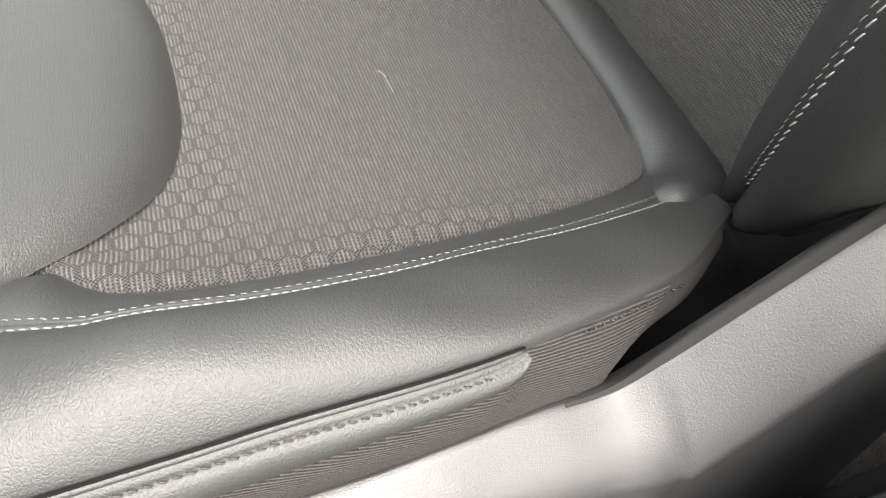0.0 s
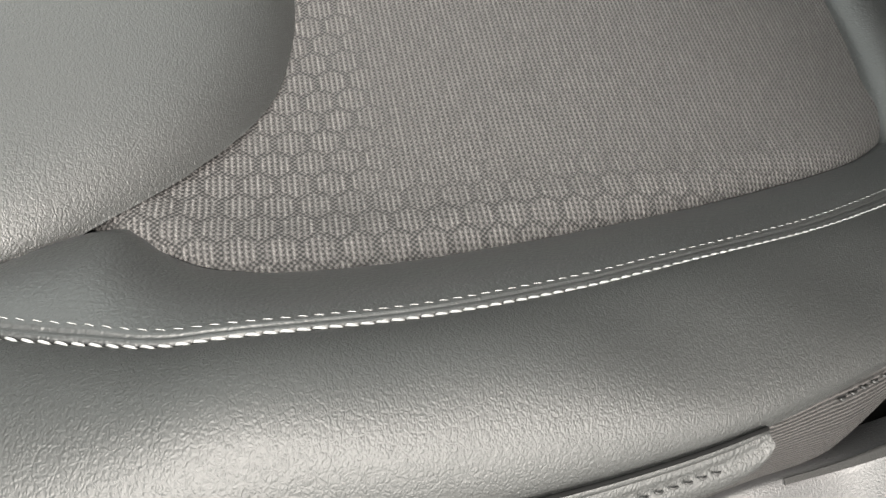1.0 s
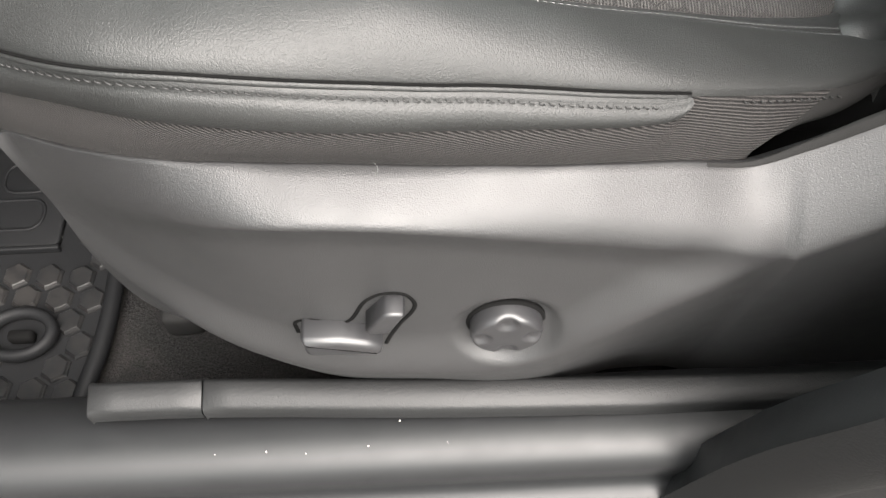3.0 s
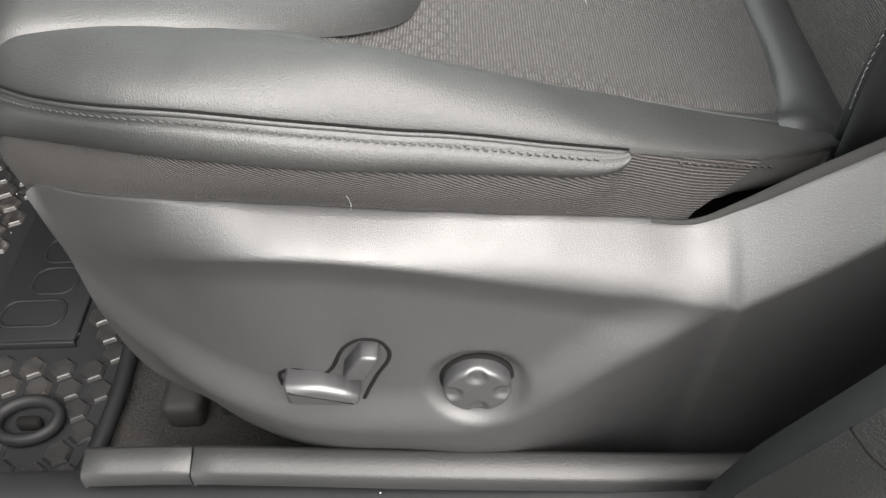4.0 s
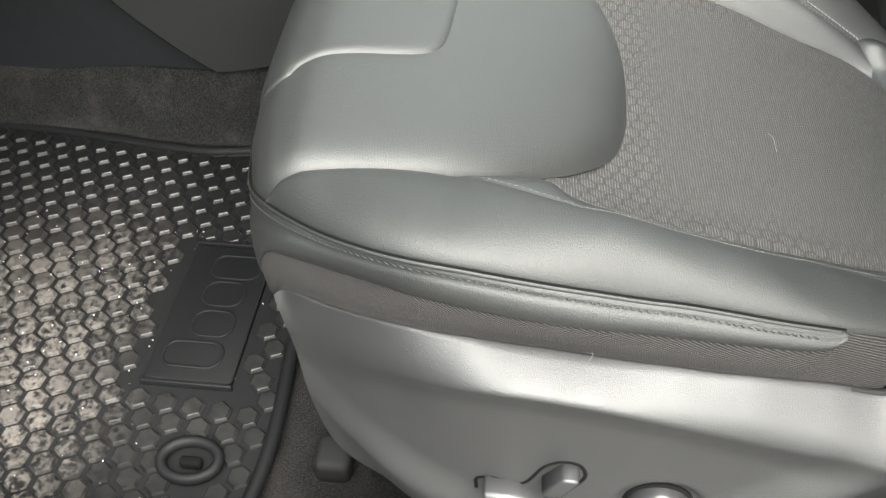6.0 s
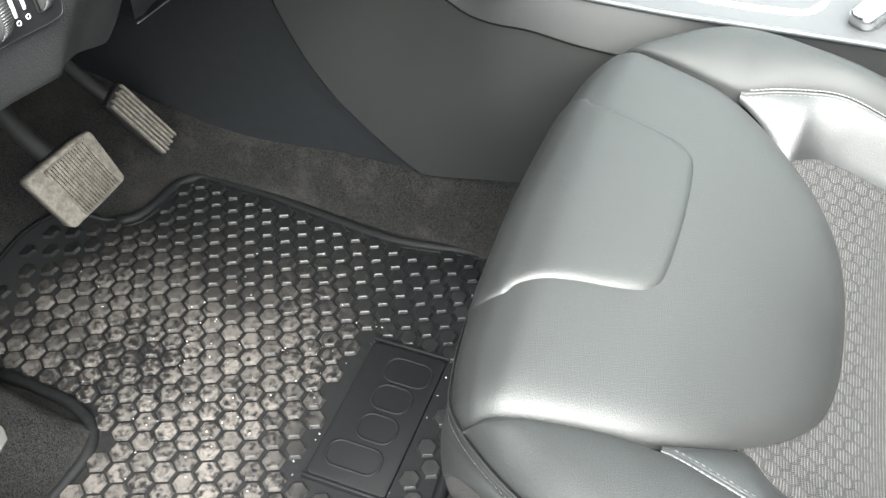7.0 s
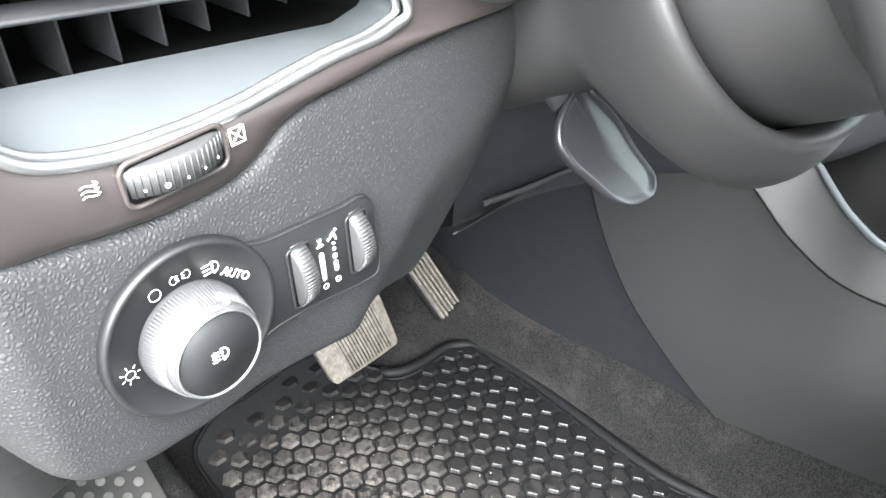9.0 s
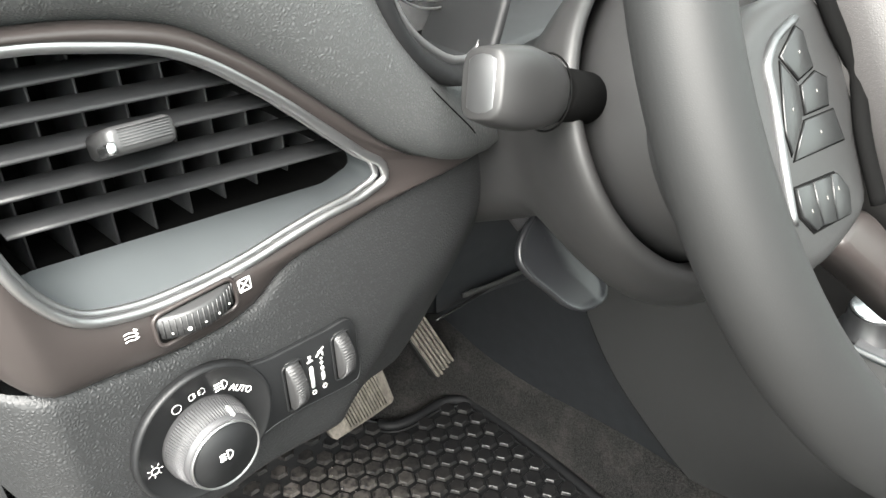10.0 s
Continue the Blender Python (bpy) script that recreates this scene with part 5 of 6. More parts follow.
    part("grip", slab(round_rect(0.026, 0.052, 0.009), Matrix.Translation((0.218, 0.552, 0.466)) @ Matrix.Rotation(-0.6, 4, "Z") @ Matrix.Rotation(0.3, 4, "X"), 0.018, 0.005, 3), SILVER, base, "bright silver lever grip")
    part("armrest", block((0.26, 0.56, 0.40), (0.80, 0.80, 0.450), 0.018, 3), CONSOLE, base, "dark padded armrest")


console()

# ---- dashboard ----
dash = thing("dashboard", (-0.3, 0.05, 0.5), "grained charcoal dashboard with a brown satin vent bezel", "dashboard")
DX = -0.230  # where the dash face stands
TOP_LINE = [(-0.150, 0.872), (-0.11, 0.871), (-0.076, 0.868), (-0.041, 0.861), (-0.017, 0.852), (0.004, 0.837), (0.049, 0.796), (0.08, 0.767), (0.10, 0.753), (0.119, 0.744), (0.145, 0.737), (0.175, 0.731)]
LOW_LINE = [(0.175, 0.7305), (0.145, 0.736), (0.119, 0.740), (0.078, 0.742), (0.042, 0.740), (0.024, 0.739), (0.008, 0.735), (-0.004, 0.727), (-0.015, 0.723), (-0.039, 0.722), (-0.076, 0.727), (-0.102, 0.733), (-0.112, 0.745), (-0.121, 0.78), (-0.132, 0.83), (-0.150, 0.872)]
VENT_LINE = [(-0.112, 0.862), (-0.077, 0.862), (-0.052, 0.856), (-0.023, 0.846), (0.009, 0.822), (0.036, 0.796), (0.059, 0.773), (0.069, 0.7635), (0.070, 0.757), (0.060, 0.7535), (0.03, 0.752), (0.012, 0.7505), (-0.007, 0.7485), (-0.038, 0.7485), (-0.062, 0.7515),
             (-0.083, 0.760), (-0.095, 0.776), (-0.103, 0.80), (-0.110, 0.83), (-0.114, 0.850)]


def dash_x(y, z):
    """How far the dash face stands out at a place; it turns away at both ends."""
    return DX - 0.05 * np.clip((y - 0.07) / 0.17, 0, 1) ** 2 - 0.16 * np.clip((-0.098 - y) / 0.06, 0, 1) ** 2


def bezel():
    vent = spline([(0, y, z) for y, z in VENT_LINE], 140, True)[:, 1:]
    tip = int(np.argmax(vent[:, 0]))
    first = 0
    upper = vent[first : tip + 1]
    lower = np.concatenate([vent[tip:], vent[:1]])
    resample = lambda p, n: spline([(0, *q) for q in p], n)[:, 1:]
    a = np.concatenate([resample(upper, 80), resample(lower, 80)[1:]])
    b = np.concatenate([resample(TOP_LINE, 80), resample(LOW_LINE, 80)[1:]])
    rows = []
    for t in np.linspace(0, 1, 12):
        p = a + (b - a) * t
        x = dash_x(p[:, 0], p[:, 1]) + 0.003 * math.sin(math.pi * t) + 0.002 - 0.003 * math.exp(-(1 - t) / 0.06)
        rows.append(np.stack([x, p[:, 0], p[:, 1]], 1))
    frame_part = part("vent_bezel", grid(rows), BEZEL, dash, "brown satin plastic bezel round the air vent")
    ringline = np.stack([dash_x(vent[:, 0], vent[:, 1]) + 0.0025, vent[:, 0], vent[:, 1]], 1)
    part("vent_ring", tube(ringline, 1.0, 12, True, squash=(0.0022, 0.0022), up=(1, 0, 0)), CHROME, frame_part, "satin silver ring round the vent")
    mid = vent.mean(0)
    inset = mid + (vent - mid) * 0.965
    part("vent_ring_inner", tube(np.stack([dash_x(inset[:, 0], inset[:, 1]) - 0.0008, inset[:, 0], inset[:, 1]], 1), 1.0, 10, True, squash=(0.0016, 0.0016), up=(1, 0, 0)), CHROME, frame_part)
    # walls of the vent's mouth, with a deep smooth lip below
    wall = []
    for t, k in ((0, 0.985), (0.2, 0.980), (0.6, 0.972), (1.0, 0.965)):
        p = mid + (vent - mid) * k
        low = smooth((0.785 - p[:, 1]) / 0.02)
        p[:, 1] += low * t * np.maximum(0.7612 - 0.15 * p[:, 0] - p[:, 1], 0)
        wall.append(np.stack([dash_x(vent[:, 0], vent[:, 1]) - 0.020 * t, p[:, 0], p[:, 1]], 1))
    part("vent_mouth", grid(wall, close_u=True), VENT_LIP, frame_part, "smooth grey mouth of the vent")
    back = wall[-1]
    # near-black stands in for the shade deep inside the vent
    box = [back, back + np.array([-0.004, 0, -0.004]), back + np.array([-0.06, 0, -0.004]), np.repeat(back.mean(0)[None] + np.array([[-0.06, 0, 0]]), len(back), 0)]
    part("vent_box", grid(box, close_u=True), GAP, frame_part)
    return frame_part, vent


vent_frame = bezel()[0]
SLATS = ((-0.104, 0.8495, -0.014, 0.8385), (-0.103, 0.8375, 0.006, 0.8225), (-0.101, 0.8240, 0.022, 0.8075), (-0.098, 0.8105, 0.039, 0.7905), (-0.093, 0.7960, 0.054, 0.7735))


def vent_parts():
    for y0, z0, y1, z1 in SLATS:
        a, b = np.array([0, y0, z0]), np.array([0, y1, z1])
        rows = []
        for x, dz in ((-0.2374, 0.0002), (-0.2374, 0.0011), (-0.2383, 0.0017), (-0.2490, 0.0030), (-0.2500, 0.0022), (-0.2490, 0.0010), (-0.2385, -0.0004)):
            rows.append([a + (b - a) * t + np.array([x, 0, dz]) for t in np.linspace(0, 1, 8)])
        bm = grid(rows, close_v=True)
        bmesh.ops.holes_fill(bm, edges=bm.edges, sides=8)
        part("slat", bm, VENT, vent_frame)
    for k in range(10):
        y = -0.100 + 0.0168 * k
        top = float(np.interp(y, [-0.11, -0.03, 0.06], [0.862, 0.852, 0.78]))
        part("vane", block((-0.285, y - 0.0006, 0.765), (-0.2545, y + 0.0006, max(top, 0.77)), 0.0004, 1), VENT, vent_frame)
    # the tab on the third slat
    m = facing((-0.216, -0.0462, 0.8262), (0.9, -0.0, 0.43))
    body = round_rect(0.0250, 0.0100, 0.0030, 4)
    tab = part("vent_tab", slab(body, m @ Matrix.Rotation(-0.10, 4, "Z"), 0.021, 0.0028, 3), DIMMER, vent_frame, "satin grey tab of the vent")
    part("tab_end", slab(round_rect(0.0036, 0.0046, 0.0014, 3, -0.0118, -0.0022), m @ Matrix.Rotation(-0.10, 4, "Z") @ Matrix.Translation((0, 0, 0.0010)), 0.010, 0.0010, 2), SILVER, tab, "bright silver end of the tab")
    for k in range(7):
        part("tab_ridge", slab(round_rect(0.019, 0.0003, 0.0001, 1, 0.0, 0.0026 - 0.0010 * k), m @ Matrix.Rotation(-0.10, 4, "Z") @ Matrix.Translation((0.001, 0.001, 0.0003)), 0.0006), VENT, tab)


vent_parts()


def lower_panel():
    low = through_points([(-0.150, 0.735), (-0.128, 0.695), (-0.114, 0.662), (-0.104, 0.644), (-0.09, 0.6325), (-0.07, 0.6265), (-0.05, 0.6255), (-0.02, 0.627), (0.02, 0.6215), (0.04, 0.6165), (0.065, 0.606), (0.10, 0.588), (0.145, 0.565), (0.17, 0.562), (0.20, 0.575), (0.23, 0.602), (0.30, 0.640)])
    topz = through_points(sorted([(-0.150, 0.745), (-0.125, 0.738), (-0.102, 0.7325), (-0.076, 0.7265), (-0.039, 0.7215), (-0.015, 0.7225), (-0.004, 0.7265), (0.008, 0.7345), (0.024, 0.7385), (0.042, 0.7395), (0.078, 0.7415), (0.119, 0.7395), (0.145, 0.7355), (0.175, 0.7300), (0.205, 0.726), (0.25, 0.715), (0.30, 0.70)]))
    roll = through_points([(-0.15, 0.60), (0.02, 0.60), (0.046, 0.638), (0.063, 0.657), (0.081, 0.673), (0.117, 0.686), (0.165, 0.708), (0.20, 0.716), (0.30, 0.71)])
    rows = []
    for y in np.r_[np.linspace(-0.150, -0.09, 24), np.linspace(-0.088, 0.21, 90), np.linspace(0.214, 0.30, 12)]:
        top, bot = float(topz(y)), float(low(y))
        row = []
        for t in np.linspace(0, 1, 60):
            z = top + (bot - top) * t
            x = float(dash_x(y, z))
            # the knee panel leans away below, more so towards the column
            d = float(roll(y)) - z
            x -= 0.45 * (math.hypot(d, 0.012) + d) / 2 + 0.003 * t * t
            x += 0.004 * math.sin(math.pi * t) ** 0.8 - 0.004 * math.exp(-t / 0.02)
            row.append((x, y, z))
        x, _, z = row[-1]
        row += [(x - 0.002, y, z - 0.0035), (x - 0.008, y, z - 0.0065), (x - 0.020, y, z - 0.0060), (x - 0.06, y, z + 0.006), (-0.60, y, z + 0.03)]
        rows.append(row)
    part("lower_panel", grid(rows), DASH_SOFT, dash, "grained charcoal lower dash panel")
    return low


lower_panel()


def soft_top():
    """The padded roll above the bezel, which runs down between vent and cluster."""
    line = spline([(0, y, z) for y, z in TOP_LINE + [(0.21, 0.724), (0.26, 0.71)]], 90)[:, 1:]
    tan = np.gradient(line, axis=0)
    tan /= np.linalg.norm(tan, axis=1)[:, None]
    nrm = np.stack([-tan[:, 1], tan[:, 0]], 1)
    reach = np.interp(line[:, 0], [-0.15, -0.02, 0.05, 0.10, 0.15, 0.26], [1.9, 1.7, 1.15, 0.85, 0.6, 0.5])
    rows = []
    for d, x in ((-0.0005, -0.004), (0.001, 0.003), (0.004, 0.0075), (0.010, 0.0125), (0.018, 0.0145), (0.028, 0.0125), (0.038, 0.006), (0.048, -0.006), (0.060, -0.028), (0.075, -0.065), (0.09, -0.12), (0.11, -0.22), (0.13, -0.40)):
        p = line + nrm * (d * reach)[:, None]
        bx = dash_x(line[:, 0], line[:, 1])
        rows.append(np.stack([bx + x, p[:, 0], p[:, 1]], 1))
    dense = np.array([spline(col, 40) for col in np.array(rows).transpose(1, 0, 2)])
    part("soft_top", grid(dense), DASH_TOP_LIT, dash, "padded grained roll over the dash, coloured lighter as if lit")
    seam = spline([(-0.222, 0.096, 0.796), (-0.219, 0.108, 0.781), (-0.220, 0.122, 0.766), (-0.230, 0.137, 0.752), (-0.241, 0.152, 0.738)], 24)
    part("trim_joint", tube(seam + np.array([0.0010, 0, 0]), 0.0004, 6), GAP, dash, "thin joint in the dash trim")


soft_top()


def cluster():
    base = thing("instrument_cluster", (-0.27, 0.23, 0.86), "instrument cluster with a silver rim and dark glass", "instrument cluster")
    out = spline([(0, y, z) for y, z in ((0.066, 0.90), (0.067, 0.865), (0.072, 0.838), (0.083, 0.817), (0.099, 0.801), (0.117, 0.790), (0.131, 0.789), (0.140, 0.799), (0.147, 0.813), (0.154, 0.829), (0.168, 0.843), (0.20, 0.850), (0.30, 0.85), (0.40, 0.86), (0.41, 0.90), (0.30, 0.945), (0.12, 0.94))], 120, True)[:, 1:]
    mid = out.mean(0)
    def at(k, x, lean=0.0):
        p = mid + (out - mid) * k
        return np.stack([x + lean * (p[:, 1] - mid[1]), p[:, 0], p[:, 1]], 1)
    part("hood", grid([at(1.0, -0.30), at(1.015, -0.225), at(1.0, -0.219), at(0.965, -0.221), at(0.94, -0.228), at(0.93, -0.27)], close_u=True), PANEL, base, "black cluster hood")
    part("silver_rim", tube(at(0.925, -0.232), 1.0, 10, True, squash=(0.0024, 0.0016), up=(1, 0, 0)), CHROME, base, "satin silver cluster rim")
    part("dial_face", grid([at(0.93, -0.27), np.repeat(np.array([[-0.275, mid[0], mid[1]]]), len(out), 0)], close_u=True), GAP, base, "black dial face")
    cover = part("cover_glass", grid([at(0.92, -0.245, 0.30), np.repeat(np.array([[-0.245, mid[0], mid[1]]]), len(out), 0)], close_u=True), GLASS, base, "clear cover over the dials")
    cover.visible_shadow = False
    for r in (0.050, 0.046):
        part("dial_ring", tube([(-0.262, 0.150 + r * math.cos(t), 0.862 + r * math.sin(t)) for t in np.linspace(0, 2 * math.pi, 48, endpoint=False)], 0.0006, 6, True, up=(1, 0, 0)), CHROME, base)


cluster()


def thumbwheel(name, at, radius, width, axis, material, holder, label):
    """A ribbed thumbwheel of which a part stands out of the panel."""
    m = facing(at, axis, (1, 0, 0.2))
    wheel = part(name, lathe([(0.0, -width / 2), (radius * 0.93, -width / 2), (radius, -width / 2 + 0.0008), (radius, width / 2 - 0.0008), (radius * 0.93, width / 2), (0.0, width / 2)], m, 60), material, holder, label)
    bm = bmesh.new()
    for k in range(72):
        a = 2 * math.pi * k / 72
        c = m @ Matrix.Rotation(a, 4, "Z")
        tube([c @ Vector((radius + 0.0001, 0, -width / 2 + 0.0008)), c @ Vector((radius + 0.0001, 0, width / 2 - 0.0008))], 0.0004, 5, bm=bm, up=tuple(c.to_3x3() @ Vector((1, 0, 0))))
    part("ribs", bm, material, wheel)
    return wheel


def bars(name, spots, m, holder, lift=0.0004):
    """Small printed marks: (u, v, width, height, turn)."""
    bm = bmesh.new()
    for u, v, w, h, turn in spots:
        slab(round_rect(w, h, min(w, h) * 0.4, 2), m @ Matrix.Translation((u, v, lift)) @ Matrix.Rotation(turn, 4, "Z"), 0.0005, bm=bm)
    return part(name, bm, INK, holder, "white printed mark")


def arc_marks(bm, m, u, v, r, a0, a1, width, n=14, lift=0.0004):
    pts = [m @ Vector((u + r * math.cos(t), v + r * math.sin(t), lift)) for t in np.linspace(a0, a1, n)]
    tube(pts, width * 0.4, 5, abs(a1 - a0 - 2 * math.pi) < 1e-3, bm=bm, up=tuple(m.to_3x3() @ Vector((0, 0, 1))))


def vent_wheel():
    well = facing((-0.2246, -0.0385, 0.7405), (1, 0, 0.05))
    hole = round_rect(0.0375, 0.0152, 0.004)
    turn = Matrix.Rotation(0.0, 4, "Z")
    part("wheel_well", slab(hole, well @ turn, 0.006), GAP, vent_frame, "black slot of the vent wheel")
    part("well_rim", ring(hole, well @ turn, 0.0020, 0.0022), BEZEL, vent_frame)
    wheel = thumbwheel("vent_wheel", (-0.2458, -0.0385, 0.7410), 0.0272, 0.0108, (0, 0, 1), DIMMER, vent_frame, "ribbed grey thumbwheel with white dots")
    for k in range(5):
        a = -0.50 + 0.25 * k
        p = Vector((-0.2458, -0.0385, 0.7388)) + Vector((0.0276 * math.cos(a), 0.0276 * math.sin(a), 0))
        part("dot", lathe([(0.0010 if k == 1 else 0.0005, 0.0), (0.0008 if k == 1 else 0.0004, 0.0004), (0.0, 0.0005)], facing(p, (math.cos(a), math.sin(a), 0)), 12), INK, wheel, "white dot")
    m = facing((-0.2246, -0.0150, 0.7415), (1, 0, 0.05)) @ Matrix.Diagonal((0.68, 0.68, 1, 1))
    bm = bmesh.new()
    for spot in ((0, 0.0042, 0.0088, 0.0007, 0), (0, -0.0042, 0.0088, 0.0007, 0), (0.0042, 0, 0.0007, 0.0088, 0), (-0.0042, 0, 0.0007, 0.0088, 0), (0, 0, 0.0105, 0.0008, 0.785), (0, 0, 0.0105, 0.0008, -0.785)):
        slab(round_rect(spot[2], spot[3], 0.0003, 1), m @ Matrix.Translation((spot[0], spot[1], 0.0004)) @ Matrix.Rotation(spot[4], 4, "Z"), 0.0006, bm=bm)
    part("closed_mark", bm, INK, vent_frame, "white crossed box mark")
    m = facing((-0.2246, -0.0668, 0.7450), (1, 0, 0.05)) @ Matrix.Diagonal((0.55, 0.50, 1, 1))
    bm = bmesh.new()
    for v in (-0.0034, 0.0, 0.0034):
        tube([m @ Vector((-0.0052 + 0.0104 * t, v + 0.0008 * math.sin(t * 6.28), 0.0004)) for t in np.linspace(0, 1, 10)], 0.00026, 5, bm=bm, up=(1, 0, 0))
        tube([m @ Vector((0.0026, v + 0.0018, 0.0004)), m @ Vector((0.0054, v, 0.0004))], 0.00026, 5, bm=bm, up=(1, 0, 0))
    part("flow_mark", bm, INK, vent_frame, "white air flow mark")


vent_wheel()


def light_switch():
    base = thing("light_switch", (-0.23, -0.02, 0.66), "black headlight switch panel with a round grey knob", "light switch")
    m = facing((-0.2240, -0.0477, 0.6790), (1, 0, 0.0))
    # the panel: a disc that runs out to a bar with two thumbwheels
    edge = [(0.0325 * math.cos(t), 0.0325 * math.sin(t)) for t in np.linspace(0.95, 2 * math.pi - 0.95, 40)]
    tail = [(0.027, -0.0225), (0.045, -0.0218), (0.065, -0.0245), (0.080, -0.0265), (0.0862, -0.0260), (0.0880, -0.0215), (0.0880, -0.005), (0.0870, 0.0090), (0.0845, 0.0128), (0.07, 0.0145), (0.05, 0.0165), (0.032, 0.0190), (0.024, 0.0222)]
    shape = spline([(u, v, 0) for u, v in edge[::3] + tail], 120, True)[:, :2]
    part("panel", slab(shape, m @ Matrix.Translation((0, 0, 0.0005)), 0.012, 0.001), PANEL, base)
    part("panel_rim", ring(shape, m @ Matrix.Translation((0, 0, -0.0008)), 0.0014, 0.0030), PANEL, base)
    part("dial_rim", lathe([(0.0348, -0.002), (0.0345, 0.0012), (0.0336, 0.0022), (0.0322, 0.0017), (0.0312, 0.0006)], m, 80), PANEL, base, "raised smooth rim of the dial")
    k0 = m @ Matrix.Translation((-0.0012, -0.0008, 0))
    knob = part("knob", lathe([(0.0206, 0.0), (0.0203, 0.004), (0.0178, 0.0150), (0.0169, 0.0168)], k0, 72), KNOB, base, "satin grey rotary knob")
    ribs = bmesh.new()
    for k in range(96):
        a = 2 * math.pi * k / 96
        tube([k0 @ Vector((0.0205 * math.cos(a), 0.0205 * math.sin(a), 0.003)), k0 @ Vector((0.0182 * math.cos(a), 0.0182 * math.sin(a), 0.0140))], 0.00036, 4, bm=ribs, up=tuple(m.to_3x3() @ Vector((math.cos(a), math.sin(a), 0))))
    part("grip_ribs", ribs, KNOB, knob)
    part("knob_ring", lathe([(0.0169, 0.0164), (0.0170, 0.0176), (0.0167, 0.0182), (0.0162, 0.0182), (0.0159, 0.0176)], k0, 72), CHROME, knob, "bright ring on the knob's face")
    part("knob_face", lathe([(0.0162, 0.0168), (0.0160, 0.0176), (0.0, 0.0179)], k0, 72), PANEL, knob, "black push face with a fog lamp mark")
    a = math.radians(62)
    part("pointer", slab(round_rect(0.0022, 0.0060, 0.0009, 2), k0 @ Matrix.Rotation(a - math.pi / 2, 4, "Z") @ Matrix.Translation((0, 0.0189, 0.0125)) @ Matrix.Rotation(-math.pi / 2 + 0.23, 4, "X"), 0.0008), INK, knob, "white pointer")
    # fog lamp mark on the face
    bm = bmesh.new()
    f = k0 @ Matrix.Translation((0, 0, 0.0177)) @ Matrix.Diagonal((0.72, 0.72, 1, 1))
    arc_marks(bm, f, 0.0006, 0, 0.0034, -math.pi / 2, math.pi / 2, 0.0008)
    slab(round_rect(0.0008, 0.0070, 0.0003, 1, 0.0006, 0), f @ Matrix.Translation((0, 0, 0.0006)), 0.0006, bm=bm)
    for v in (-0.0022, 0.0, 0.0022):
        slab(round_rect(0.0040, 0.0007, 0.0002, 1, -0.0028, v), f @ Matrix.Translation((0, 0, 0.0006)), 0.0006, bm=bm)
    slab(round_rect(0.0007, 0.0062, 0.0002, 1, -0.0030, 0), f @ Matrix.Translation((0, 0, 0.0006)), 0.0006, bm=bm)
    part("fog_mark", bm, INK, knob, "white fog lamp mark")
    # marks round the dial
    g = m @ Matrix.Translation((0, 0, 0.0009))
    h = g @ Matrix.Translation((-0.0012, -0.0085, 0))
    polar = lambda deg, r=0.0243: (r * math.cos(math.radians(deg)), r * math.sin(math.radians(deg)))
    bm = bmesh.new()
    arc_marks(bm, g, *polar(115.5), 0.0022, 0, 2 * math.pi, 0.00036, 18)
    part("off_mark", bm, INK, base, "white ring mark")
    bm = bmesh.new()
    u, v = polar(91, 0.0236)
    for s in (-1, 1):
        arc_marks(bm, g, u + s * 0.0022, v, 0.0017, -math.pi / 2 if s > 0 else math.pi / 2, math.pi / 2 if s > 0 else 1.5 * math.pi, 0.00030)
        for k in (-1, 0, 1):
            tube([g @ Vector((u + s * 0.0006, v + k * 0.0008, 0.0003)), g @ Vector((u + s * 0.0018, v + k * 0.0013, 0.0003))], 0.0002, 4, bm=bm, up=(1, 0, 0))
    part("parking_light_mark", bm, INK, base, "white parking lamp mark")
    bm = bmesh.new()
    u, v = polar(62, 0.0232)
    arc_marks(bm, g, u + 0.0010, v, 0.0023, -math.pi / 2, math.pi / 2, 0.0005)
    slab(round_rect(0.0007, 0.0046, 0.0002, 1, u + 0.0010, v), g @ Matrix.Translation((0, 0, 0.0004)), 0.0006, bm=bm)
    for k in (-1, 0, 1):
        slab(round_rect(0.0030, 0.0004, 0.0002, 1, u - 0.0014, v + k * 0.0017), g @ Matrix.Translation((0, 0, 0.0004)), 0.0006, bm=bm)
    part("headlight_mark", bm, INK, base, "white headlamp mark")
    bm = bmesh.new()
    u, v = polar(185.5, 0.0264)
    arc_marks(bm, g, u, v, 0.0018, 0, 2 * math.pi, 0.0005, 14)
    for k in range(7):
        t = 2 * math.pi * k / 7
        tube([g @ Vector((u + 0.0026 * math.cos(t), v + 0.0026 * math.sin(t), 0.0003)), g @ Vector((u + 0.0038 * math.cos(t), v + 0.0038 * math.sin(t), 0.0003))], 0.0002, 4, bm=bm, up=(1, 0, 0))
    part("cargo_light_mark", bm, INK, base, "white lamp mark")
    text = bpy.data.curves.new("auto_text", "FONT")
    text.body, text.size, text.extrude = "AUTO", 0.0046, 0.0002
    text.align_x, text.align_y = "CENTER", "CENTER"
    word = new("auto_text", text)
    data = bpy.data.meshes.new_from_object(word)
    bpy.data.objects.remove(word)
    bm = bmesh.new()
    bm.from_mesh(data)
    u, v = polar(33, 0.0238)
    bmesh.ops.transform(bm, matrix=g @ Matrix.Translation((u, v, 0.0004)) @ Matrix.Rotation(math.radians(-40), 4, "Z"), verts=bm.verts)
    part("auto_mark", bm, INK, base, "white AUTO lettering", flat=True)
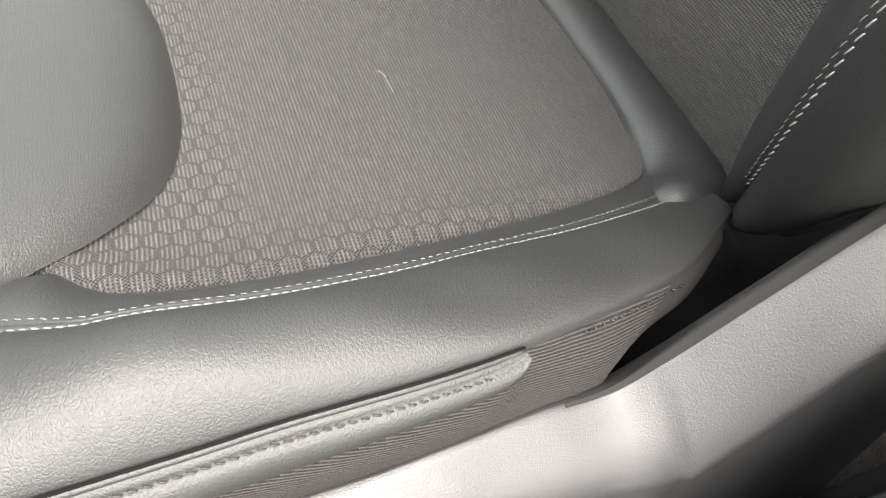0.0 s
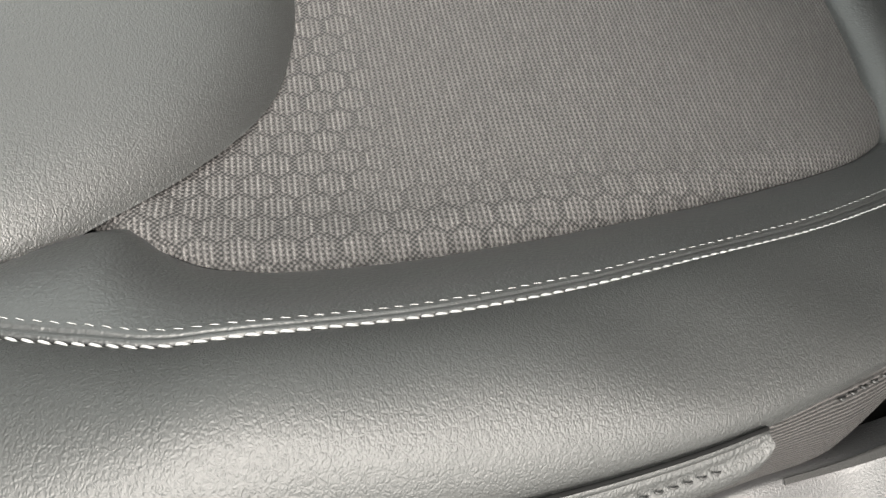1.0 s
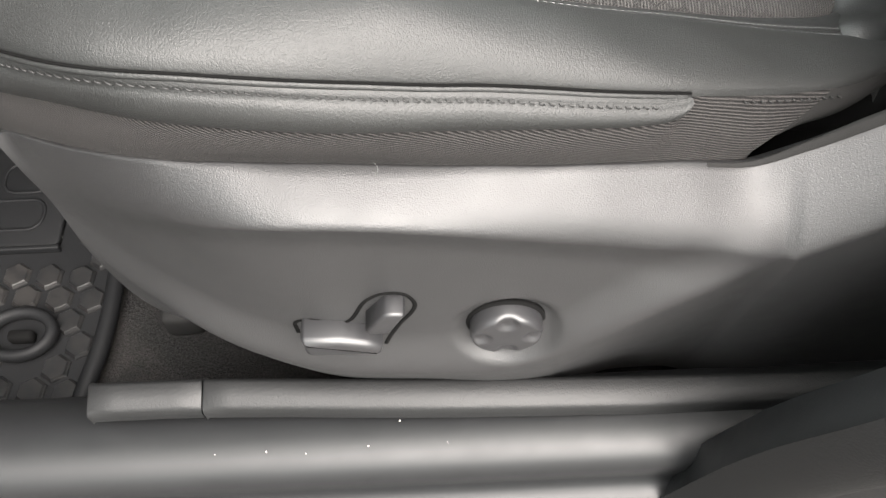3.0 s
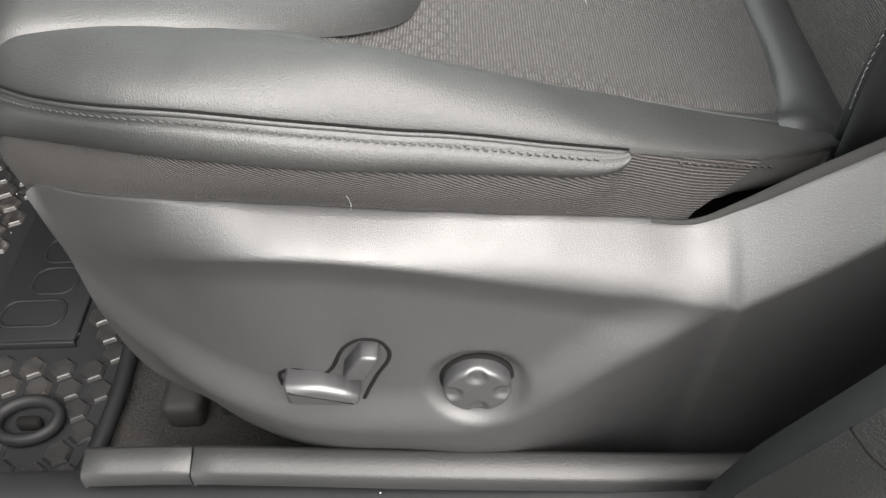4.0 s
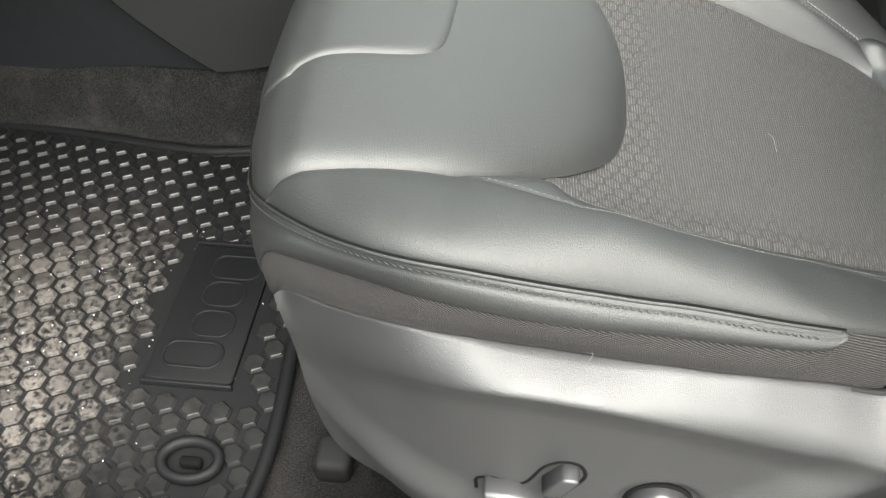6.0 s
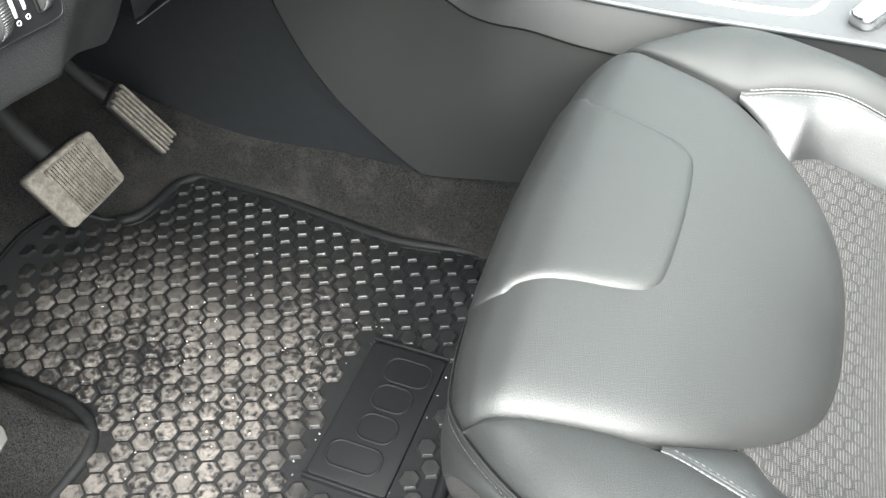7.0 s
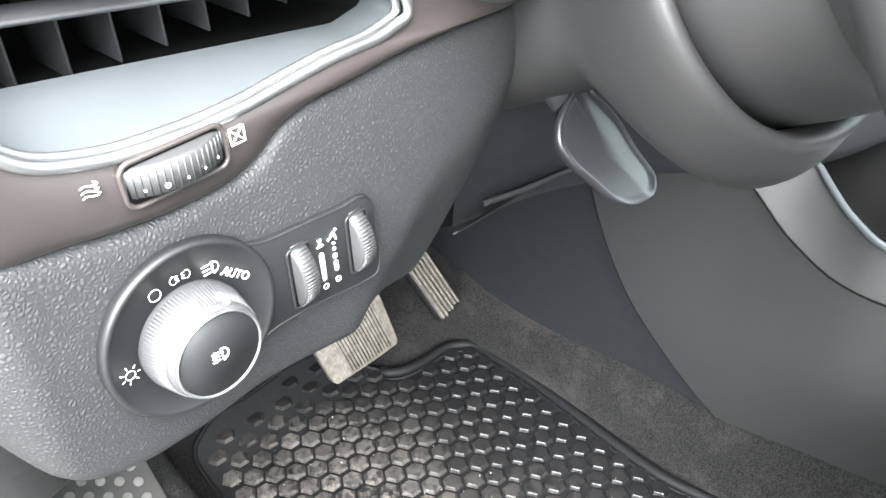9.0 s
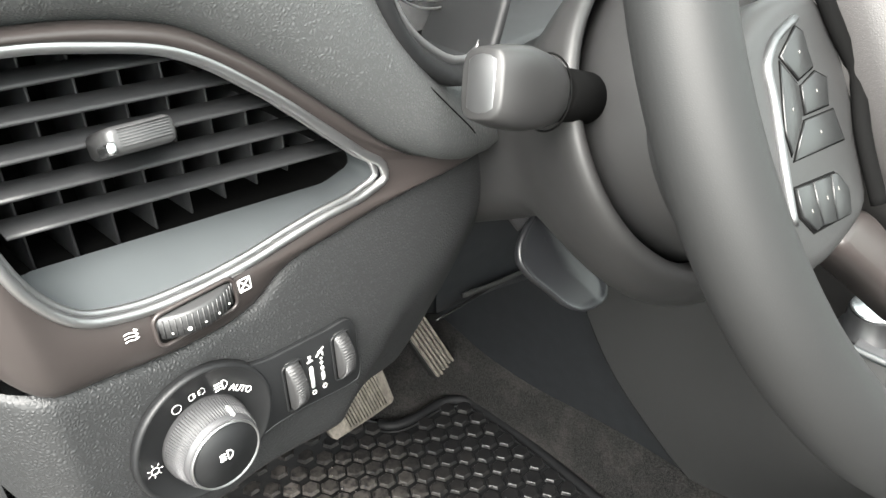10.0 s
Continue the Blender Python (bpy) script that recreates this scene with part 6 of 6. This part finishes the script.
    # thumbwheels for the panel lights
    for n, u in enumerate((0.0477, 0.0772)):
        well = round_rect(0.0112, 0.0275, 0.002)
        place = m @ Matrix.Translation((u, -0.0045, 0.0012))
        part("wheel_slot", slab(well, place, 0.005), GAP, base, "black slot of a dimmer wheel")
        part("slot_rim", ring(well, place, 0.0014, 0.0012), PANEL, base)
        c = place @ Vector((0, 0.0, -0.0105))
        thumbwheel("dimmer_wheel", tuple(c), 0.0172, 0.0080, tuple(m.to_3x3() @ Vector((1, 0, 0))), DIMMER, base, "ribbed grey dimmer thumbwheel")
    slit = [(0.0592, 0.0020, 0.0022, 0.0135, 0.0), (0.0592, 0.0120, 0.0034, 0.0008, 0.0), (0.0592, 0.0137, 0.0008, 0.0034, 0.4), (0.0592, 0.0137, 0.0008, 0.0034, -0.4)]
    bars("dimmer_scale", slit, h, base)
    steps = [(0.0658, -0.0010, 0.0020, 0.0052, 0.0), (0.0658, 0.0038, 0.0020, 0.0026, 0.0), (0.0658, 0.0073, 0.0018, 0.0016, 0.0), (0.0658, 0.0100, 0.0014, 0.0012, 0.0), (0.0648, 0.0135, 0.0044, 0.0008, 0.5), (0.0662, 0.0150, 0.0040, 0.0008, 0.5), (0.0668, 0.0128, 0.0008, 0.0034, 0.2)]
    bars("ambient_scale", steps, h, base)
    bm = bmesh.new()
    for u in (0.0592, 0.0658):
        arc_marks(bm, h, u, -0.0075, 0.0012, 0, 2 * math.pi, 0.0006, 12)
    part("zero_marks", bm, INK, base, "white ring marks")


light_switch()


# ---- steering column and wheel ----
def spline_rows(rows, n):
    """Smooths a stack of rings along its length."""
    return np.array([spline(rows[:, k], n) for k in range(rows.shape[1])]).transpose(1, 0, 2)


TILT = 0.513
AXIS = Vector((math.cos(TILT), 0, math.sin(TILT)))
HUB = Vector((-0.057, 0.247, 0.813))
WHEEL = facing(HUB, AXIS)


def column():
    base = thing("steering_column", tuple(HUB - AXIS * 0.2), "black plastic steering column shroud with two levers", "steering column")
    def section(s, w, h, n=4.0, drop=0.0):
        out = []
        for a in np.linspace(0, 2 * math.pi, 64, endpoint=False):
            c, d = math.cos(a), math.sin(a)
            q = n if d > 0 else 2.0
            r = (abs(c) ** q + abs(d) ** q) ** (-1 / q)
            out.append(WHEEL @ Vector((w * r * c, (h if d > 0 else h + drop) * r * d, -s)))
        return out
    # the open rear lip, the deep bowl under it, and the notch ahead of the bowl for the lever
    stations = ((0.138, 0.104, 0.084, 2.2, 0.0), (0.116, 0.1085, 0.087, 2.2, 0.0), (0.1105, 0.1105, 0.089, 2.2, 0.001), (0.1080, 0.1135, 0.092, 2.2, 0.0005), (0.1090, 0.1165, 0.0945, 2.2, 0.0), (0.112, 0.1180, 0.0955, 2.2, 0.001), (0.117, 0.1182, 0.0955, 2.2, 0.004),
                (0.126, 0.1165, 0.093, 2.3, 0.013), (0.137, 0.1130, 0.087, 2.4, 0.024), (0.149, 0.1085, 0.080, 2.5, 0.033), (0.158, 0.1045, 0.075, 2.6, 0.036), (0.166, 0.1010, 0.072, 2.7, 0.030), (0.172, 0.0990, 0.070, 2.7, 0.018), (0.177, 0.0978, 0.069, 2.8, 0.002), (0.183, 0.0965, 0.068, 2.8, -0.016),
                (0.194, 0.0950, 0.067, 3.0, -0.022), (0.24, 0.0900, 0.063, 3.0, -0.022), (0.32, 0.0840, 0.058, 3.0, -0.020))
    rows = np.array([section(*q) for q in stations])
    rows = spline_rows(rows, 60)
    part("shroud", grid(rows, close_u=True), SHROUD, base, "fine grained plastic shroud")
    oval = WHEEL @ Matrix.Diagonal((1.12, 0.92, 1, 1))
    part("clock_spring", lathe([(0.091, -0.138), (0.0925, -0.104), (0.0920, -0.074), (0.088, -0.062), (0.078, -0.054), (0.05, -0.046), (0.0, -0.044)], oval, 72), SHROUD, base, "dark round housing behind the wheel")
    # a black ring stands in for the shadow inside the lip
    part("lip_gap", lathe([(0.089, -0.130), (0.102, -0.130)], oval, 72), GAP, base, "black gap inside the shroud's lip")
    back = WHEEL.inverted()
    flat = np.array([[tuple(back @ Vector(p)) for p in row] for row in rows])
    ring_at = int(np.argmin(np.abs(flat[:, 0, 2] + 0.106) + 10 * (np.arange(len(flat)) < 12)))
    k = int(np.argmin(np.hypot(flat[ring_at, :, 0] + 0.1128, flat[ring_at, :, 1] - 0.0362)))
    line = [tuple(p) for p, q in zip(rows[:, k], flat[:, k]) if -0.165 < q[2] < -0.1005][6:]
    part("shroud_joint", tube(spline(line, 24), 0.0007, 6), GAP, base, "joint of the shroud's halves")
    return base


col = column()


def stalk():
    base = thing("indicator_stalk", (-0.17, 0.14, 0.79), "black indicator stalk with a flat bright end", "stalk")
    a, b = Vector((-0.170, 0.168, 0.779)), Vector((-0.1765, 0.083, 0.8135))
    m = facing(a, b - a, (-0.25, 0, 1))
    length = (b - a).length
    rows = []
    for s, w, h, n in ((0.0, 0.0085, 0.0085, 2), (0.0460, 0.0088, 0.0090, 2), (0.0465, 0.0112, 0.0122, 2.1), (0.051, 0.0130, 0.0150, 2.5), (0.060, 0.0138, 0.0168, 3), (0.070, 0.0142, 0.0182, 3.2), (0.080, 0.0138, 0.0176, 3.6), (length, 0.0118, 0.0152, 4.0), (length + 0.0014, 0.0106, 0.0140, 4.0)):
        row = []
        for t in np.linspace(0, 2 * math.pi, 40, endpoint=False):
            c, d = math.cos(t), math.sin(t)
            r = (abs(c) ** n + abs(d) ** n) ** (-1 / n)
            row.append(m @ Vector((w * r * c, h * r * d, s)))
        rows.append(row)
    part("stalk_arm", grid(np.array(rows), close_u=True, caps=True), SHROUD, base)
    cap = m @ Matrix.Translation((0, 0, length + 0.0016))
    plate = [(1.12 * u, 1.14 * v) for u, v in ((-0.0068, -0.0086), (-0.0040, -0.0102), (0.0, -0.0108), (0.0040, -0.0102), (0.0068, -0.0086), (0.0068, 0.0086), (0.0040, 0.0102), (0.0, 0.0108), (-0.0040, 0.0102), (-0.0068, 0.0086))]
    part("end_button", slab(plate, cap, 0.0015, 0.0005), SPOKE_TRIM, base, "flat grey button on the stalk's end")
    part("button_gap", ring(plate, cap @ Matrix.Translation((0, 0, -0.0006)), 0.0008, 0.0008), GAP, base)
    part("collar", lathe([(0.0122, 0.020), (0.0124, 0.0425), (0.0112, 0.0445), (0.008, 0.0430)], m, 32), GAP, base, "dark collar round the stalk")
    part("arm_joint", tube([m @ Vector((0.0142 * math.cos(t), 0.0172 * math.sin(t), 0.050)) for t in np.linspace(0, 2 * math.pi, 40, endpoint=False)], 0.0005, 5, True), GAP, base)


stalk()


def tilt_lever():
    base = thing("tilt_lever", (-0.22, 0.18, 0.66), "glossy black column release lever", "lever")
    outline = [(-0.0070, 0.052), (-0.0060, 0.0460), (-0.0135, 0.0415), (-0.0262, 0.0318), (-0.0298, 0.0240), (-0.0275, 0.0150), (-0.0160, -0.0040), (-0.0045, -0.0205), (0.0030, -0.0262), (0.0190, -0.0295), (0.0290, -0.0288), (0.0350, -0.0235), (0.0305, -0.0030), (0.0225, 0.0225), (0.0105, 0.0400), (0.0060, 0.052)]
    shape = spline([(u, v, 0) for u, v in outline], 110, True)[:, :2]
    m = facing((-0.211, 0.200, 0.637), (0.855, -0.045, 0.516))
    mid = np.array([0.001, 0.006])
    rows = []
    # a thin raised rim round a flat face, which breaks along a ridge and falls away to the inner edge
    ridge = through_points([(-0.030, 0.0205), (-0.0208, 0.0175), (0.0031, 0.0068), (0.0238, 0.0030), (0.052, -0.001)])
    for k, z in ((0.80, -0.010), (0.93, -0.0075), (0.985, -0.0040), (1.0, -0.0014), (0.98, -0.0001), (0.945, 0.0002), (0.92, -0.0004), (0.88, -0.0018), (0.80, -0.0020), (0.70, -0.0021), (0.55, -0.0022), (0.40, -0.0022), (0.20, -0.0022), (0.0, -0.0022)):
        p = mid + (shape - mid) * k
        rows.append([m @ Vector((u, v, z - 0.22 * max(0.0, u - float(ridge(v))) * float(smooth((k - 0.02) / 0.3)))) for u, v in p])
    part("paddle", grid(np.array(rows), close_u=True), PADDLE, base)
    part("stem", tube([m @ Vector((-0.004, 0.040, -0.010)), m @ Vector((-0.006, 0.07, -0.022)), (-0.30, 0.20, 0.71)], 0.009, 10), SWITCH, base)


tilt_lever()


def under_column():
    """The dark filler between knee panel and column, and the lower dash edge to the console."""
    base = thing("column_filler", (-0.33, 0.3, 0.5), "plastic filler panel below the steering column, coloured dark as in shade", "filler panel", kind="structure")
    a = spline([(-0.285, 0.17, 0.66), (-0.285, 0.25, 0.66), (-0.26, 0.40, 0.65), (-0.19, 0.56, 0.62), (-0.14, 0.75, 0.60)], 30)
    b = spline([(-0.32, 0.19, 0.58), (-0.31, 0.27, 0.58), (-0.275, 0.40, 0.565), (-0.20, 0.56, 0.53), (-0.15, 0.75, 0.52)], 30)
    c = spline([(-0.345, 0.215, 0.528), (-0.328, 0.29, 0.525), (-0.295, 0.40, 0.505), (-0.218, 0.55, 0.472), (-0.16, 0.75, 0.463)], 30)
    d = c + np.array([-0.012, 0, -0.006])
    e = c + np.array([-0.28, 0, 0.02])
    rows = []
    for t in np.linspace(0, 1, 12):
        rows.append((1 - t) ** 2 * a + 2 * t * (1 - t) * b + t * t * c)
    # the filler is coloured dark for the shade under the column
    part("filler", grid(np.array(rows + [d, e])), CONSOLE_DARK, base)
    part("trim_edge", tube(spline([(-0.337, 0.207, 0.530), (-0.334, 0.245, 0.5305), (-0.328, 0.290, 0.534), (-0.314, 0.330, 0.540)], 20), 0.0009, 8), DASH_HARD, base, "thin edge of the lower trim")
    edge_low = spline([(-0.336, 0.207, 0.531), (-0.333, 0.245, 0.5315), (-0.327, 0.290, 0.535), (-0.314, 0.330, 0.540)], 16)
    edge_up = spline([(-0.322, 0.209, 0.546), (-0.316, 0.250, 0.553), (-0.313, 0.295, 0.546), (-0.312, 0.331, 0.541)], 16)
    # a black sheet fills the recess above the trim
    part("trim_gap", grid([edge_low + np.array([0.0015, 0, 0.001]), (edge_low + edge_up) / 2, edge_up]), GAP, base, "black gap above the lower trim")
    part("bracket_bar", tube(spline([(-0.315, 0.215, 0.561), (-0.313, 0.255, 0.553), (-0.311, 0.301, 0.546), (-0.309, 0.333, 0.539)], 20), 1.0, 10, squash=(0.0024, 0.0018), up=(1, 0, 0)), METAL, base, "dark bracket bar below the column")


under_column()


def steering_wheel():
    base = thing("steering_wheel", tuple(HUB), "dark leather steering wheel with button spokes", "steering wheel")
    R = 0.184
    path = np.array([WHEEL @ Vector((R * math.cos(t), R * math.sin(t), 0)) for t in np.linspace(0, 2 * math.pi, 160, endpoint=False)])
    part("rim", tube(path, 1.0, 24, True, squash=(0.0175, 0.0165), up=tuple(AXIS)), WHEEL_LEATHER, base, "worn dark leather rim")
    low = np.array([WHEEL @ Vector((R * math.cos(t), R * math.sin(t), 0)) for t in np.linspace(math.radians(226), math.radians(314), 60)])
    part("rim_inlay", tube(low, 1.0, 24, squash=(0.0180, 0.0170), up=tuple(AXIS)), SWITCH, base, "smooth dark lower rim section")
    for deg in (226, 314):
        t = math.radians(deg)
        c = WHEEL @ Vector((R * math.cos(t), R * math.sin(t), 0))
        d = WHEEL.to_3x3() @ Vector((-math.sin(t), math.cos(t), 0))
        part("rim_ring", lathe([(0.0178, -0.0022), (0.0184, 0.0), (0.0178, 0.0022)], facing(c, d, tuple(AXIS)), 28), KNOB, base, "thin satin ring on the rim")
    hub = spline([(-0.075, 0.045, 0), (0.0, 0.065, 0), (0.075, 0.045, 0), (0.082, 0.0, 0), (0.070, -0.05, 0), (0.03, -0.085, 0), (-0.03, -0.085, 0), (-0.070, -0.05, 0), (-0.082, 0.0, 0)], 60, True)[:, :2]
    pad = part("airbag_pad", slab(hub, WHEEL @ Matrix.Translation((0, 0, 0.022)), 0.05, 0.012, 4), AIRBAG, base, "grained airbag cover")
    face = WHEEL @ Matrix.Translation((-0.0, 0, -0.0058))
    for s in (-1, 1):
        arm = spline([(s * 0.176, 0.030, 0), (s * 0.150, 0.040, 0), (s * 0.120, 0.050, 0), (s * 0.080, 0.040, 0), (s * 0.076, 0.010, 0), (s * 0.084, -0.020, 0), (s * 0.092, -0.040, 0), (s * 0.112, -0.045, 0), (s * 0.146, -0.044, 0), (s * 0.166, -0.034, 0), (s * 0.176, -0.02, 0)], 50, True)[:, :2]
        spoke = part("spoke", slab(arm, face @ Matrix.Translation((0, 0, 0.004)), 0.022, 0.007, 4), SHROUD, base, "dark plastic spoke with buttons")
        trim = spline([(s * 0.1072, 0.0399, 0), (s * 0.1278, 0.0352, 0), (s * 0.1339, 0.0309, 0), (s * 0.1371, 0.0176, 0), (s * 0.1430, -0.0011, 0), (s * 0.1493, -0.0239, 0)], 24)[:, :2]
        part("spoke_trim", tube([face @ Vector((u, v, 0.0038)) for u, v in trim], 1.0, 8, squash=(0.0018, 0.0028), up=tuple(AXIS)), SPOKE_TRIM, spoke, "slim satin silver strip")
        cluster_shapes = (
            [(0.1243, 0.0305), (0.1080, 0.0374), (0.1037, 0.0341), (0.1040, 0.0205), (0.1168, 0.0194)],
            [(0.1253, 0.0288), (0.1180, 0.0178), (0.1212, 0.0075), (0.1360, -0.0025), (0.1357, 0.0067)],
            [(0.1165, 0.0172), (0.1038, 0.0190), (0.0965, 0.0141), (0.1014, 0.0047), (0.1195, 0.0071)],
            [(0.1210, 0.0056), (0.0989, 0.0026), (0.0976, -0.0104), (0.1357, -0.0048)],
        )
        for shape in cluster_shapes:
            pts = [(s * u, v) for u, v in shape]
            mid = np.mean(pts, 0)
            pts = [tuple(mid + (np.array(p) - mid) * 0.97) for p in pts]
            part("key_gap", slab([tuple(mid + (np.array(p) - mid) * 1.07) for p in pts], face @ Matrix.Translation((0, 0, 0.0043)), 0.003), GAP, spoke, "black gap round a key")
            key = part("button", slab(pts, face @ Matrix.Translation((0, 0, 0.0049)), 0.004, 0.0005, 2), KEY, spoke)
            part("mark", slab([(mid[0] - 0.0005, mid[1] - 0.0006), (mid[0] + 0.0007, mid[1] - 0.0003), (mid[0], mid[1] + 0.0006)], face @ Matrix.Translation((0, 0, 0.0051)), 0.0004), DOT, key, "small pale mark")
        bed = [(s * u, v) for u, v in ((0.1425, -0.0120), (0.1115, -0.0176), (0.1060, -0.0270), (0.1098, -0.0364), (0.1378, -0.0320), (0.1440, -0.0230))]
        part("key_bed", slab(bed, face @ Matrix.Translation((0, 0, 0.0046)), 0.004, 0.0007, 1), GAP, spoke, "black bed of the phone keys")
        for quad in (((0.1413, -0.0130), (0.1306, -0.0151), (0.1326, -0.0309), (0.1372, -0.0309), (0.1430, -0.0230)), ((0.1298, -0.0153), (0.1170, -0.0176), (0.1225, -0.0334), (0.1318, -0.0312)), ((0.1162, -0.0177), (0.1118, -0.0186), (0.1069, -0.0270), (0.1106, -0.0353), (0.1217, -0.0336))):
            u0, u1 = quad[0][0], quad[1][0]
            quad = [(s * u, v) for u, v in quad]
            key = part("phone_key", slab(quad, face @ Matrix.Translation((0, 0, 0.0058)), 0.003, 0.0005, 2), KEY, spoke, "black phone key")
            part("mark", slab(round_rect(0.0004, 0.0014, 0.0001, 2, s * ((u0 + u1) / 2 + 0.001), -0.0235), face @ Matrix.Translation((0, 0, 0.0060)), 0.0004), DOT, key, "small pale mark")
    for s in (-1, 1):
        gap = spline([(s * 0.086, 0.044, 0), (s * 0.0835, 0.030, 0), (s * 0.0785, 0.010, 0), (s * 0.0870, -0.012, 0), (s * 0.0910, -0.040, 0)], 30)
        part("pad_gap", tube([face @ Vector((u, v, 0.0068)) for u, v, _ in gap], 1.0, 8, squash=(0.0042, 0.0030), up=tuple(AXIS)), GAP, base, "black gap beside the airbag cover")
        leg = spline([(s * 0.113, -0.044, 0), (s * 0.092, -0.041, 0), (s * 0.066, -0.070, 0), (s * 0.030, -0.095, 0), (s * 0.024, -0.135, 0), (s * 0.060, -0.112, 0), (s * 0.094, -0.072, 0)], 40, True)[:, :2]
        part("lower_trim", slab(leg, face @ Matrix.Translation((0, 0, 0.001)), 0.016, 0.004, 3), BEZEL, base, "brown satin trim below the spoke")
    lower = spline([(-0.030, -0.075, 0), (0.030, -0.075, 0), (0.022, -0.172, 0), (-0.022, -0.172, 0)], 40, True)[:, :2]
    part("lower_spoke", slab(lower, WHEEL @ Matrix.Translation((0, 0, 0.002)), 0.016, 0.005, 3), BEZEL, base, "brown satin lower spoke")
    part("hub_back", lathe([(0.05, -0.03), (0.07, -0.02), (0.075, -0.01)], WHEEL, 48), SHROUD, base)


steering_wheel()
